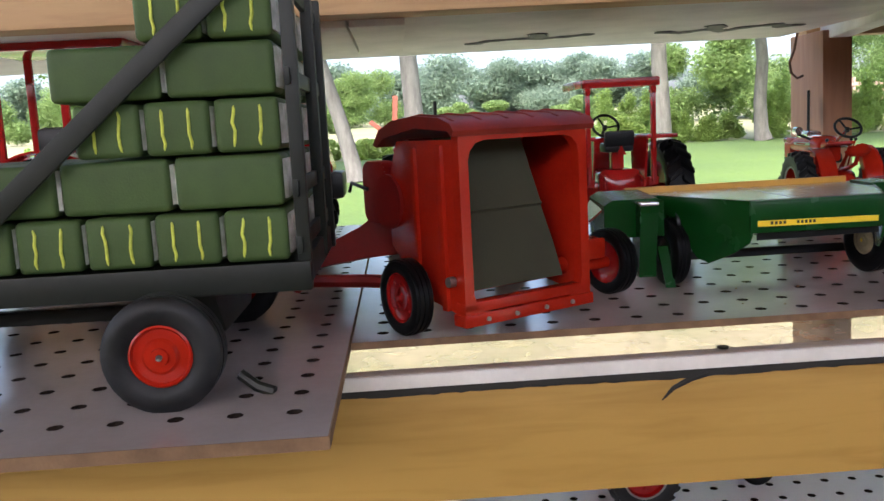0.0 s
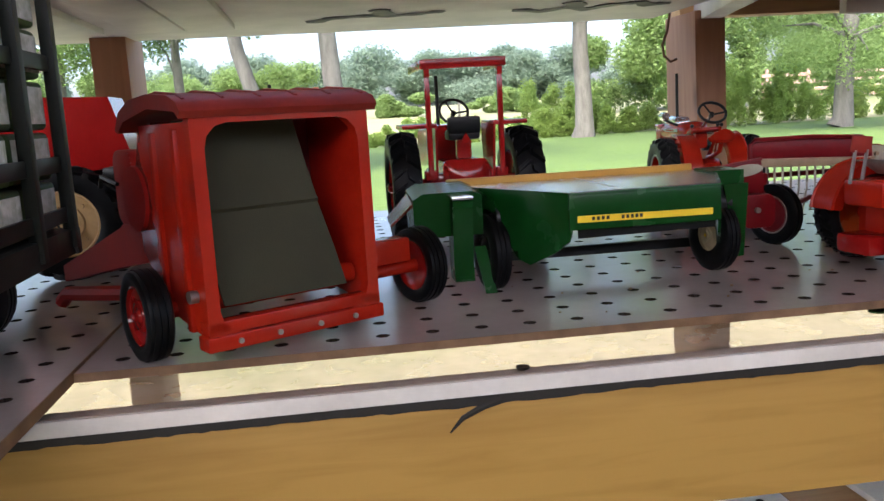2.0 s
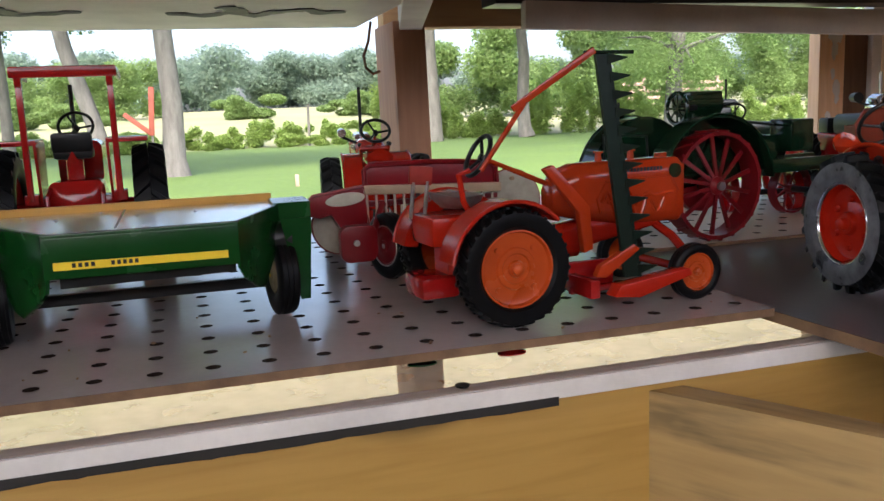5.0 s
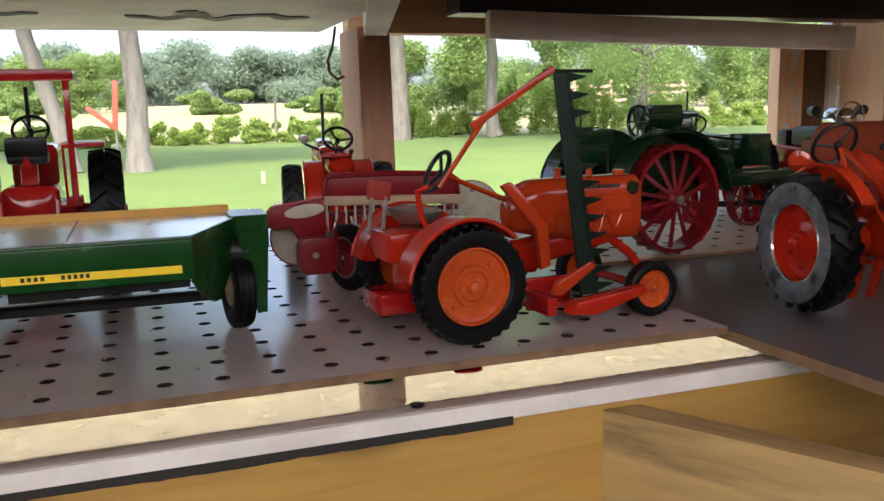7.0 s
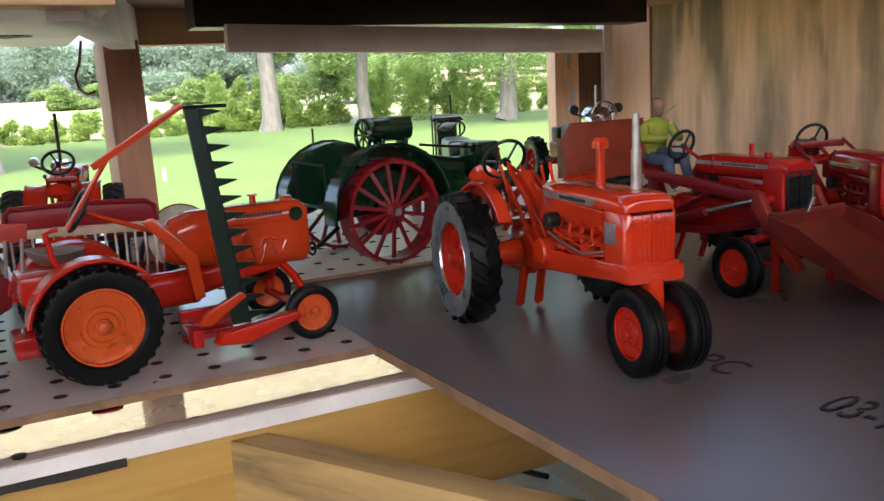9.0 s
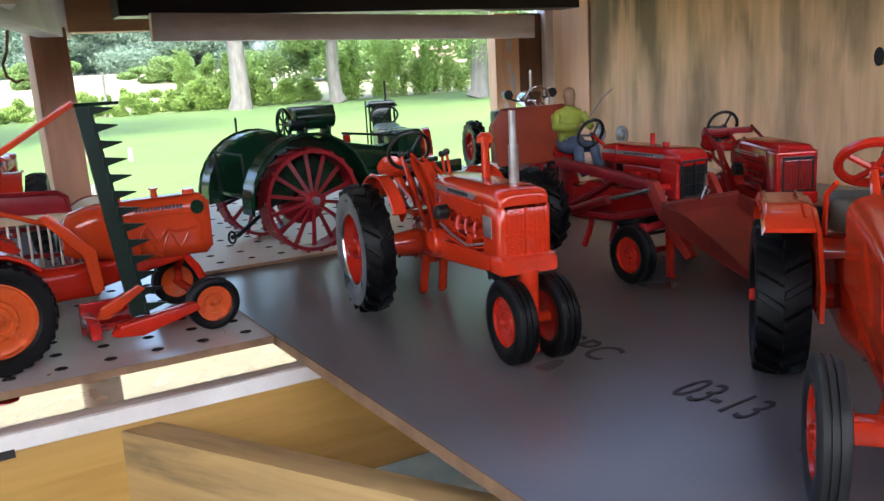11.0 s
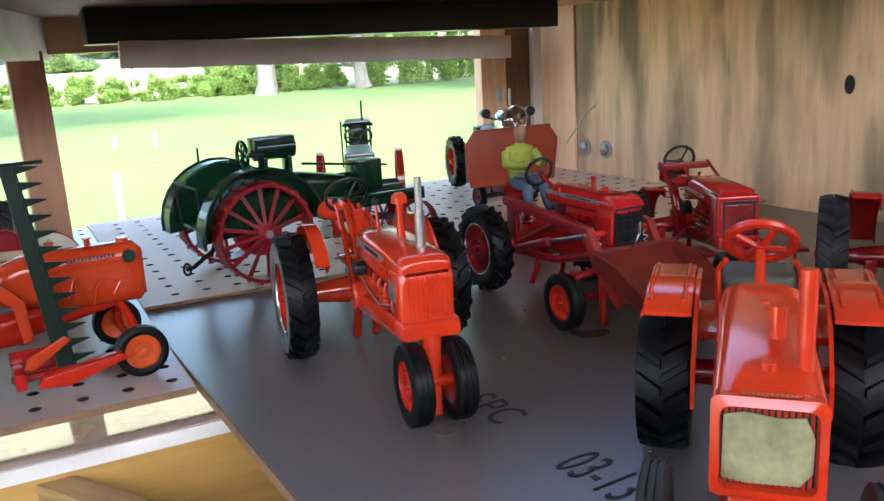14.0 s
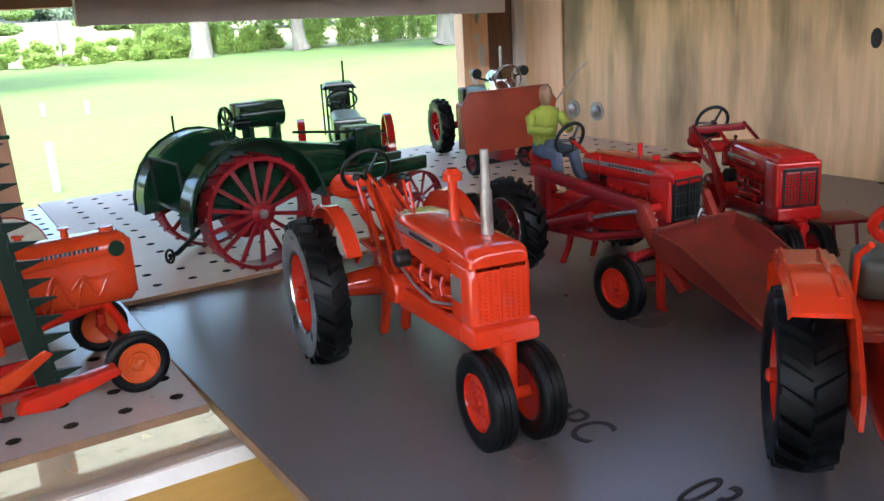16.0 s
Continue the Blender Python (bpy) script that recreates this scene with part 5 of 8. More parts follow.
    if boxy:
        part("radiator_frame", box((hb + 0.002, 0, 0.0645), (0.021, 0.0365, 0.047), 0.003, seg=3), paint, t)
        grille(t, hb + 0.0136, 0.0640, 0.0275, 0.038, IRON, 10, 14, dark=IRON)
    else:
        grille(t, hb + 0.0142, 0.0665, 0.030, 0.0265, paint, 10, 14, weave=False, diagonal=True)
    part("nose", box((hb + 0.001, 0, 0.0475), (0.030, 0.0355, 0.0105), 0.0022, seg=3), paint, t)
    part("pedestal", hull_x([(hb - 0.006, 0, 0.041, 0.009, 0.010, 0.003), (base - 0.004, 0, 0.0395, 0.009, 0.010, 0.003), (base + 0.003, 0, 0.038, 0.007, 0.008, 0.003)]), paint, t)
    pd = rod((base - 0.003, 0, 0.043), (base, 0, rf - 0.004), 0.0046, 0.0038, 14)
    rod((base, -0.014, rf), (base, 0.014, rf), 0.0028, None, 10, pd)
    box((base - 0.001, 0, rf - 0.011), (0.006, 0.007, 0.016), 0.001, bm=pd)
    part("front_pedestal", pd, paint, t)
    if stack:
        st = rod((0.112, 0.004, 0.084), (0.112, 0.004, 0.1035), 0.0034, 0.0031, 14)
        rod((0.112, 0.004, 0.1035), (0.1118, 0.004, 0.1240), 0.0019, 0.0018, 12, st)
        part("exhaust_pipe", st, STEEL, t, "dull silver exhaust stack")
        st = rod((0.074, 0.003, 0.086), (0.074, 0.003, 0.104), 0.0020, None, 12)
        rod((0.074, 0.003, 0.104), (0.074, 0.003, 0.1085), 0.0042, 0.003, 14, st)
        part("air_intake", st, paint, t)
        cp = rod((0.056, 0, 0.087), (0.056, 0, 0.0915), 0.0048, 0.0065, 14)
        rod((0.056, 0, 0.0915), (0.056, 0, 0.0935), 0.0066, 0.006, 14, cp)
        part("filler_cap", cp, paint, t)
        part("filler_cap", rod((0.124, 0, 0.086), (0.124, 0, 0.0895), 0.0028, None, 12), paint, t)
    part("dash", hull_x([(0.012, 0, 0.072, 0.012, 0.018, 0.003), (0.034, 0, 0.076, 0.018, 0.018, 0.005)]), paint, t)
    steering(t, (-0.024, 0, 0.0985), 0.0150 if boxy else 0.0130, -70 if boxy else -46, IRON, spokes=3, column=(0.024, 0, 0.078), col_mat=paint)
    seat(t, -0.050, 0.072, 0.023, paint)
    part("seat_spring", pipe([(-0.052, 0, 0.073), (-0.046, 0, 0.063), (-0.028, 0, 0.058), (-0.008, 0, 0.055)], 0.0022, 8), paint, t)
    for s, a in ((-1, 0.0), (1, 0.004), (-1, 0.012)):
        lever(t, [(0.006 + a, s * 0.010, 0.052), (0.0 + a, s * 0.012, 0.070), (-0.008 + a, s * 0.014, 0.086)], paint, IRON)
    for s, q in ((-1, 0.0), (1, 0.0), (-1, 0.008)):
        part("control_rod", pipe([(0.040 - q, s * 0.0115, 0.044 + q), (0.020 - q, s * 0.0125, 0.060 + q), (0.004 - q, s * 0.0120, 0.078)], 0.0016, 6), paint, t)
    part("step_plate", box((0.006, 0, 0.0805), (0.022, 0.028, 0.0035), 0.001, ry(12)), paint, t)
    part("belt_pulley", rod((0.056, -0.0145, 0.0640), (0.056, -0.0215, 0.0640), 0.0060, None, 18), IRON, t, "black belt pulley")
    for s in (-1, 1):
        part("stand_leg", pipe([(-0.006, s * 0.006, 0.034), (-0.012, s * 0.008, 0.020), (-0.018, s * 0.009, 0.003), (-0.022, s * 0.009, 0.0022)], 0.0026, 8), paint, t)
        part("lower_link", pipe([(-0.010, s * 0.012, 0.028), (-0.035, s * 0.015, 0.024), (-0.055, s * 0.016, 0.025)], 0.0016, 8), paint, t)
    part("drawbar", box((-0.030, 0, 0.024), (0.05, 0.007, 0.003), 0.0008), paint, t)
    return t



# ---- light orange tractor with an upright sickle mower ----
def mower_tractor(m):
    t = thing("toy_tractor", m, "light orange diecast tractor with a raised green sickle mower", "toy tractor")
    R, base, rf, hw, hf = 0.031, 0.117, 0.0160, 0.043, 0.0375
    for s in (-1, 1):
        wheel(t, 0, s * hw, R, R, 0.0165, R * 0.64, AMBER_RIM, RUBBER, lugs=30, side=s, style="dish", lug_depth=0.04)
        wheel(t, base, s * hf, rf, rf, 0.0095, rf * 0.66, AMBER_RIM, RUBBER, ribs=2, side=s, style="dish")
        fender(t, 0.0, R, s * (hw + 0.004), s * (hw - 0.016), R * 1.06, 42, 172, VERMIL)
    ax = rod((0, -hw, R), (0, hw, R), 0.005, None, 12)
    for s in (-1, 1):
        box((0.0, s * 0.030, R), (0.018, 0.008, 0.026), 0.003, bm=ax)
    part("rear_axle", ax, VERMIL, t)
    part("gearbox", hull_x([(-0.022, 0, R, 0.020, 0.020, 0.005), (-0.010, 0, R + 0.003, 0.030, 0.030, 0.008), (0.018, 0, R + 0.004, 0.028, 0.030, 0.008), (0.034, 0, R + 0.004, 0.018, 0.020, 0.006), (0.060, 0, R + 0.004, 0.018, 0.020, 0.006)]), VERMIL, t)
    part("hood", hull_x([(0.044, 0, 0.060, 0.014, 0.016, 0.006), (0.049, 0, 0.062, 0.022, 0.026, 0.009), (0.060, 0, 0.0625, 0.025, 0.032, 0.009), (0.085, 0, 0.0605, 0.026, 0.037, 0.008), (0.117, 0, 0.0600, 0.027, 0.038, 0.008), (0.126, 0, 0.0600, 0.027, 0.038, 0.006), (0.1285, 0, 0.0600, 0.024, 0.034, 0.005)]), AMBER, t)
    for s in (-1, 1):
        bm = bmesh.new()
        pts = []
        for k in range(26):
            u = k / 25
            pts.append((0.072 + 0.048 * u, s * 0.0135, 0.056 + 0.0065 * math.sin(u * 22) * (0.5 + 0.5 * math.sin(u * 5 + 0.4)) + 0.003 * u))
        pipe(pts, 0.0011, 6, bm)
        pipe([(p[0], p[1], p[2] - 0.006 + 0.004 * math.sin(i)) for i, p in enumerate(pts[2:-3])], 0.0008, 6, bm)
        pipe([(0.071, s * 0.0135, 0.050), (0.069, s * 0.0135, 0.058), (0.075, s * 0.0135, 0.068), (0.118, s * 0.0135, 0.069), (0.1235, s * 0.0135, 0.060), (0.1225, s * 0.0135, 0.050)], 0.0007, 6, bm)
        part("engine_relief", bm, AMBER, t, "moulded engine shape")
        bars(t, "lettering", 0.084, 0.113, s * 0.01365, 0.0735, BLACK, 0.0022, 13)
        part("badge", rod((0.1215, s * 0.012, 0.0715), (0.1215, s * 0.0142, 0.0715), 0.0042, None, 16), DGREEN, t, "dark round badge")
    for x in (0.078, 0.100):
        st = rod((x, 0, 0.078), (x, 0, 0.0835), 0.0022, 0.0018, 10)
        rod((x, 0, 0.0835), (x, 0, 0.0845), 0.003, None, 10, st)
        part("filler_cap", st, AMBER, t)
    part("filler_cap", rod((0.121, 0, 0.0785), (0.121, 0, 0.0815), 0.0038, None, 12), AMBER, t)
    grille(t, 0.1288, 0.060, 0.021, 0.030, AMBER, 8, 8)
    fa = rod((base, -hf, rf), (base, hf, rf), 0.0026, None, 10)
    for s in (-1, 1):
        pipe([(base - 0.004, 0, 0.042), (base - 0.001, s * 0.018, 0.034), (base, s * (hf - 0.008), rf + 0.010), (base, s * (hf - 0.008), rf - 0.001)], 0.0026, 8, fa)
    part("front_axle", fa, VERMIL, t)
    part("belly", hull_x([(0.050, 0, 0.036, 0.018, 0.018, 0.005), (0.080, 0, 0.040, 0.016, 0.014, 0.004), (0.115, 0, 0.044, 0.014, 0.010, 0.003)]), VERMIL, t)
    steering(t, (0.002, 0.000, 0.0862), 0.0118, -62, IRON, spokes=3, column=(0.044, 0.0, 0.068), col_mat=AMBER, r=0.0014)
    st = seat(t, -0.012, 0.061, 0.030, STEEL, back=False)
    tagged(st, "worn silver pan seat")
    br = part("seat_bracket", plate([(-0.0375, 0.0730), (-0.0245, 0.0715), (-0.0235, 0.0815), (-0.0365, 0.0830)], 0.0022, "y", 0.0040, 0.0005), DUSTRED, t, "small dull red bracket behind the seat")
    for x in (-0.0350, -0.0270):
        part("prong", pipe([(x, 0.0035, 0.0740), (x - 0.0005, 0.0045, 0.0660), (x - 0.0015, 0.0060, 0.0540)], 0.0011, 7), STEEL, br)
    part("toolbox", box((-0.018, 0, 0.048), (0.03, 0.034, 0.016), 0.003), VERMIL, t)
    # mower: lift frame, bar on end with guards, prop
    part("lift_arm", plate([(0.030, 0.078), (0.036, 0.080), (0.058, 0.056), (0.060, 0.032), (0.054, 0.030), (0.051, 0.053)], 0.0055, "y", -0.021, 0.001), AMBER, t, "bent light orange lift arm")
    part("push_arm", plate([(0.050, 0.020), (0.053, 0.026), (0.074, 0.036), (0.078, 0.033), (0.056, 0.019)], 0.005, "y", -0.040, 0.001), AMBER, t)
    fr = box((0.070, -0.024, 0.010), (0.052, 0.004, 0.004), 0.001)
    box((0.048, -0.030, 0.014), (0.006, 0.030, 0.010), 0.001, bm=fr)
    box((0.060, -0.018, 0.018), (0.030, 0.004, 0.014), 0.001, bm=fr)
    part("mower_frame", fr, RED, t)
    part("inner_shoe", plate([(0.056, 0.010), (0.060, 0.016), (0.104, 0.021), (0.106, 0.017), (0.072, 0.008)], 0.010, "y", -0.046, 0.001), VERMIL, t)
    a, b = Vector((0.0735, -0.041, 0.018)), Vector((0.0590, -0.035, 0.138))
    bar = part("sickle_bar", loft([[(p.x + u, p.y + v, p.z) for u, v in ((-w, -0.0012), (w, -0.0012), (w, 0.0012), (-w, 0.0012))] for p, w in ((a, 0.0052), (b, 0.0042))]), BARGREEN, t, "dark green sickle bar standing upright")
    for k in range(13):
        p = a.lerp(b, 0.03 + 0.94 * k / 12)
        w = 0.005 - 0.001 * k / 12
        g = loft([[(p.x + w * 0.6, p.y - 0.0018, p.z - 0.0026), (p.x + w * 0.6, p.y + 0.0018, p.z - 0.0026), (p.x + w * 0.6, p.y + 0.0018, p.z + 0.0030), (p.x + w * 0.6, p.y - 0.0018, p.z + 0.0030)],
                  [(p.x + w + 0.0115, p.y - 0.0003, p.z + 0.0006), (p.x + w + 0.0115, p.y + 0.0003, p.z + 0.0006), (p.x + w + 0.0115, p.y + 0.0003, p.z + 0.0012), (p.x + w + 0.0115, p.y - 0.0003, p.z + 0.0012)]])
        part("guard", g, BARGREEN, bar)
    part("grass_board", loft([[(b.x + u, b.y + v, b.z + w) for v, w in ((-0.0015, -0.001), (0.0015, -0.001), (0.0015, 0.001), (-0.0015, 0.001))] for u in (-0.010, 0.019)]), DGREEN, bar)
    part("prop_rod", box((0, 0, 0), (0.056, 0.0022, 0.0036), 0.0006, (ry(-31))), AMBER, t).location = (0.0300, -0.036, 0.1250)
    part("prop_rod", rod((0.0140, -0.036, 0.1150), (-0.008, -0.026, 0.0800), 0.0013, None, 8), AMBER, t)
    part("hitch", box((-0.028, 0, 0.018), (0.022, 0.030, 0.012), 0.003), RED, t)
    lever(t, [(-0.004, -0.018, 0.044), (-0.016, -0.020, 0.064), (-0.018, -0.020, 0.078), (-0.012, -0.020, 0.080)], VERMIL, r=0.0016)
    return t


mower_tractor(at(0.198, 0.0475, 4.0))


# ---- red forage baler-like box on wheels with an olive belt ----
def red_baler(m):
    t = thing("toy_baler", m, "bright red-orange round baler with an open rear and olive belt", "toy implement")
    W, H, D = 0.092, 0.112, 0.060
    hw = W / 2
    # rear opening ring: outer and inner rounded outlines joined through the depth of the door frame
    out, inn = rounded(W, H - 0.006, 0.004, 3), rounded(W * 0.865, H * 0.855, 0.011, 3)
    zc = 0.010 + (H - 0.006) / 2
    bm = bmesh.new()
    rings = [[bm.verts.new((x, u, zc + v)) for u, v in o] for x, o in ((0.0, out), (-0.0065, out), (-0.0065, inn), (0.0, inn))]
    for a, b in zip(rings, rings[1:] + rings[:1]):
        for i in range(len(a)):
            j = (i + 1) % len(a)
            bm.faces.new((a[i], a[j], b[j], b[i]))
    part("door_frame", bm, VERMIL, t)
    for s in (-1, 1):
        part("side_panel", plate([(-0.001, 0.014), (-0.001, 0.112), (D, 0.112), (D + 0.012, 0.088), (D + 0.012, 0.048), (D * 0.62, 0.020)], 0.003, "y", s * (hw - 0.0016), 0.0005), VERMIL, t)
        part("side_rib", box((0.012, s * (hw + 0.0004), 0.062), (0.006, 0.003, 0.094), 0.001), VERMIL, t)
        part("side_rib", box((0.040, s * (hw + 0.0004), 0.066), (0.005, 0.003, 0.084), 0.001), VERMIL, t)
        part("latch", rod((0.004, s * hw, 0.033), (0.004, s * (hw + 0.004), 0.033), 0.003, None, 10), STEEL, t)
    part("bottom_sill", box((-0.002, 0, 0.0115), (0.012, W + 0.003, 0.007), 0.001), VERMIL, t)
    part("bottom_sill", box((-0.002, 0, 0.0185), (0.009, W + 0.001, 0.006), 0.001), VERMIL, t)
    # curved ribbed roof
    roof = [[(x, u, z) for x, z in ((-0.008, 0.1135), (-0.010, 0.1165), (-0.007, 0.1205), (0.004, 0.1240), (0.030, 0.1258), (0.055, 0.1242), (0.072, 0.1190), (0.080, 0.1100), (0.076, 0.1085), (0.066, 0.1140), (0.030, 0.1190), (-0.004, 0.1165))] for u in (-hw - 0.004, hw + 0.005)]
    rf = part("roof", loft(roof), DUSTRED, t, "dusty brownish red curved roof")
    for k in range(6):
        y = -hw + W * k / 5
        part("roof_rib", pipe([(-0.003, y, 0.1217), (0.005, y, 0.1240), (0.030, y, 0.1262), (0.055, y, 0.1240), (0.072, y, 0.1190)], 0.0009, 6), DUSTRED, rf)
    part("roller", rod((0.013, -hw * 0.9, 0.030), (0.013, hw * 0.9, 0.030), 0.0052, None, 14), VERMIL, t)
    part("belt", loft([[(x0, y0, z), (x0, y1, z), (x0 + 0.0014, y1, z), (x0 + 0.0014, y0, z)] for x0, z, y0, y1 in ((0.024, 0.113, -0.020, 0.042), (0.017, 0.092, -0.0215, 0.041), (0.0105, 0.0725, -0.0235, 0.0395), (0.0095, 0.0708, -0.0240, 0.0393), (0.0115, 0.0690, -0.0245, 0.0390), (0.006, 0.046, -0.0290, 0.0365), (0.004, 0.026, -0.0335, 0.0330))]), CANVAS, t, "olive fabric belt hanging inside")
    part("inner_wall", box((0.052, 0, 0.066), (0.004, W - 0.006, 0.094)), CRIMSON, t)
    part("lead_panel", plate([(D + 0.010, 0.088), (D + 0.030, 0.082), (D + 0.028, 0.046), (D + 0.010, 0.046)], W * 0.55, "y", 0.006, 0.003), MATTERED, t)
    # drawbar wedge to the left front
    part("feeder", loft([[(D - 0.004, y, z) for y, z in ((0.018, 0.044), (0.042, 0.044), (0.042, 0.084), (0.018, 0.084))], [(0.120, y + 0.030, z) for y, z in ((-0.002, 0.034), (0.012, 0.034), (0.012, 0.056), (-0.002, 0.056))], [(0.186, y + 0.055, z) for y, z in ((-0.004, 0.020), (0.004, 0.020), (0.004, 0.030), (-0.004, 0.030))]]), MATTERED, t, "dark red tapered feeder housing")
    part("drawbar", pipe([(0.05, 0.03, 0.024), (0.11, 0.044, 0.020), (0.188, 0.058, 0.012), (0.196, 0.060, 0.006)], 0.0045, 8), MATTERED, t)
    R = 0.0225
    for s, y in ((-1, -0.101), (1, 0.060)):
        wheel(t, 0.034, y, R, R, 0.013, R * 0.64, RED, RUBBER, ribs=3, side=s, style="dish")
    ax = rod((0.034, -0.098, R), (0.034, 0.058, R), 0.004, None, 12)
    box((0.032, -0.070, 0.034), (0.014, 0.040, 0.014), 0.002, bm=ax)
    part("axle", ax, VERMIL, t)
    part("axle_box", box((0.028, -hw - 0.004, 0.034), (0.016, 0.008, 0.032), 0.002), VERMIL, t)
    part("cylinder", rod((0.024, -hw - 0.006, 0.050), (0.024, -hw - 0.006, 0.028), 0.0036, None, 12), VERMIL, t)
    part("nose_disc", rod((D + 0.012, hw * 0.4, 0.075), (D + 0.012, hw + 0.002, 0.075), 0.017, None, 20), MATTERED, t)
    part("nose_plate", plate([(u + D + 0.030, v + 0.080) for u, v in rounded(0.030, 0.040, 0.008, 4)], 0.010, "y", hw - 0.004, 0.002), MATTERED, t, "dark red rounded cover")
    part("control_lever", pipe([(D + 0.036, hw + 0.002, 0.082), (D + 0.050, hw + 0.006, 0.086), (D + 0.054, hw + 0.006, 0.080)], 0.0012, 6), IRON, t)
    for y in (-0.030, -0.010, 0.012, 0.032):
        part("sill_bolt", rod((-0.0075, y, 0.0115), (-0.0090, y, 0.0115), 0.0014, None, 8), STEEL, t)
    return t


red_baler(at(-0.1705, -0.0090, 120.0))


# ---- green mower-conditioner ----
def green_mower(m):
    t = thing("toy_mower", m, "dark green windrower with a silver top and yellow stripe", "toy implement")
    # x along the machine, y towards the back
    part("deck_front", box((0.024, 0.0, 0.0515), (0.088, 0.0022, 0.0195), 0.0008), GREEN, t)
    part("deck_lip", box((0.024, 0.0015, 0.0615), (0.088, 0.005, 0.0022), 0.0008), GREEN, t)
    st = part("stripe", plate([(-0.0155, 0.0497), (0.0625, 0.0491), (0.0625, 0.0455), (-0.0155, 0.0460)], 0.0008, "y", -0.0014), YELLOW, t, "yellow stripe with black lettering")
    bars(st, "lettering", -0.008, 0.003, -0.0019, 0.0480, BLACK, 0.0020, 4, gap=0.4)
    bars(st, "lettering", 0.009, 0.022, -0.0019, 0.0479, BLACK, 0.0020, 5, gap=0.4)
    # flaps that bend back from the front sheet
    for x, turn, outline in ((-0.0185, 119.2, [(0, 0.0625), (0.080, 0.0630), (0.080, 0.052), (0.060, 0.046), (0.053, 0.031), (0.044, 0.0215), (0.034, 0.0190), (0.014, 0.0275), (0.002, 0.035), (0, 0.040)]),
                             (0.0672, 66.2, [(0, 0.0625), (0.094, 0.0640), (0.096, 0.048), (0.070, 0.046), (0.050, 0.033), (0.036, 0.0235), (0.026, 0.0245), (0.008, 0.033), (0, 0.040)])):
        fl = part("end_flap", plate(outline, 0.0018, "y", 0.0, 0.0006), GREEN, t)
        fl.matrix_basis = Matrix.Translation((x, 0.0, 0.0)) @ Matrix.Rotation(radians(turn), 4, "Z")
    tp = part("top_sheet", plate([(-0.018, 0.002), (0.067, 0.002), (0.104, 0.086), (0.104, 0.0985), (-0.072, 0.0985), (-0.057, 0.072)], 0.0012, "z", 0.0620), SILVER, t, "bare silver top sheet")
    part("seam", box((0.012, 0.052, 0.06265), (0.0010, 0.090, 0.0002)), STEEL, tp)
    for x, y in ((-0.02, 0.06), (0.02, 0.06), (0.05, 0.06), (0.0, 0.085), (0.07, 0.08), (-0.04, 0.085)):
        part("rivet", rod((x, y, 0.0624), (x, y, 0.0632), 0.0011, 0.0008, 8), STEEL, tp)
    part("crop_bar", box((0.0110, 0.0995, 0.0635), (0.168, 0.0022, 0.0065), 0.0006), OCHRE, t, "ochre yellow edge strip")
    part("skirt", plate([(-0.014, 0.042), (0.066, 0.042), (0.066, 0.0375), (-0.014, 0.0365)], 0.001, "y", 0.004), IRON, t, "black rubber skirt")
    part("cutter_bar", box((0.022, 0.090, 0.0150), (0.155, 0.006, 0.0065), 0.001), IRON, t)
    part("reel", rod((-0.05, 0.060, 0.044), (0.10, 0.060, 0.044), 0.010, None, 12), IRON, t)
    part("rear_wall", box((0.02, 0.096, 0.050), (0.150, 0.002, 0.020)), GREEN, t)
    # gearbox end with its leg
    part("end_cover", loft([[(x, y, z) for y, z in ((0.054, 0.036), (0.098, 0.036), (0.098, zt), (0.054, zt - 0.003))] for x, zt in ((-0.100, 0.062), (-0.094, 0.0655), (-0.064, 0.0655), (-0.058, 0.063))]), GREEN, t)
    part("deflector", loft([[(-0.098, y, z) for y, z in ((0.060, 0.058), (0.095, 0.062), (0.095, 0.060), (0.060, 0.056))], [(-0.113, y, z) for y, z in ((0.066, 0.044), (0.095, 0.046), (0.095, 0.044), (0.066, 0.042))]]), SILVER, t, "bare metal deflector")
    lg = part("leg", loft([[(x, y, z) for x, y in ((-0.078 + dx, 0.041 + dy), (-0.066 + dx, 0.041 + dy), (-0.066 + dx, 0.060 + dy), (-0.078 + dx, 0.060 + dy))] for z, dx, dy in ((0.008, 0.001, 0.010), (0.020, 0.0, 0.006), (0.054, 0.0, 0.0), (0.0595, 0.001, 0.003))]), GREEN, t)
    part("leg_cap", box((-0.072, 0.049, 0.0598), (0.013, 0.018, 0.0022), 0.0008), SILVER, lg)
    part("foot", loft([[(-0.0655 + 0.006 * u, 0.046 + 0.002 * v, 0.030 - 0.0295 * u) for v in (0, 1)] + [(-0.0585 + 0.006 * u, 0.046 + 0.002 * v, 0.030 - 0.0295 * u) for v in (1, 0)] for u in (0, 0.6, 1)]), GREEN, t)
    part("end_cap", loft([[(x, y, z) for y, z in ((0.060, z0), (0.088, z0), (0.088, 0.0645), (0.060, 0.0640))] for x, z0 in ((0.092, 0.050), (0.106, 0.048), (0.1115, 0.044), (0.1125, 0.046))]), GREEN, t)
    part("end_strap", loft([[(0.0940 + 0.009 * u, 0.0500, 0.056 - 0.046 * u), (0.1115 - 0.003 * u, 0.0520, 0.056 - 0.046 * u), (0.1115 - 0.003 * u, 0.0540, 0.056 - 0.046 * u), (0.0940 + 0.009 * u, 0.0520, 0.056 - 0.046 * u)] for u in (0, 0.5, 0.85, 1)]), GREEN, t)
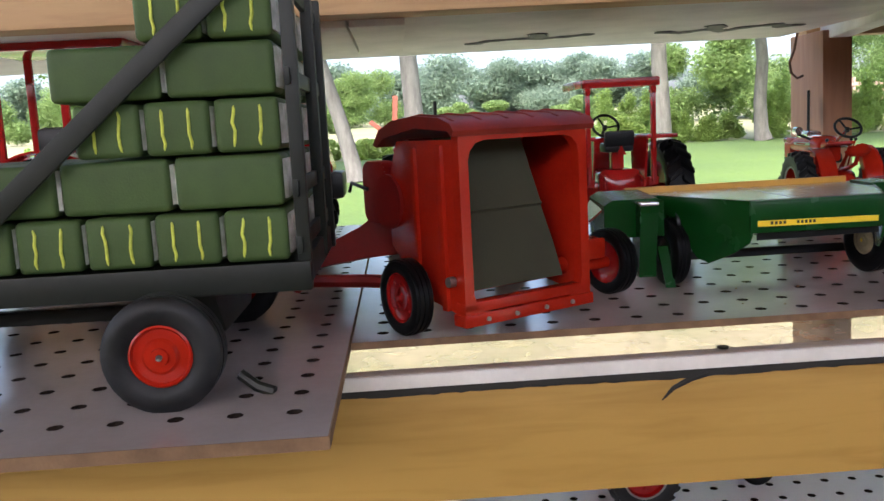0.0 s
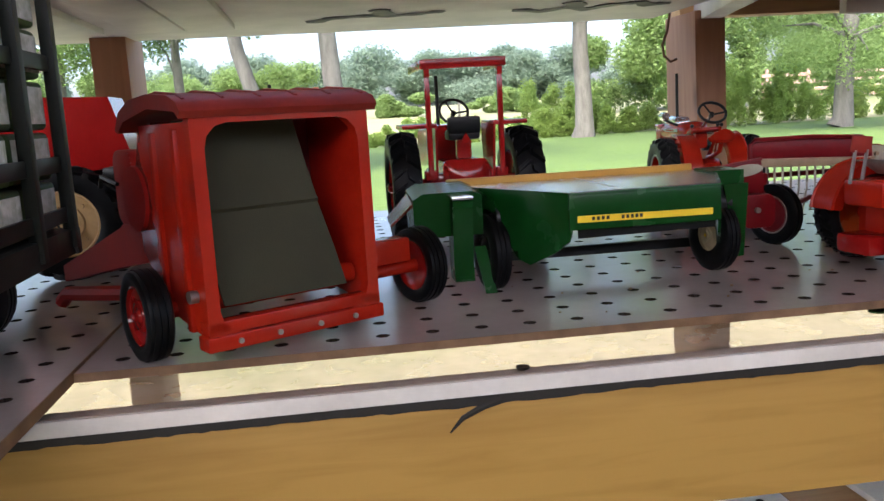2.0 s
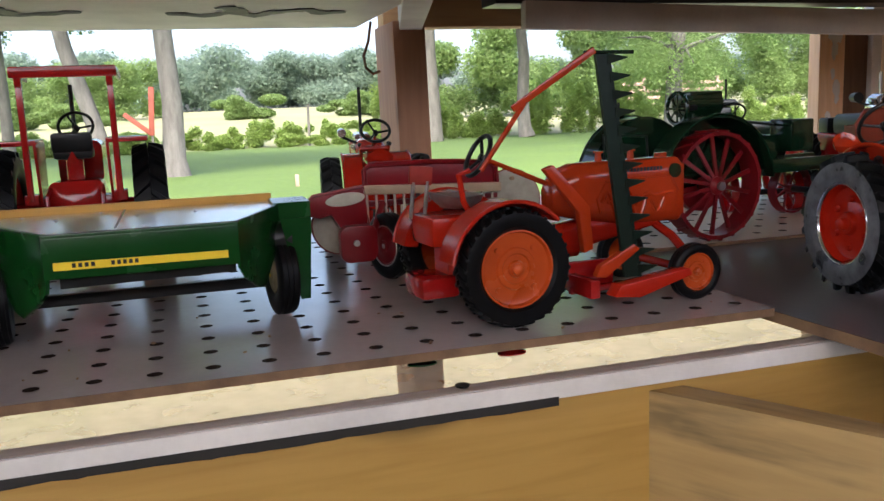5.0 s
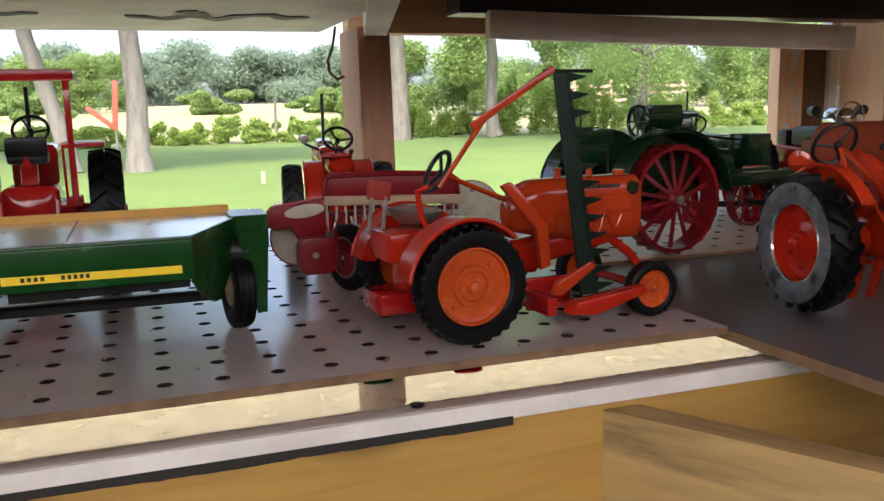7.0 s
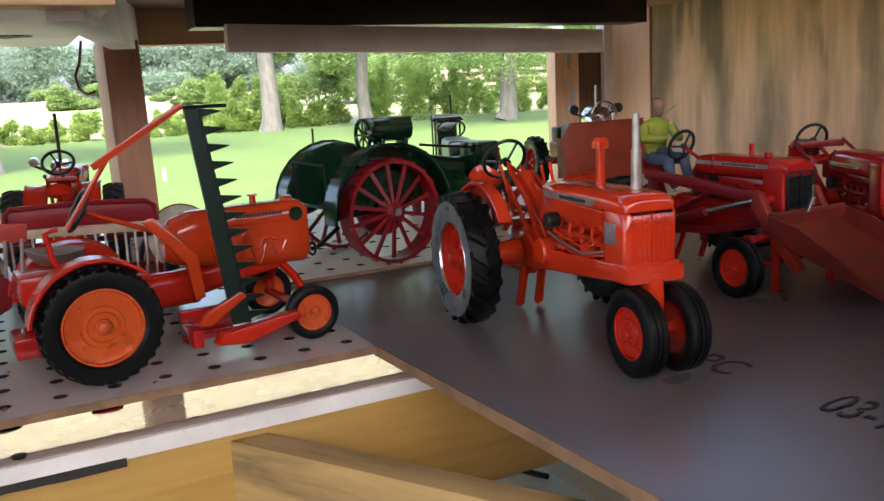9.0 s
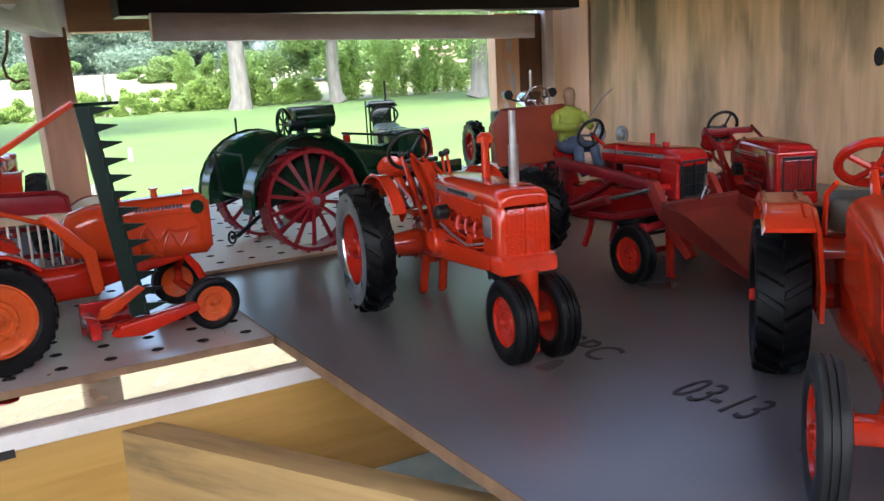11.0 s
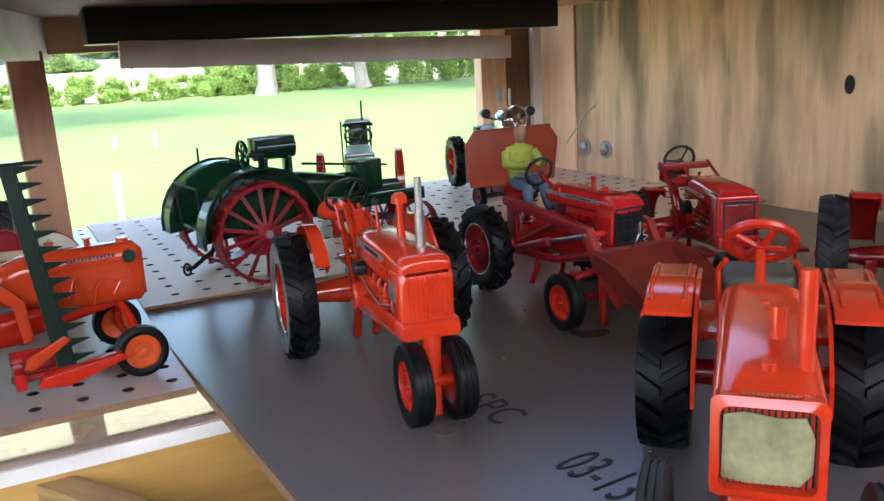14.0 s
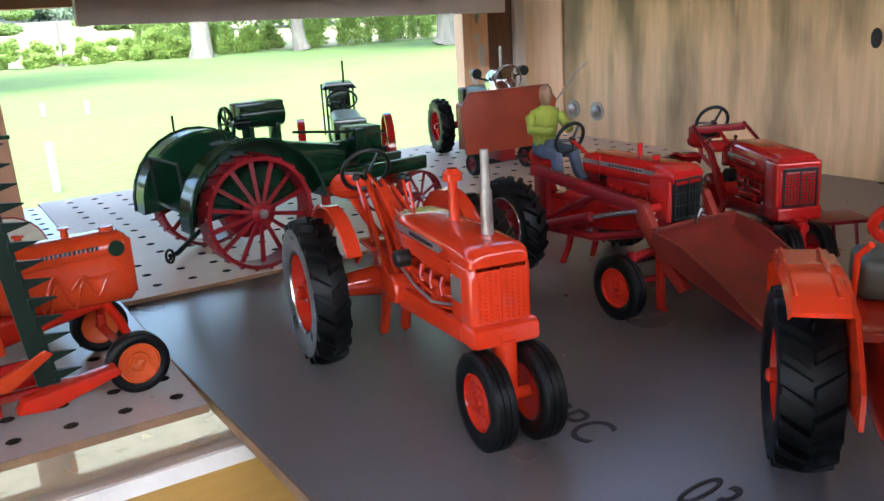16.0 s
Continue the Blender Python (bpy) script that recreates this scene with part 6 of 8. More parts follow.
    for x, y, r in ((-0.052, 0.062, 0.0235), (0.094, 0.064, 0.0230)):
        o = wheel(t, x, y, r, r, 0.012, r * 0.44, TAN if x > 0 else IRON, RUBBER, ribs=3, side=-1, style="flat", hub_mat=YELLOW if x > 0 else IRON)
        o.rotation_euler = (0, 0, radians(-82))
        part("wheel_arm", rod((x, y, r), (x, 0.096, 0.050), 0.003, None, 8), GREEN, t)
    part("tow_arm", box((0.02, 0.102, 0.048), (0.15, 0.004, 0.006), 0.001), GREEN, t)
    return t


green_mower(at(0.0, 0.0275, 0.0))


# ---- red tractors seen from behind, on the pegboard ----
def rear_tractor(m, label, paint, canopy=True, R=0.0480, tread=0.106, lamp=True, group=""):
    t = thing("toy_tractor", m, label, "toy tractor", group)
    hw, base, rf = tread / 2, 0.150, 0.022
    for s in (-1, 1):
        wheel(t, 0, s * hw, R, R, 0.025, R * 0.56, paint, RUBBER, lugs=18, side=s, style="deep")
        wheel(t, base, s * 0.042, rf, rf, 0.012, rf * 0.6, paint, RUBBER, ribs=3, side=s)
        part("fender", box((-0.002, s * (hw - 0.014), R * 2.08), (0.052, 0.030, 0.0040), 0.001), paint, t)
        part("fender_web", plate([(-0.028, R * 2.07), (0.026, R * 2.07), (0.020, R * 1.1), (-0.018, R * 1.1)], 0.002, "y", s * (hw - 0.028)), paint, t)
    ax = rod((0, -hw, R), (0, hw, R), 0.006, None, 14)
    box((0, 0, R), (0.030, 0.062, 0.020), 0.004, bm=ax)
    part("rear_axle", ax, paint, t)
    part("gearbox", hull_x([(-0.026, 0, R + 0.002, 0.024, 0.022, 0.005), (-0.020, 0, R + 0.004, 0.040, 0.036, 0.006), (0.020, 0, R + 0.004, 0.038, 0.036, 0.006), (0.032, 0, R, 0.026, 0.028, 0.005), (base, 0, R - 0.006, 0.026, 0.026, 0.005)]), paint, t)
    part("hood", hull_x([(0.040, 0, R + 0.034, 0.034, 0.034, 0.006), (0.060, 0, R + 0.034, 0.036, 0.036, 0.006), (base + 0.008, 0, R + 0.028, 0.036, 0.040, 0.006), (base + 0.014, 0, R + 0.026, 0.032, 0.036, 0.006)]), paint, t)
    grille(t, base + 0.0145, R + 0.026, 0.030, 0.032, IRON, 8, 8)
    fa = rod((base, -0.042, rf), (base, 0.042, rf), 0.004, None, 10)
    box((base, 0, rf + 0.008), (0.012, 0.03, 0.012), 0.002, bm=fa)
    part("front_axle", fa, paint, t)
    steering(t, (0.028, 0, 0.111), 0.0130, -55, IRON, column=(0.052, 0, 0.092), r=0.0013)
    st = box((-0.010, 0, 0.091), (0.022, 0.028, 0.009), 0.003)
    box((-0.020, 0, 0.099), (0.006, 0.029, 0.015), 0.003, (ry(-8)), bm=st)
    part("seat", st, IRON, t, "black padded seat")
    part("seat_post", box((-0.008, 0, 0.082), (0.014, 0.012, 0.024), 0.002), paint, t)
    if lamp:
        part("warning_sign", plate([(-0.005, 0.084), (0.005, 0.084), (0.0, 0.093)], 0.0012, "x", -0.0265), RED, t, "small red triangle sign")
    for s in (-1, 1):
        part("lower_link", pipe([(-0.020, s * 0.016, R - 0.012), (-0.040, s * 0.018, R - 0.020), (-0.058, s * 0.018, R - 0.022)], 0.002, 8), paint, t)
        part("lift_link", pipe([(-0.018, s * 0.018, R + 0.018), (-0.036, s * 0.019, R + 0.012), (-0.044, s * 0.018, R - 0.020)], 0.0016, 8), paint, t)
    part("hitch", box((-0.034, 0, R - 0.026), (0.030, 0.010, 0.004), 0.001), paint, t)
    part("exhaust_pipe", rod((0.086, 0.006, R + 0.05), (0.086, 0.006, R + 0.098), 0.0018, None, 10), IRON, t)
    if canopy:
        for s in (-1, 1):
            part("canopy_post", box((-0.026, s * 0.031, 0.105), (0.006, 0.0045, 0.096), 0.001), paint, t)
            part("canopy_post", plate([(-0.030, 0.140), (-0.022, 0.140), (-0.022, 0.150), (-0.012, 0.152), (-0.030, 0.152)], 0.0045, "y", s * 0.031), paint, t)
            part("canopy_foot", box((-0.020, s * 0.031, 0.058), (0.012, 0.010, 0.008), 0.001), paint, t)
        cn = box((0.012, 0, 0.1530), (0.086, 0.072, 0.0035), 0.0012)
        box((-0.029, 0, 0.1505), (0.004, 0.073, 0.008), 0.001, bm=cn)
        for s in (-1, 1):
            box((0.012, s * 0.0355, 0.1505), (0.086, 0.002, 0.007), 0.0006, bm=cn)
        part("canopy", cn, paint, t, "flat red sun canopy")
    return t


rear_tractor(at(-0.031, 0.322, 91.0), "red tractor with a flat canopy seen against the lawn", RED, True, group="red tractors on the pegboard")
rear_tractor(at(-0.190, 0.330, 91.0), "red open tractor with large black tyres on pegboard", VERMIL, False, group="red tractors on the pegboard")


# ---- the large tractor with a cab behind the wagon ----
OCHRERIM = surface("tan_yellow_rim", (0.52, 0.34, 0.14), (0.40, 0.25, 0.09), 0.45, scale=40)


def cab_tractor(m):
    t = thing("toy_tractor", m, "large bright red tractor with a windowed cab", "toy tractor")
    R, base, rf, hw = 0.056, 0.190, 0.044, 0.062
    for s in (-1, 1):
        wheel(t, 0, s * hw, R, R, 0.028, R * 0.55, OCHRERIM, RUBBER, lugs=18, side=s, style="deep")
        wheel(t, base, s * (hw - 0.008), rf, rf, 0.018, rf * 0.56, OCHRERIM, RUBBER, lugs=16, side=s, style="dish")
        part("fender", arch(s * (hw - 0.014), s * (hw + 0.014), R * 1.06, 30, 160, 0.002, 12, centre=(0, R)), RED, t)
    part("rear_axle", rod((0, -hw, R), (0, hw, R), 0.008, None, 14), RED, t)
    part("front_axle", rod((base, -hw, rf), (base, hw, rf), 0.006, None, 12), IRON, t)
    part("chassis", hull_x([(-0.03, 0, 0.058, 0.05, 0.04, 0.006), (0.06, 0, 0.056, 0.04, 0.04, 0.006), (base + 0.02, 0, 0.052, 0.034, 0.03, 0.005)]), IRON, t)
    part("hood", loft([[(x, y, z) for y, z in ((-0.026, 0.070), (0.026, 0.070), (0.026, zt), (-0.026, zt))] for x, zt in ((0.070, 0.142), (0.150, 0.140))] + [[(0.222, y, z) for y, z in ((-0.024, 0.084), (0.024, 0.084), (0.024, 0.137), (-0.024, 0.137))], [(0.236, y, z) for y, z in ((-0.024, 0.084), (0.024, 0.084), (0.023, 0.088), (-0.023, 0.088))]]), RED, t)
    part("front_weight", box((0.228, 0, 0.0715), (0.034, 0.052, 0.024), 0.004), IRON, t)
    cab = part("cab", box((0.006, 0, 0.096), (0.11, 0.078, 0.030), 0.004), RED, t)
    for x in (-0.046, 0.012, 0.060):
        for s in (-1, 1):
            part("cab_post", box((x, s * 0.037, 0.155), (0.007, 0.005, 0.100), 0.001), RED, cab)
    part("cab_roof", box((0.006, 0, 0.208), (0.125, 0.090, 0.014), 0.004), RED, cab)
    part("mirror", box((0.066, -0.050, 0.140), (0.003, 0.010, 0.022), 0.001), IRON, cab)
    part("seat", box((-0.010, 0, 0.122), (0.030, 0.032, 0.030), 0.006), IRON, cab)
    return t


cab_tractor(at(-0.535, 0.300, 0.0))


# ---- hay wagon stacked with green bales ----
def hay_wagon(m):
    t = thing("toy_hay_wagon", m, "dark grey-green flat hay wagon with a slatted rear rack", "toy wagon")
    # x to the rear of the wagon (towards the rack), y across; deck top at z 0.062
    L, W = 0.330, 0.155
    part("deck", box((-L / 2, W / 2, 0.0575), (L, W, 0.006), 0.001), WAGON, t)
    for y in (0.003, W - 0.003):
        part("side_sill", box((-L / 2 + 0.003, y, 0.0535), (L + 0.006, 0.007, 0.014), 0.0012), WAGON, t)
    part("end_sill", box((0.001, W / 2, 0.0535), (0.006, W, 0.014), 0.0012), WAGON, t)
    rack = part("rack_post", box((0.003, 0.006, 0.125), (0.0065, 0.007, 0.150), 0.001), WAGON, t)
    for y in (W * 0.62, W - 0.006):
        part("rack_post", box((0.003, y, 0.125), (0.0065, 0.007, 0.150), 0.001), WAGON, t)
    for z in (0.0680, 0.0945, 0.1460, 0.1900):
        part("rack_slat", box((0.0015, W / 2, z), (0.003, W, 0.0080), 0.0008), WAGON, t)
    part("brace", box((0, 0, 0), (0.205, 0.003, 0.010), 0.0008, (ry(-41.0))), WAGON, t, "diagonal rack brace").location = (-0.088, -0.0035, 0.130)
    R = 0.0265
    for x in (-0.059, -0.255):
        for s, y in ((-1, 0.012), (1, W - 0.012)):
            wheel(t, x, y - (0.033 if s < 0 else -0.012), R, R, 0.020, R * 0.52, VERMIL, DUSTY, ribs=3, side=s, style="flat", hub_mat=CHROME)
        part("axle", rod((x, -0.015, R), (x, W, R), 0.004, None, 10), WAGON, t)
        part("bolster", plate([(0.012, 0.051), (W - 0.012, 0.051), (W - 0.040, 0.020), (0.040, 0.020)], 0.030, "x", x, 0.002), WAGON, t)
    part("reach", box((-0.165, W / 2, R), (0.22, 0.008, 0.008), 0.001), WAGON, t)
    part("stop", pipe([(-0.030, -0.006, 0.010), (-0.022, -0.008, 0.004), (-0.014, -0.010, 0.0015)], 0.0028, 8), WAGON, t)
    return t


wagon_at = at(-0.2890, -0.100, 0.0)
hay_wagon(wagon_at)


def bale(m, long):
    """A small square bale: rounded block with twine; long: its length lies along the wagon."""
    t = thing("toy_bale", m, "moulded green plastic hay bale with yellow twine marks" if not long else "moulded green plastic hay bale lying lengthwise", "toy bale", "stacked bales")
    lx, ly = (0.0505, 0.030) if long else (0.0305, 0.050)
    part("block", box((0, 0, 0.0125), (lx - 0.001, ly - 0.001, 0.0245), 0.0032, seg=3), BALE, t)
    if not long:
        for u in (-0.006, 0.006):
            rnd = random.Random(int(1000 * m.translation.x) + int(u * 1e4))
            bm = pipe([(u + rnd.uniform(-0.0006, 0.0006), -ly / 2 + 0.0004 - (0.0002 if 0.003 < z < 0.022 else -0.0012), z) for z in (0.002, 0.006, 0.010, 0.014, 0.018, 0.0225)], 0.0008, 6)
            part("twine", bm, TWINE, t)
    for s in ((-1, 1) if long else (1,)):
        e = ly / 2 - 0.0040
        rib = [(s * (lx / 2 + (0.0008 if k % 2 else -0.0004)), -e + 2 * e * k / 14) for k in range(15)]
        bm = plate(rib + [(s * (lx / 2 - 0.0012), e), (s * (lx / 2 - 0.0012), -e)], 0.0185, "z", 0.0125)
        part("cut_end", bm, STRAWEND, t, "pale ribbed straw end")
    return t


for layer in range(5):
    z = 0.0608 + 0.0258 * layer
    short = layer % 2 == 0
    for row in range(3 if short else 5):
        for k in range((8, 6, 3, 2, 2)[layer]):
            x = -0.0185 - 0.0318 * k if short else -0.0290 - 0.0522 * k
            y = 0.0265 + 0.0515 * row if short else 0.0175 + 0.0306 * row
            bale(wagon_at @ Matrix.Translation((x, y, z)), not short)


# ---- loader tractor with a seated figure ----
def loader(m):
    t = thing("toy_tractor", m, "red diecast loader tractor with a front bucket", "toy tractor")
    R, base, rf, hw, hf = 0.0350, 0.1205, 0.0200, 0.0500, 0.0560
    for s in (-1, 1):
        wheel(t, 0, s * hw, R, R, 0.017, R * 0.58, CRIMSON, RUBBER, lugs=18, side=s, style="deep", lip_mat=CHROME)
        wheel(t, base, s * hf, rf, rf, 0.0100, rf * 0.60, VERMIL, RUBBER, ribs=2, side=s, style="dish")
    ax = rod((0, -hw, R), (0, hw, R), 0.0050, None, 12)
    box((0, 0, R + 0.002), (0.036, 0.030, 0.028), 0.006, bm=ax)
    part("rear_axle", ax, RED, t)
    part("gearbox", hull_x([(0.010, 0, 0.042, 0.024, 0.026, 0.006), (0.040, 0, 0.042, 0.020, 0.022, 0.006), (0.112, 0, 0.047, 0.020, 0.016, 0.005)]), RED, t)
    fa = rod((base, -hf, rf), (base, hf, rf), 0.0022, None, 10)
    box((base - 0.002, 0, 0.0400), (0.009, 0.022, 0.008), 0.0015, bm=fa)
    for s in (-1, 1):
        pipe([(base, s * 0.008, 0.0385), (base, s * (hf - 0.014), 0.0365), (base, s * (hf - 0.009), 0.0345), (base, s * (hf - 0.007), rf)], 0.0030, 8, fa)
        rod((base, s * (hf - 0.0085), 0.0400), (base, s * (hf - 0.0085), rf - 0.004), 0.0030, 0.0024, 10, fa)
    part("front_axle", fa, CRIMSON, t)
    part("tie_rod", rod((base - 0.008, -hf + 0.010, 0.0300), (base - 0.008, hf - 0.010, 0.0300), 0.0012, None, 8), IRON, t)
    engine(t, 0.050, 0.100, 0.026, 0.048, 0.071, RED, 9)
    hd = part("hood", hull_x([(0.0300, 0, 0.0775, 0.018, 0.010, 0.004), (0.0340, 0, 0.0785, 0.0250, 0.0145, 0.006), (0.0420, 0, 0.0790, 0.0262, 0.0155, 0.0065), (0.0960, 0, 0.0790, 0.0270, 0.0150, 0.006), (0.1160, 0, 0.0800, 0.0272, 0.0120, 0.005), (0.1200, 0, 0.0792, 0.0255, 0.0085, 0.004)]), RED, t)
    for s in (-1, 1):
        st = part("side_stripe", plate([(0.036, 0.0828), (0.104, 0.0822), (0.104, 0.0795), (0.036, 0.0800)], 0.0006, "y", s * 0.01345), STEEL, hd, "silver stripe with dark lettering")
        bars(st, "lettering", 0.062, 0.094, s * 0.0139, 0.0811, IRON, 0.0013, 10, gap=0.4)
        part("hood_seam", box((0.0525, s * 0.0128, 0.0800), (0.0012, 0.0022, 0.0120), 0.0003), RED, hd)
    part("radiator", box((0.1085, 0, 0.0655), (0.0195, 0.0270, 0.0300), 0.0028, seg=3), RED, t)
    grille(t, 0.1192, 0.0655, 0.0235, 0.0265, IRON, 9, 3, dark=IRON)
    part("filler_cap", rod((0.092, 0, 0.0858), (0.092, 0, 0.0895), 0.0022, 0.0029, 12), RED, hd)
    part("air_intake", rod((0.072, 0.005, 0.0855), (0.072, 0.005, 0.0945), 0.0017, None, 10), RED, hd)
    steering(t, (0.0045, 0, 0.0915), 0.0120, -68, IRON, column=(0.034, 0, 0.0775), col_mat=RED, r=0.0014)
    seat(t, -0.0260, 0.0680, 0.0250, RED)
    part("seat_post", rod((-0.026, 0, 0.0665), (-0.016, 0, 0.0480), 0.0040, None, 10), RED, t)
    for s in (-1, 1):
        y = s * 0.0262
        part("upright", plate([(-0.0060, 0.0300), (-0.0060, 0.0700), (-0.0020, 0.0745), (0.0080, 0.0735), (0.0080, 0.0300)], 0.0045, "y", s * 0.0230, 0.0008), CRIMSON, t)
        part("cross_brace", rod((0.006, s * 0.0230, 0.0360), (0.054, s * 0.0150, 0.0600), 0.0022, None, 8), CRIMSON, t)
        part("loader_arm", loft([[(x, y + u, z + v) for u, v in rounded(0.0058, hh, 0.0010, 2)] for x, z, hh in ((-0.0050, 0.0705, 0.0075), (0.0500, 0.0668, 0.0082), (0.0980, 0.0628, 0.0085), (0.1080, 0.0605, 0.0085))]), CRIMSON, t)
        part("arm_knee", plate([(0.1020, 0.0670), (0.1110, 0.0655), (0.1270, 0.0400), (0.1480, 0.0190), (0.1420, 0.0150), (0.1190, 0.0360), (0.1045, 0.0560)], 0.0058, "y", y, 0.0010), DUSTRED, t)
        part("lift_cylinder", rod((0.012, s * 0.0285, 0.0330), (0.062, s * 0.0285, 0.0480), 0.0034, None, 14), CRIMSON, t)
        part("piston_rod", rod((0.060, s * 0.0285, 0.0474), (0.107, s * 0.0285, 0.0600), 0.0018, None, 10), CHROME, t)
        part("side_frame", pipe([(0.004, s * 0.0240, 0.0300), (0.060, s * 0.0235, 0.0330), (0.104, s * 0.0140, 0.0430)], 0.0030, 8), CRIMSON, t)
        sp = [(0.1105 + 0.0004 * k, s * 0.0205 + 0.0022 * math.cos(k * 1.3), 0.0580 - 0.0009 * k) for k in range(30)]
        part("spring", pipe(sp, 0.0006, 5), STEEL, t)
        part("stand_post", plate([(0.1215, 0.0420), (0.1262, 0.0400), (0.1268, 0.0020), (0.1300, 0.0), (0.1225, 0.0)], 0.0042, "y", y, 0.0006), VERMIL, t)
        part("stand_leg", pipe([(0.020, s * 0.010, 0.032), (0.017, s * 0.013, 0.014), (0.012, s * 0.014, 0.0024)], 0.0024, 8), RED, t)
    part("cross_tube", rod((0.1085, -0.026, 0.0600), (0.1085, 0.026, 0.0600), 0.0030, None, 12), RED, t)
    part("latch_lever", pipe([(0.1300, -0.004, 0.0520), (0.1330, -0.002, 0.0620), (0.1290, 0.002, 0.0690)], 0.0012, 6), CHROME, t)
    # scoop: a flat floor that runs up to a short curled back, with side cheeks and a bracing rail
    bowl = [(0.1270, 0.0520), (0.1255, 0.0440), (0.1310, 0.0385), (0.1500, 0.0310), (0.2130, 0.0110), (0.2135, 0.0126), (0.1510, 0.0328), (0.1322, 0.0402), (0.1275, 0.0446), (0.1290, 0.0520)]
    bk = part("bucket", plate(bowl, 0.0700, "y", 0.0), BUCKET, t, "scuffed red bucket")
    part("cutting_edge", box((0.2100, 0, 0.0130), (0.0080, 0.0702, 0.0014), 0.0004, ry(17.6)), BUCKET, bk)
    for s in (-1, 1):
        part("bucket_side", plate([(0.1270, 0.0520), (0.1255, 0.0440), (0.1310, 0.0385), (0.1500, 0.0310), (0.2125, 0.0114), (0.2122, 0.0140), (0.1780, 0.0330), (0.1500, 0.0470)], 0.0020, "y", s * 0.0347), BUCKET, bk)
    for x, z in ((0.1268, 0.0525),):
        part("bucket_rail", rod((x, -0.0345, z), (x, 0.0345, z), 0.0016, None, 10), BUCKET, bk)
    return t


loader_at = at(0.6425, 0.0613, -91.6, GREY)
loader(loader_at)


def figure(m):
    """A seated plastic figurine, kept as one plain shape."""
    bm = hull_x([(-0.007, 0, 0.012, 0.016, 0.014, 0.005), (0.008, 0, 0.012, 0.018, 0.014, 0.005)])
    loft([[(-0.001 + dx + q * 0.45 * math.cos(a), q * math.sin(a), z) for a in (2 * math.pi * k / 14 for k in range(14))] for q, z, dx in ((0.0095, 0.014, 0), (0.0105, 0.020, -0.001), (0.0125, 0.030, -0.001), (0.0140, 0.036, -0.001), (0.0125, 0.040, -0.0005), (0.005, 0.0425, 0), (0.0035, 0.044, 0))], bm)
    loft([[(0.0005 + q * math.cos(a), q * 0.85 * math.sin(a), z) for a in (2 * math.pi * k / 12 for k in range(12))] for q, z in ((0.003, 0.0435), (0.0048, 0.046), (0.0056, 0.050), (0.0056, 0.0535), (0.0044, 0.057), (0.0015, 0.0585))], bm)
    for s in (-1, 1):
        pipe([(-0.001, s * 0.0130, 0.036), (0.004, s * 0.0165, 0.027), (0.015, s * 0.010, 0.0265), (0.018, s * 0.006, 0.028)], [0.0042, 0.0038, 0.0032, 0.0026], 10, bm)
        pipe([(0.004, s * 0.005, 0.010), (0.022, s * 0.008, 0.010), (0.026, s * 0.009, -0.004), (0.032, s * 0.009, -0.010)], [0.006, 0.005, 0.004, 0.0035], 10, bm)
    ob = new("figurine", finish(bm, "figurine", LIME, 60))
    me = ob.data
    me.materials.append(BLUECLOTH)
    me.materials.append(SKIN)
    for p in me.polygons:
        if p.center.z > 0.0435:
            p.material_index = 2
        elif p.center.z < 0.0165 and not (p.center.x > 0.012 and p.center.z > 0.02):
            p.material_index = 1
    ob.matrix_basis = m
    return tagged(ob, "small plastic seated figurine in a lime shirt", "figurine")


BLUECLOTH = surface("blue_trousers", (0.055, 0.075, 0.12), (0.025, 0.035, 0.06), 0.75, scale=90)
SKIN = surface("beige_plastic", (0.22, 0.12, 0.065), (0.15, 0.08, 0.045), 0.6, scale=90)
figure(loader_at @ Matrix.Translation((-0.0235, 0.0, 0.0700)))

# ---- further red and orange tractors on the grey board ----
ca = rowcrop(at(0.786, 0.040, -115.5, GREY) @ Matrix.Diagonal((0.88, 0.88, 0.87, 1)), "glossy red row-crop tractor with a mounted cultivator", RED, RED, STEEL, R=0.0365, stack=False, boxy=True)
for s in (-1, 1):
    part("cultivator_beam", pipe([(0.050, s * 0.016, 0.040), (0.075, s * 0.040, 0.034), (0.125, s * 0.052, 0.034)], 0.0022, 8), CRIMSON, ca)
    part("cultivator_beam", box((0.118, s * 0.040, 0.036), (0.034, 0.046, 0.003), 0.0006), CRIMSON, ca)
    for k in range(3):
        part("shank", pipe([(0.106 + 0.012 * k, s * (0.028 + 0.012 * k), 0.036), (0.110 + 0.012 * k, s * (0.028 + 0.012 * k), 0.018), (0.118 + 0.012 * k, s * (0.028 + 0.012 * k), 0.007)], 0.0014, 6), CRIMSON, ca)
    part("lift_rod", pipe([(-0.010, s * 0.024, 0.098), (0.030, s * 0.026, 0.080), (0.070, s * 0.030, 0.044)], 0.0016, 6), CRIMSON, ca)
part("tool_box", box((-0.040, 0.0, 0.086), (0.006, 0.030, 0.012), 0.001), RED, ca)
part("gang_frame", box((-0.012, 0, 0.094), (0.008, 0.050, 0.006), 0.001), CRIMSON, ca)

rowcrop(at(0.784, -0.176, -141.0, GREY), "red row-crop tractor with a woven grille near the wall", RED, RED, STEEL, stack=False)


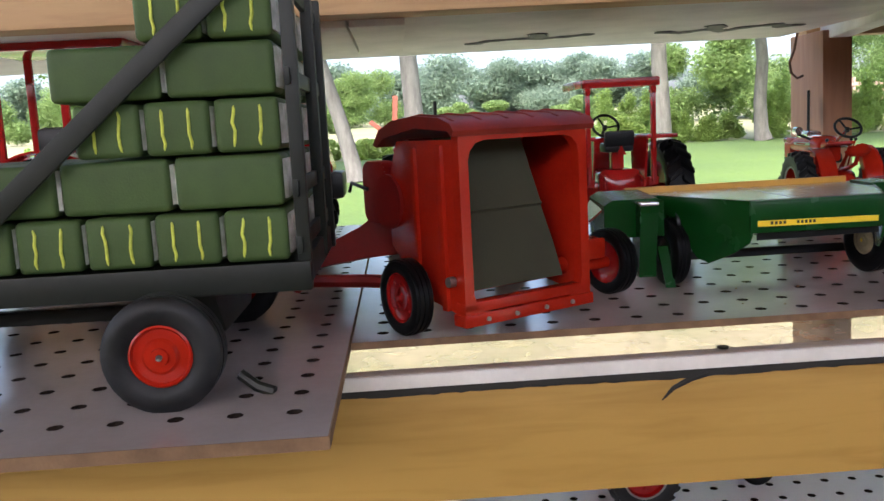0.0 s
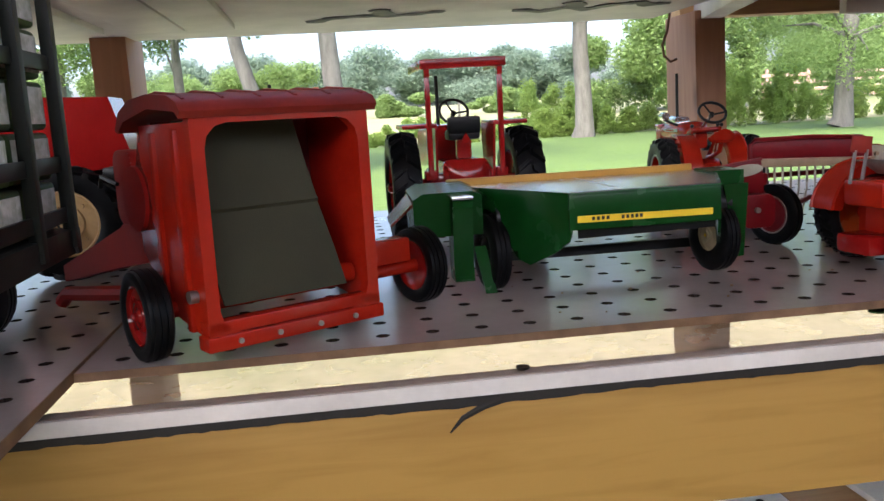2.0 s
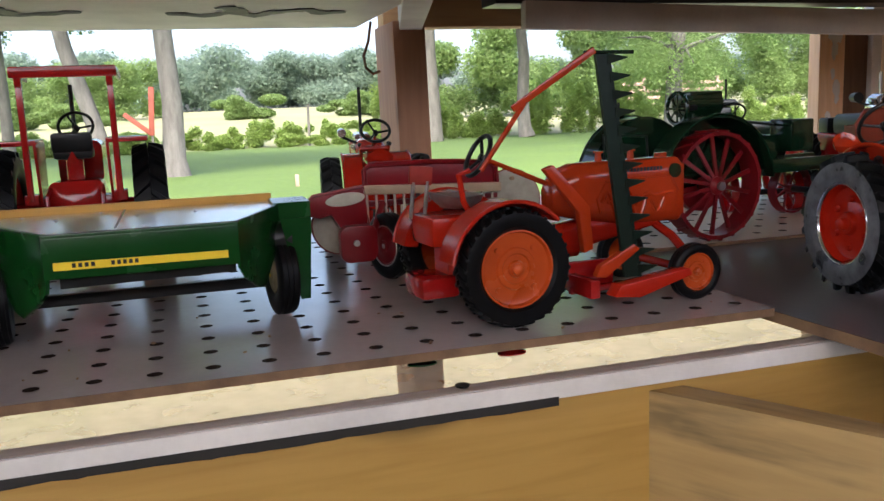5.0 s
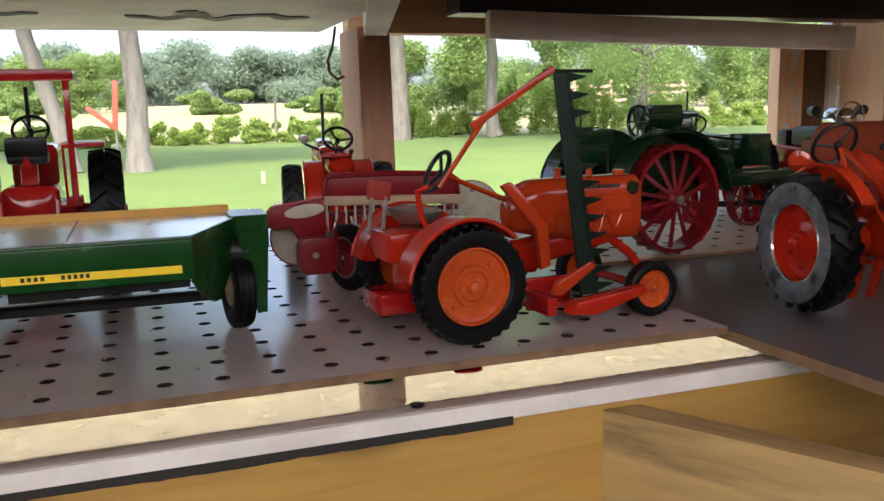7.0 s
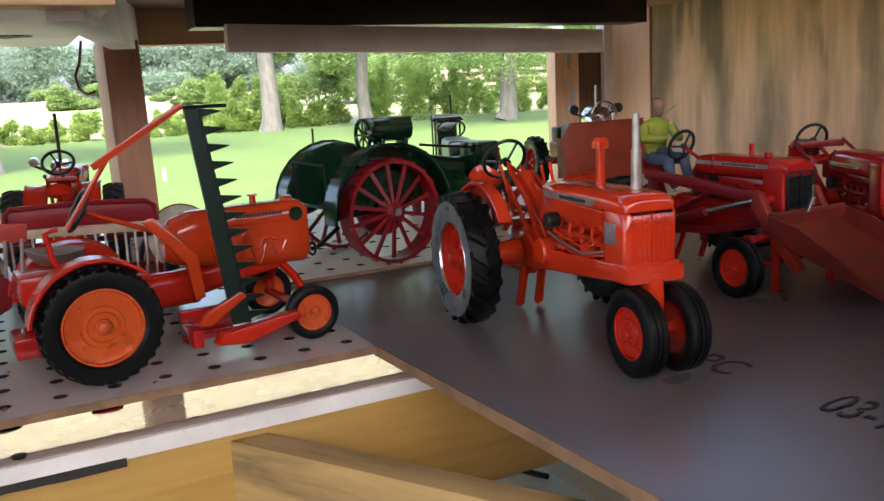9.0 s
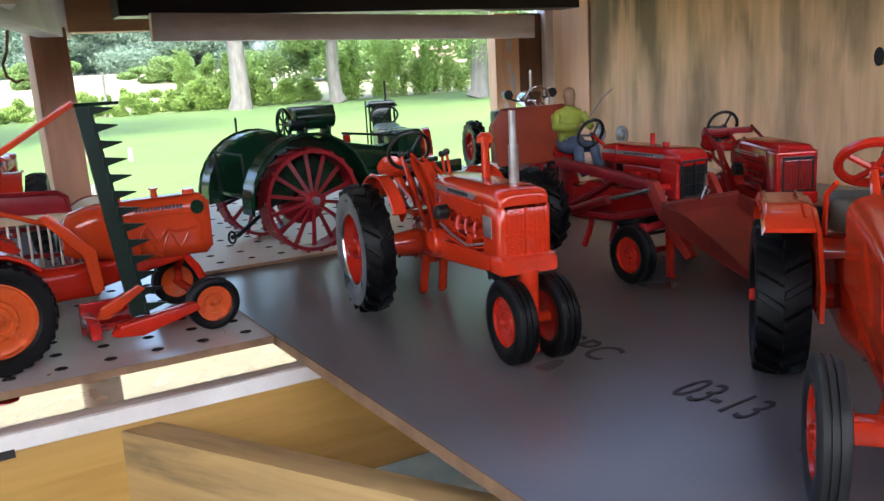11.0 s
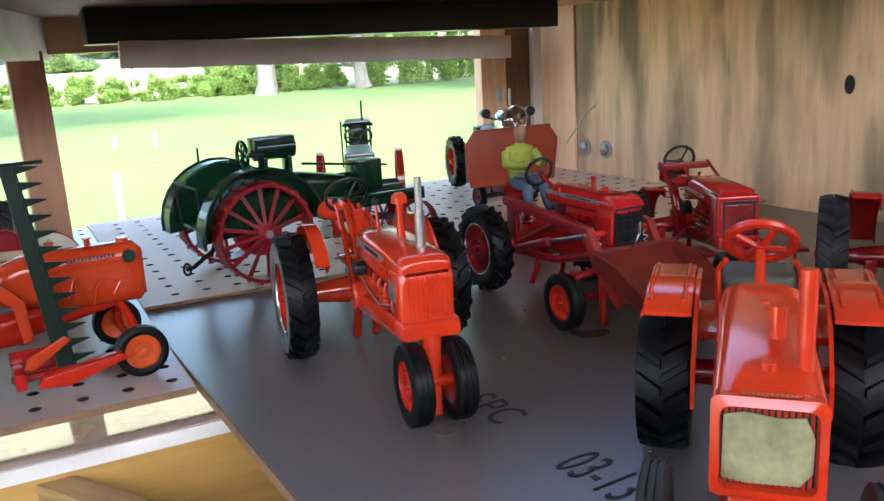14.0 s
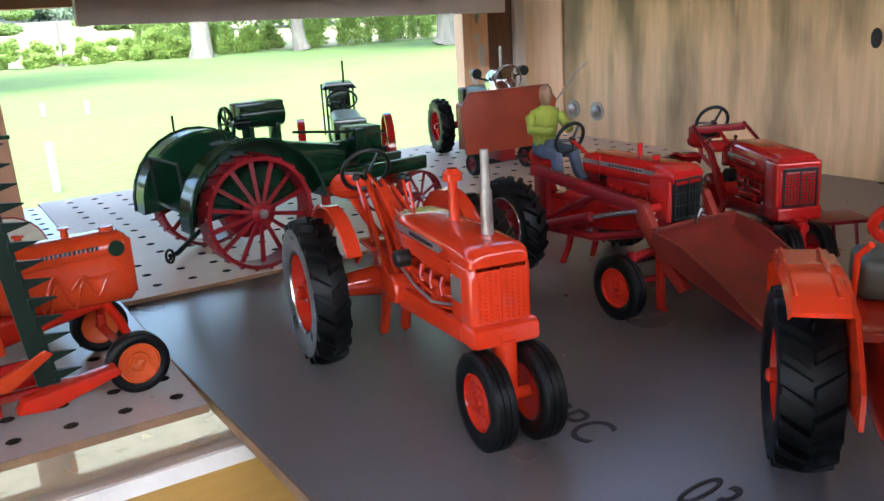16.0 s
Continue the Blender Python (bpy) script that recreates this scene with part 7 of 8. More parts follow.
def big_orange(m):
    t = thing("toy_tractor", m, "large orange tractor with a square framed radiator and flat fenders", "toy tractor")
    R, base, rf, hw, hf = 0.0375, 0.131, 0.0262, 0.0405, 0.0350
    for s in (-1, 1):
        wheel(t, 0, s * hw, R, R, 0.0235, R * 0.55, VERMIL, RUBBER, lugs=18, side=s, style="deep")
        wheel(t, base - 0.002, s * hf, rf, rf, 0.0105, rf * 0.60, VERMIL, DUSTY, ribs=3, side=s, style="dish")
        # flat-topped fender with a turned-down lip
        sec = []
        for x, z in ((-0.042, 0.060), (-0.038, 0.0745), (-0.030, 0.0805), (0.006, 0.0800), (0.022, 0.0770), (0.0285, 0.0735)):
            sec.append([(x, s * 0.0282, z), (x, s * 0.0287, z + 0.0014), (x, s * 0.0488, z + 0.0012), (x, s * 0.0502, z - 0.0018), (x, s * 0.0488, z - 0.0004), (x, s * 0.0298, z - 0.0004)])
        fd = part("fender", loft(sec), ORANGE, t)
        part("fender_bead", pipe([(x, s * 0.0318, z + 0.0012) for x, z in ((-0.038, 0.0745), (-0.030, 0.0805), (0.006, 0.0800), (0.022, 0.0770))], 0.0011, 6), ORANGE, fd)
        part("fender_bead", pipe([(x, s * 0.0468, z + 0.0012) for x, z in ((-0.038, 0.0745), (-0.030, 0.0805), (0.006, 0.0800), (0.022, 0.0770))], 0.0011, 6), ORANGE, fd)
        part("fender_web", plate([(-0.038, 0.0740), (-0.030, 0.0800), (0.006, 0.0795), (0.0280, 0.0730), (0.046, 0.052), (0.046, 0.038), (-0.026, 0.038)], 0.0018, "y", s * 0.0268), ORANGE, t)
    part("rear_axle", rod((0, -hw, R), (0, hw, R), 0.006, None, 14), VERMIL, t)
    part("gearbox", hull_x([(-0.028, 0, 0.042, 0.034, 0.034, 0.005), (0.030, 0, 0.042, 0.034, 0.036, 0.005), (0.060, 0, 0.040, 0.026, 0.026, 0.005), (base - 0.004, 0, 0.034, 0.026, 0.020, 0.005)]), ORANGE, t)
    part("cowl", hull_x([(0.010, 0, 0.064, 0.028, 0.028, 0.006), (0.036, 0, 0.0675, 0.034, 0.036, 0.007)]), ORANGE, t)
    part("deck", box((-0.012, 0, 0.0600), (0.050, 0.052, 0.004), 0.001), ORANGE, t)
    hood = []
    for x, w, zt, zb in ((0.030, 0.034, 0.0900, 0.052), (0.066, 0.0348, 0.0888, 0.050), (0.104, 0.0352, 0.0856, 0.046), (0.118, 0.0354, 0.0830, 0.044), (0.1235, 0.0354, 0.0812, 0.043)):
        hood.append([(x, -w / 2, zb), (x, w / 2, zb)] + [(x, w / 2 * math.copysign(abs(math.cos(radians(15 * k))) ** 0.62, math.cos(radians(15 * k))), zt - 0.0085 + 0.0085 * math.sin(radians(15 * k)) ** 0.9) for k in range(13)])
    part("hood", loft(hood), ORANGE, t)
    # framed radiator
    zc = 0.0618
    out, inn = rounded(0.0356, 0.0352, 0.0030, 3), rounded(0.0300, 0.0290, 0.0035, 3)
    bm = bmesh.new()
    rings = [[bm.verts.new((x, u, zc + v)) for u, v in o] for x, o in ((0.1215, out), (0.1272, out), (0.1284, inn), (0.1224, inn))]
    for a, b in zip(rings, rings[1:]):
        for i in range(len(a)):
            j = (i + 1) % len(a)
            bm.faces.new((a[i], a[j], b[j], b[i]))
    part("radiator_frame", bm, ORANGE, t)
    part("radiator_core", box((0.1222, 0, zc), (0.002, 0.0315, 0.0305)), IRON, t)
    part("grille_glass", plate([(-0.0142, zc - 0.0120), (-0.0060, zc - 0.0134), (0.0100, zc - 0.0130), (0.0138, zc - 0.0080), (0.0140, zc + 0.0040), (0.0112, zc + 0.0108), (0.0030, zc + 0.0100), (-0.0070, zc + 0.0116), (-0.0138, zc + 0.0100)], 0.0008, "x", 0.1246, 0.0002), LENS, t, "pale green clear grille pane")
    bm = bmesh.new()
    for k in range(15):
        box((0.1236, -0.0140 + 0.028 * k / 14, zc), (0.0010, 0.0008, 0.0285), bm=bm)
    part("grille", bm, IRON, t)
    bd = part("name_plate", box((0.1262, 0, 0.0808), (0.0020, 0.0200, 0.0012), 0.0003, ry(30)), ORANGE, t)
    bars(bd, "lettering", -0.0085, 0.0085, 0.1274, 0.0808, EDGE, 0.0008, 12, axis="y", gap=0.45)
    part("exhaust_pipe", rod((0.1085, 0.0113, 0.080), (0.1085, 0.0113, 0.1170), 0.0029, None, 16), ORANGE, t)
    part("muffler", rod((0.088, 0.0035, 0.085), (0.088, 0.0035, 0.0985), 0.0032, None, 16), ORANGE, t)
    part("filler_cap", rod((0.113, 0, 0.081), (0.113, 0, 0.0865), 0.0022, 0.0026, 12), ORANGE, t)
    part("filler_cap", rod((0.055, 0, 0.087), (0.055, 0, 0.090), 0.0018, None, 12), ORANGE, t)
    steering(t, (-0.0165, 0, 0.0972), 0.0148, -46, VERMIL, r=0.0023, spokes=4, column=(0.004, 0, 0.0740), col_mat=ORANGE)
    for s in (-1, 1):
        part("grab_rail", pipe([(-0.024, s * 0.0185, 0.062), (-0.021, s * 0.0185, 0.082), (-0.015, s * 0.0150, 0.0885)], 0.0014, 8), ORANGE, t)
    part("seat", box((-0.034, 0, 0.0715), (0.028, 0.034, 0.018), 0.005, seg=3), OLIVESEAT, t, "dark olive padded seat")
    # front end
    part("bolster", plate([(-0.012, 0.045), (0.012, 0.045), (0.009, 0.020), (-0.009, 0.020)], 0.012, "x", 0.124, 0.001), ORANGE, t)
    part("front_axle", box((0.1275, 0, 0.0275), (0.007, 0.064, 0.0070), 0.0010), ORANGE, t)
    for s in (-1, 1):
        part("axle_sleeve", box((0.1280, s * 0.019, 0.0275), (0.0085, 0.024, 0.0085), 0.0012), ORANGE, t)
        part("kingpin", rod((0.1280, s * 0.0295, 0.0345), (0.1280, s * 0.0295, 0.0205), 0.0030, None, 12), VERMIL, t)
        part("radius_rod", rod((0.126, s * 0.018, 0.031), (0.085, s * 0.006, 0.034), 0.0016, None, 8), ORANGE, t)
    part("front_hitch", pipe([(0.130, 0.001, 0.042), (0.1335, 0.001, 0.028), (0.1330, 0.002, 0.014), (0.1370, 0.005, 0.0065)], 0.0019, 8), VERMIL, t)
    for q, y in ((0.0, -0.0115), (0.004, -0.0070)):
        part("ribbon_tag", loft([[(0.1345 - dx + q * 0.5, y + dy, z) for dx, dy in ((0, -0.0026), (0, 0.0026), (0.0008, 0.0026), (0.0008, -0.0026))] for z, dx2, dy in ((0.0360, 0, 0.001), (0.024, 0, 0.0), (0.0080 + q * 3.5, 0, -0.001))]), AMBER, t, "limp orange ribbon tag")
    return t


OLIVESEAT = surface("olive_seat", (0.05, 0.048, 0.03), (0.03, 0.03, 0.02), 0.6, scale=60)
big_orange(at(0.5515, -0.2530, -136.6, GREY))


# ---- old green tractor with red spoked wheels ----
def spoked(parent, x, y, R, w, side, n=14, mat=CRIMSON, cleats=True, name="wheel"):
    rim = lathe_y([(R * 0.90, -w / 2), (R * 0.97, -w / 2), (R * 0.97, w / 2), (R * 0.90, w / 2), (R * 0.90, -w / 2)], 40)
    wo = part(name, rim, mat, parent)
    wo.location = (x, y, R)
    for k in range(n):
        a = 2 * math.pi * (k + 0.5) / n
        b = a + 0.02
        part("spoke", loft([[(R * 0.13 * math.cos(a) - u * math.sin(a), side * w * 0.30 + v, R * 0.13 * math.sin(a) + u * math.cos(a)) for u, v in ((-R * 0.030, -0.0009), (R * 0.030, -0.0009), (R * 0.030, 0.0009), (-R * 0.030, 0.0009))],
                            [(R * 0.91 * math.cos(b) - u * math.sin(b), v, R * 0.91 * math.sin(b) + u * math.cos(b)) for u, v in ((-R * 0.040, -0.0009), (R * 0.040, -0.0009), (R * 0.040, 0.0009), (-R * 0.040, 0.0009))]]), mat, wo)
    part("hub", lathe_y([(R * 0.17, -w * 0.35), (R * 0.17, side * w * 0.40 if side > 0 else w * 0.3), (R * 0.10, w * 0.55), (0.0, w * 0.55)] if side > 0 else [(0.0, -w * 0.55), (R * 0.10, -w * 0.55), (R * 0.17, -w * 0.40), (R * 0.17, w * 0.35)], 18), mat, wo)
    part("hub_cap", rod((0, side * w * 0.55, 0), (0, side * w * 0.68, 0), R * 0.08, None, 14), STEEL, wo)
    if cleats:
        for k in range(22):
            a = 2 * math.pi * k / 22
            part("cleat", box((R * 0.985 * math.cos(a), 0, R * 0.985 * math.sin(a)), (R * 0.035, w * 0.95, R * 0.06), 0, Matrix.Rotation(-a, 3, "Y") @ Matrix.Rotation(0.35, 3, "X")), mat, wo)
    return wo


def old_green(m):
    t = thing("toy_tractor", m, "antique dark green tractor with tall red spoked wheels", "toy tractor")
    R, hw = 0.0440, 0.0500
    for s in (-1, 1):
        spoked(t, 0, s * hw, R, 0.019, s)
        fender(t, 0, R, s * (hw + 0.0095), s * (hw - 0.0120), R * 1.22, 4, 186, DGREEN, 0.0016, web=0.12)
        spoked(t, 0.165, s * 0.030, 0.024, 0.010, s, 8, CRIMSON, False)
    part("rear_axle", rod((0, -hw, R), (0, hw, R), 0.005, None, 12), IRON, t)
    part("front_axle", rod((0.165, -0.03, 0.024), (0.165, 0.03, 0.024), 0.003, None, 10), IRON, t)
    for s in (-1, 1):
        part("frame_rail", box((0.075, s * 0.020, 0.052), (0.215, 0.005, 0.012), 0.001), DGREEN, t)
    part("crankcase", hull_x([(0.020, 0, 0.066, 0.036, 0.030, 0.008), (0.055, 0, 0.068, 0.040, 0.036, 0.010), (0.100, 0, 0.064, 0.036, 0.028, 0.008)]), DGREEN, t)
    part("cylinder", rod((0.098, 0.008, 0.066), (0.125, 0.008, 0.066), 0.012, None, 18), DGREEN, t)
    part("oil_tank", box((0.120, -0.014, 0.078), (0.026, 0.026, 0.028), 0.002), DGREEN, t)
    tank = part("fuel_tank", rod((0.024, 0.018, 0.108), (0.062, 0.018, 0.108), 0.011, None, 20), DGREEN, t)
    part("tank_box", box((0.042, 0.018, 0.112), (0.040, 0.020, 0.014), 0.002), DGREEN, tank)
    part("tank_leg", box((0.032, 0.018, 0.090), (0.004, 0.016, 0.020), 0.0006), DGREEN, tank)
    part("tank_leg", box((0.056, 0.018, 0.090), (0.004, 0.016, 0.020), 0.0006), DGREEN, tank)
    ring = [(0.006, 0.000 + 0.0130 * math.cos(2 * math.pi * k / 24), 0.105 + 0.0130 * math.sin(2 * math.pi * k / 24)) for k in range(24)]
    fw = part("flywheel", pipe(ring, 0.0018, 8, closed=True), DGREEN, t)
    for k in range(4):
        a = math.pi * k / 4
        part("spoke", rod((0.006, -0.012 * math.cos(a), 0.105 - 0.012 * math.sin(a)), (0.006, 0.012 * math.cos(a), 0.105 + 0.012 * math.sin(a)), 0.0009, None, 6), DGREEN, fw)
    part("flywheel_shaft", rod((0.006, 0, 0.105), (0.026, 0, 0.105), 0.0025, None, 10), IRON, t)
    part("steering_shaft", rod((0.060, -0.006, 0.093), (0.150, -0.006, 0.082), 0.0012, None, 8), IRON, t)
    part("platform", box((-0.030, 0, 0.050), (0.040, 0.060, 0.003), 0.0006), DGREEN, t)
    part("rear_rail", pipe([(-0.046, -0.030, 0.050), (-0.048, -0.030, 0.085), (-0.048, 0.030, 0.085), (-0.046, 0.030, 0.050)], 0.0012, 6), IRON, t)
    part("mast", rod((-0.018, 0.050, 0.098), (-0.018, 0.050, 0.112), 0.0010, None, 6), IRON, t)
    part("drawbar", pipe([(-0.030, -0.012, 0.030), (-0.055, -0.022, 0.018), (-0.062, -0.026, 0.018)], 0.0020, 8), IRON, t)
    part("hitch_ring", pipe([(-0.062 + 0.003 * math.cos(a), -0.026, 0.018 + 0.005 * math.sin(a)) for a in (2 * math.pi * k / 12 for k in range(12))], 0.0011, 6, closed=True), IRON, t)
    part("brake_drum", rod((0.0, -0.030, R), (0.0, -0.038, R), 0.022, None, 20), CRIMSON, t)
    return t


old_green(at(0.4430, 0.2395, 6.0))


def stack_tractor(m):
    t = thing("toy_tractor", m, "antique dark green tractor with a roofed tower and red wheels", "toy tractor")
    for s in (-1, 1):
        spoked(t, 0, s * 0.046, 0.040, 0.008, s, 10, RED, False)
        spoked(t, 0.115, s * 0.030, 0.020, 0.008, s, 8, RED, False)
    part("rear_axle", rod((0, -0.046, 0.040), (0, 0.046, 0.040), 0.004, None, 10), IRON, t)
    part("front_axle", rod((0.115, -0.030, 0.020), (0.115, 0.030, 0.020), 0.003, None, 10), IRON, t)
    part("frame", box((0.045, 0, 0.048), (0.18, 0.036, 0.014), 0.002), DGREEN, t)
    part("hood", hull_x([(0.020, 0, 0.072, 0.030, 0.032, 0.006), (0.098, 0, 0.072, 0.030, 0.032, 0.006)]), GREYGREEN, t)
    part("radiator", box((0.104, 0, 0.070), (0.010, 0.032, 0.036), 0.003), DGREEN, t)
    steering(t, (-0.010, 0, 0.095), 0.016, -45, IRON, column=(0.020, 0, 0.078), r=0.0012)
    seat(t, -0.040, 0.070, 0.026, DGREEN)
    part("seat_post", rod((-0.040, 0, 0.070), (-0.036, 0, 0.050), 0.003, None, 8), DGREEN, t)
    tw = part("tower", box((-0.062, 0, 0.078), (0.020, 0.024, 0.050), 0.002), DGREEN, t)
    part("tower_roof", plate([(-0.020, 0.1035), (-0.014, 0.1110), (0.014, 0.1110), (0.020, 0.1035)], 0.036, "x", -0.062, 0.001), DGREEN, tw, "peaked dark roof")
    for s in (-1, 1):
        part("tower_post", rod((-0.048, s * 0.015, 0.052), (-0.048, s * 0.015, 0.105), 0.0012, None, 6), DGREEN, tw)
    part("mast", rod((-0.056, 0.006, 0.110), (-0.056, 0.006, 0.134), 0.0012, None, 8), IRON, t)
    part("mast", rod((-0.030, -0.020, 0.056), (-0.030, -0.020, 0.112), 0.0010, None, 8), IRON, t)
    return t


GREYGREEN = surface("grey_green_paint", (0.16, 0.21, 0.19), (0.11, 0.15, 0.14), 0.35, scale=30, spread=0.05, coat=0.2)
stack_tractor(at(0.632, 0.415, -112.0))


# ---- box spreader and the silver-topped tractor by the wall ----
def spreader(m):
    t = thing("toy_spreader", m, "brownish red box spreader with a flared tailgate", "toy implement")
    part("tailgate", plate([(-0.058, 0.028), (0.058, 0.028), (0.064, 0.078), (0.052, 0.0945), (-0.052, 0.0945), (-0.064, 0.078)], 0.0030, "x", 0.0, 0.0006), RUSTRED, t)
    part("tailgate_lip", box((-0.002, 0, 0.0945), (0.005, 0.104, 0.0022), 0.0008), RUSTRED, t)
    for s in (-1, 1):
        part("side_board", loft([[(x, s * 0.042, 0.030), (x, s * 0.044, 0.030), (x, s * 0.046, 0.076), (x, s * 0.044, 0.076)] for x in (0.0015, 0.034)]), RUSTRED, t)
        wheel(t, 0.020, s * 0.036, 0.0130, 0.0130, 0.009, 0.0075, CRIMSON, RUBBER, ribs=3, side=s, style="dish")
    part("floor", box((0.018, 0, 0.0305), (0.033, 0.084, 0.003)), RUSTRED, t)
    part("front_board", box((0.0355, 0, 0.053), (0.003, 0.090, 0.048)), RUSTRED, t)
    part("axle", rod((0.020, -0.036, 0.0130), (0.020, 0.036, 0.0130), 0.003, None, 10), IRON, t)
    part("beam", box((0.020, 0, 0.022), (0.032, 0.020, 0.016), 0.002), CRIMSON, t)
    return t


RUSTRED = surface("rusty_red_paint", (0.24, 0.034, 0.012), (0.17, 0.022, 0.009), 0.42, scale=25, spread=0.1, bump=0.15)
spreader(at(0.803, 0.350, 88.0))


def silver_tractor(m):
    t = thing("toy_tractor", m, "tractor with a polished silver hood and black lamps", "toy tractor")
    for s in (-1, 1):
        wheel(t, 0, s * 0.045, 0.036, 0.036, 0.018, 0.020, RED, RUBBER, lugs=16, side=s, style="deep")
        wheel(t, 0.110, s * 0.030, 0.019, 0.019, 0.010, 0.011, RED, RUBBER, ribs=3, side=s)
        lp = part("headlamp", rod((0.092, s * 0.030, 0.107), (0.104, s * 0.030, 0.107), 0.0055, 0.0062, 14), IRON, t)
        part("lamp_arm", rod((0.095, s * 0.030, 0.103), (0.092, s * 0.014, 0.098), 0.0014, None, 6), IRON, lp)
    part("rear_axle", rod((0, -0.045, 0.036), (0, 0.045, 0.036), 0.005, None, 10), RED, t)
    part("front_axle", rod((0.110, -0.030, 0.019), (0.110, 0.030, 0.019), 0.003, None, 10), RED, t)
    part("chassis", hull_x([(-0.02, 0, 0.046, 0.034, 0.034, 0.006), (0.118, 0, 0.046, 0.028, 0.028, 0.006)]), RED, t)
    part("hood", hull_x([(0.088, 0, 0.092, 0.026, 0.026, 0.011), (0.094, 0, 0.095, 0.034, 0.032, 0.014), (0.112, 0, 0.094, 0.034, 0.032, 0.014), (0.120, 0, 0.090, 0.026, 0.022, 0.010)]), CHROME, t, "polished silver hood")
    part("engine_cover", hull_x([(0.020, 0, 0.074, 0.030, 0.026, 0.008), (0.090, 0, 0.076, 0.032, 0.026, 0.008)]), IRON, t)
    part("radiator", box((0.106, 0, 0.066), (0.018, 0.034, 0.024), 0.003), RED, t)
    steering(t, (0.126, 0, 0.100), 0.0165, -84, CHROME, r=0.0012)
    part("exhaust_pipe", rod((0.080, 0.010, 0.110), (0.080, 0.010, 0.136), 0.0018, None, 10), STEEL, t)
    part("seat", box((-0.010, 0, 0.072), (0.024, 0.028, 0.020), 0.004), IRON, t)
    return t


silver_tractor(at(0.868, 0.520, -104.0))

# ---- small orange tractor by the post, and the hay rake ----
small = rowcrop(at(0.214, 0.362, 82.0) @ Matrix.Diagonal((0.96, 0.96, 0.98, 1)), "small orange-red tractor with a silver lamp beside the post", VERMIL, VERMIL, STEEL, R=0.0380, tread=0.084, stack=False)
part("exhaust_pipe", rod((0.080, 0.006, 0.085), (0.080, 0.006, 0.1400), 0.0017, None, 10), IRON, small)
lamp_ob = part("headlamp", rod((0.046, 0.0270, 0.0960), (0.057, 0.0270, 0.0960), 0.0042, 0.0048, 12), CHROME, small)
part("lamp_arm", pipe([(0.052, 0.0270, 0.0925), (0.052, 0.0200, 0.0890), (0.052, 0.0100, 0.0850)], 0.0014, 7), IRON, lamp_ob)
part("nose_cover", hull_x([(0.060, 0.006, 0.0905, 0.016, 0.008, 0.0035), (0.084, 0.006, 0.0910, 0.018, 0.010, 0.0045), (0.100, 0.006, 0.0890, 0.014, 0.007, 0.003)]), CHROME, small, "bright silver cover on the hood")


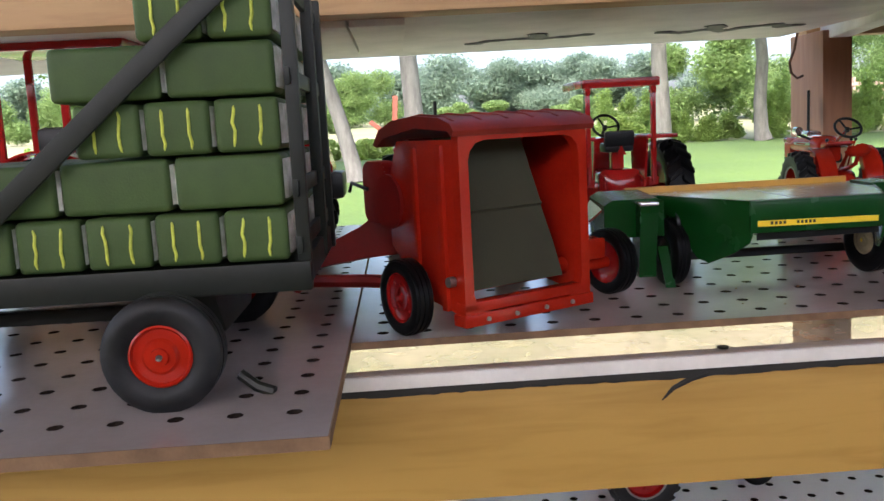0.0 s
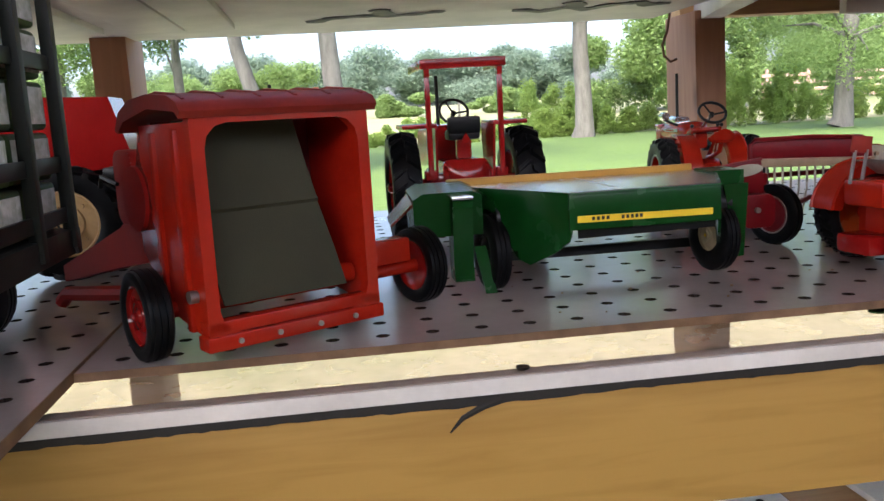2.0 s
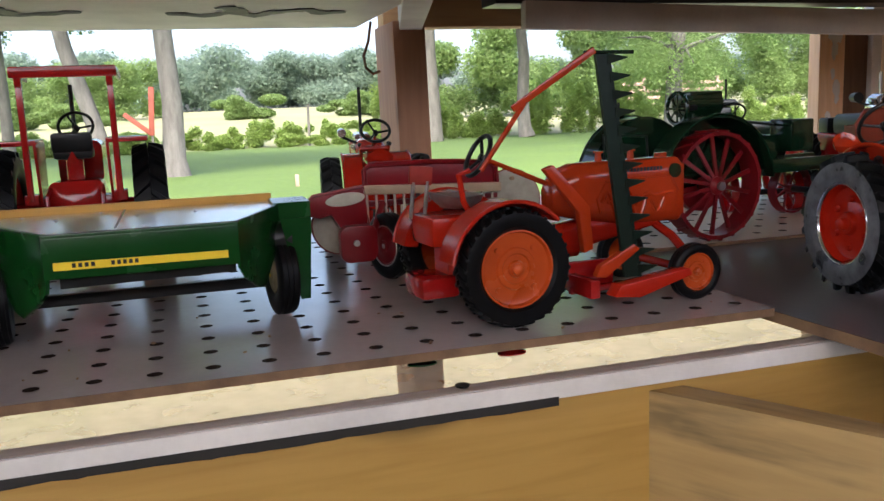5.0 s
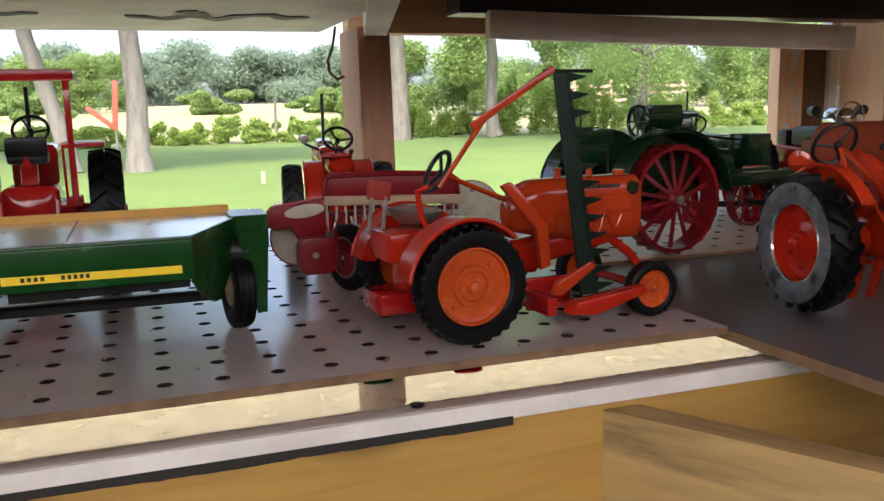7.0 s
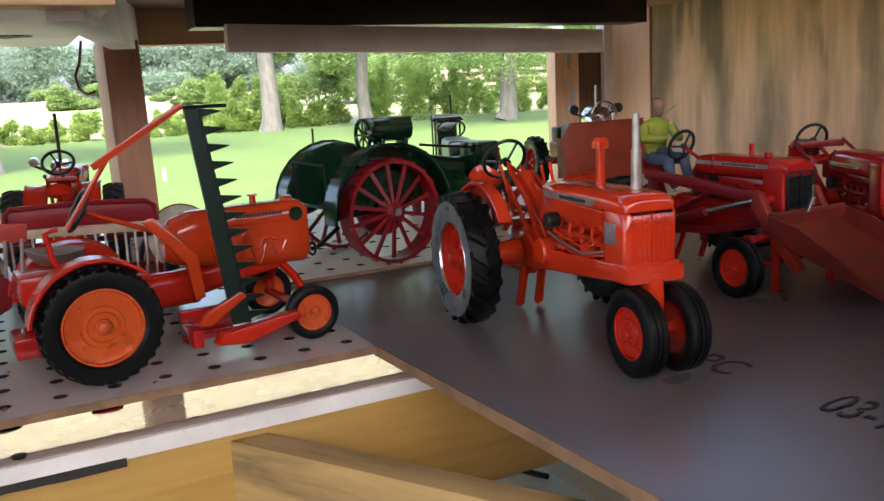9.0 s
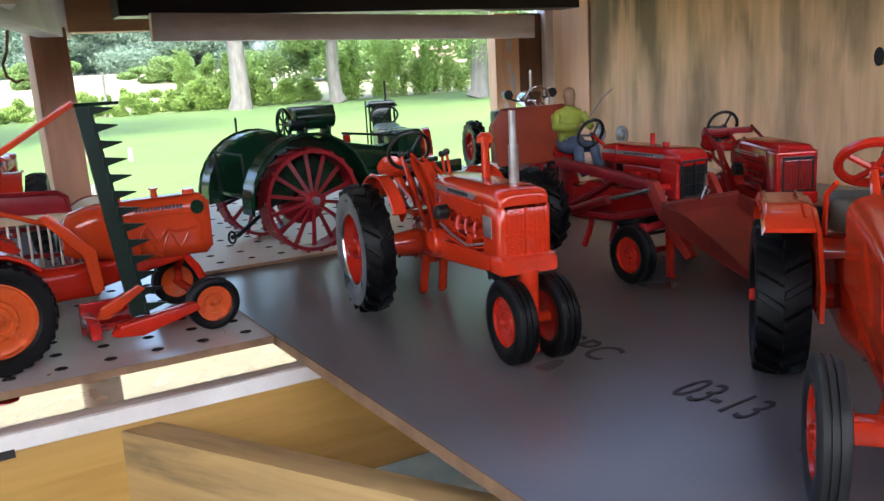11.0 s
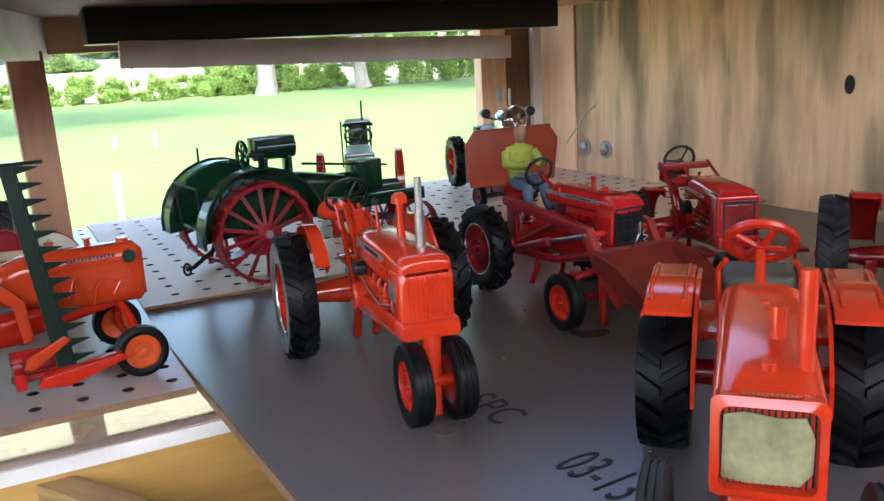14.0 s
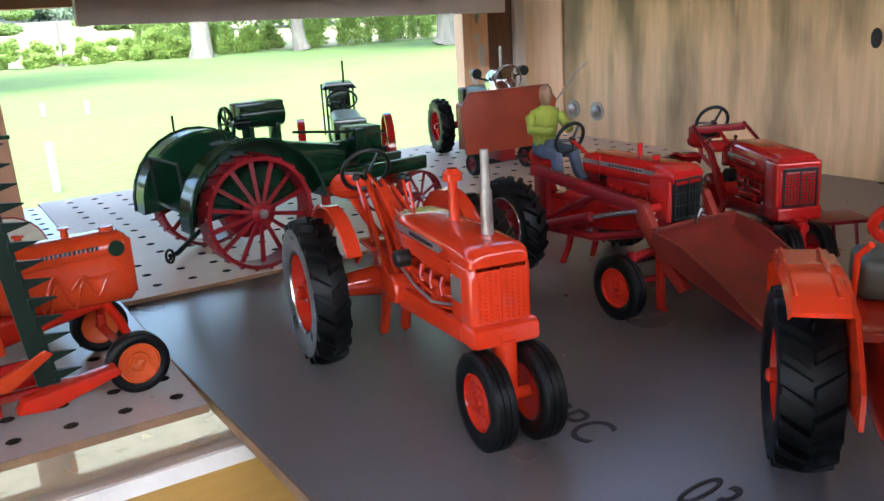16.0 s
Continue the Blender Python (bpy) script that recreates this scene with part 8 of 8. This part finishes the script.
def hay_rake(m):
    t = thing("toy_rake", m, "dark red side-delivery hay rake with tines and end discs", "toy implement")
    top = [(0.006, 0.0600), (0.006, 0.0730), (0.010, 0.0768), (0.055, 0.0768), (0.096, 0.0745), (0.102, 0.0705), (0.103, 0.0570), (0.098, 0.0560), (0.012, 0.0590)]
    part("reel_cover", plate(top, 0.0030, "y", 0.003, 0.0008), CRIMSON, t)
    part("frame", pipe([(x, 0.0, z) for x, z in top[:7]], 0.0018, 8), CRIMSON, t)
    part("mid_rail", box((0.055, -0.001, 0.0580), (0.100, 0.004, 0.0065), 0.001, ry(2.2)), TANRAIL, t, "tan worn rail")
    part("low_rail", box((0.055, 0.020, 0.048), (0.110, 0.004, 0.004), 0.001), CRIMSON, t)
    for k in range(15):
        part("tine", pipe([(0.008 + 0.0066 * k, 0.004, 0.056), (0.008 + 0.0066 * k, 0.004, 0.038), (0.008 + 0.0066 * k, 0.010, 0.020)], 0.0009, 5), STRAWTINE, t)
    for x, y, z, r in ((-0.016, -0.020, 0.0395, 0.0185), (0.122, 0.024, 0.0420, 0.0240)):
        d = part("end_disc", rod((x, y - 0.001, z), (x, y + 0.001, z), r, None, 28), DISC, t, "grey worn end disc")
        part("disc_rim", pipe([(x + r * math.cos(a), y, z + r * math.sin(a)) for a in (2 * math.pi * k / 28 for k in range(28))], 0.0010, 6, closed=True), CRIMSON, d)
        part("bolt", rod((x + r * 0.05, y - 0.001, z + r * 0.72), (x + r * 0.05, y - 0.0035, z + r * 0.72), 0.0016, None, 10), TANRAIL, d)
    tr = part("trough", plate([(-0.0390, 0.0484), (-0.0380, 0.0570), (-0.0350, 0.0605), (-0.0020, 0.0650), (0.0, 0.0520), (0.0, 0.0380), (-0.0160, 0.0360), (-0.0235, 0.0480), (-0.0310, 0.0460)], 0.0090, "y", -0.0270, 0.0008), CRIMSON, t, "dark red angular trough")
    part("trough_floor", plate([(-0.0140 + 0.0130 * math.cos(a), 0.0575 + 0.0042 * math.sin(a) + 0.0012 * math.cos(a)) for a in (2 * math.pi * k / 24 for k in range(24))], 0.0012, "y", -0.0318, 0.0003), DISC, tr, "olive worn oval plate")
    part("trough_rim", pipe([(-0.0385, -0.0315, 0.0565), (-0.0350, -0.0318, 0.0610), (-0.0020, -0.0318, 0.0652)], 0.0011, 6), CRIMSON, tr)
    gb = part("gearbox", plate([(u - 0.008, v + 0.0290) for u, v in rounded(0.0245, 0.0240, 0.006, 4)], 0.009, "y", -0.036, 0.0014), CRIMSON, t)
    part("bolt", rod((-0.010, -0.039, 0.030), (-0.010, -0.043, 0.030), 0.0020, None, 10), STEEL, gb)
    for x, y in ((0.018, -0.014), (0.106, 0.034)):
        w = wheel(t, x, y, 0.0225, 0.0225, 0.010, 0.0135, CRIMSON, RUBBER, ribs=3, side=-1, style="flat", hub_mat=STEEL, lip_mat=STEEL)
        w.rotation_euler = (0, 0, radians(-68))
    part("draw_tube", pipe([(-0.010, -0.034, 0.030), (0.006, -0.016, 0.030), (0.018, 0.0, 0.050)], 0.0025, 8), CRIMSON, t)
    part("axle", pipe([(0.018, -0.014, 0.0225), (0.060, 0.010, 0.030), (0.106, 0.034, 0.0225)], 0.002, 8), CRIMSON, t)
    return t


TANRAIL = surface("tan_worn_paint", (0.36, 0.26, 0.16), (0.26, 0.17, 0.10), 0.55, scale=60)
STRAWTINE = surface("cream_tines", (0.55, 0.48, 0.38), (0.42, 0.36, 0.28), 0.5, scale=90)
DISC = surface("worn_grey_disc", (0.42, 0.39, 0.30), (0.30, 0.27, 0.20), 0.5, scale=70, spread=0.1)
hay_rake(at(0.158, 0.178, 0.0))

# ---- lower shelf ----
PINKRED = surface("pink_red_plastic", (0.55, 0.03, 0.06), (0.45, 0.02, 0.05), 0.4, scale=40)
rowcrop(at(-0.050, 0.222, 3.0, -0.215) @ Matrix.Diagonal((0.80, 0.80, 0.80, 1)), "red toy tractor on the lower pegboard shelf", RED, RED, STEEL, stack=False)
o = part("storage_tub", hull_x([(0.40, 0.155, -0.203, 0.16, 0.016, 0.006), (0.56, 0.155, -0.203, 0.16, 0.016, 0.006)]), BLUEGREY)
tagged(o, "pale blue-grey plastic tub on the lower shelf", "tub")
o = part("cable", pipe([(0.42, 0.10, -0.1925), (0.45, 0.15, -0.1925), (0.49, 0.175, -0.1925), (0.53, 0.16, -0.1925), (0.55, 0.12, -0.1925)], 0.0025, 8), IRON)
tagged(o, "black cable lying on the tub", "cable")
o = part("red_crate", box((0.690, 0.110, -0.191), (0.05, 0.10, 0.04), 0.004), PINKRED)
tagged(o, "pinkish red plastic crate on the lower shelf", "crate")

stamp("SPC", 0.4625, -0.1230, 0.0320, -87.0, 0.72)
stamp("03-13", 0.4630, -0.2130, 0.0370, -86.0, 0.48)

# crumbs and grit on the boards
rnd = random.Random(31)
bm = bmesh.new()
for k in range(46):
    x, y = (rnd.uniform(0.40, 0.95), rnd.uniform(-0.42, 0.16)) if k < 26 else (rnd.uniform(-0.25, 0.32), rnd.uniform(-0.015, 0.12))
    q = rnd.uniform(0.0005, 0.0013)
    box((x, y, (GREY if k < 26 else 0.0) + 0.0003 + q * 0.4), (q * rnd.uniform(1, 2.4), q, q * 0.8), 0, rz(rnd.uniform(0, 180)), bm)
tagged(new("grit", finish(bm, "grit", EDGE)), "dark crumbs and grit lying on the boards", "debris", kind="stuff")
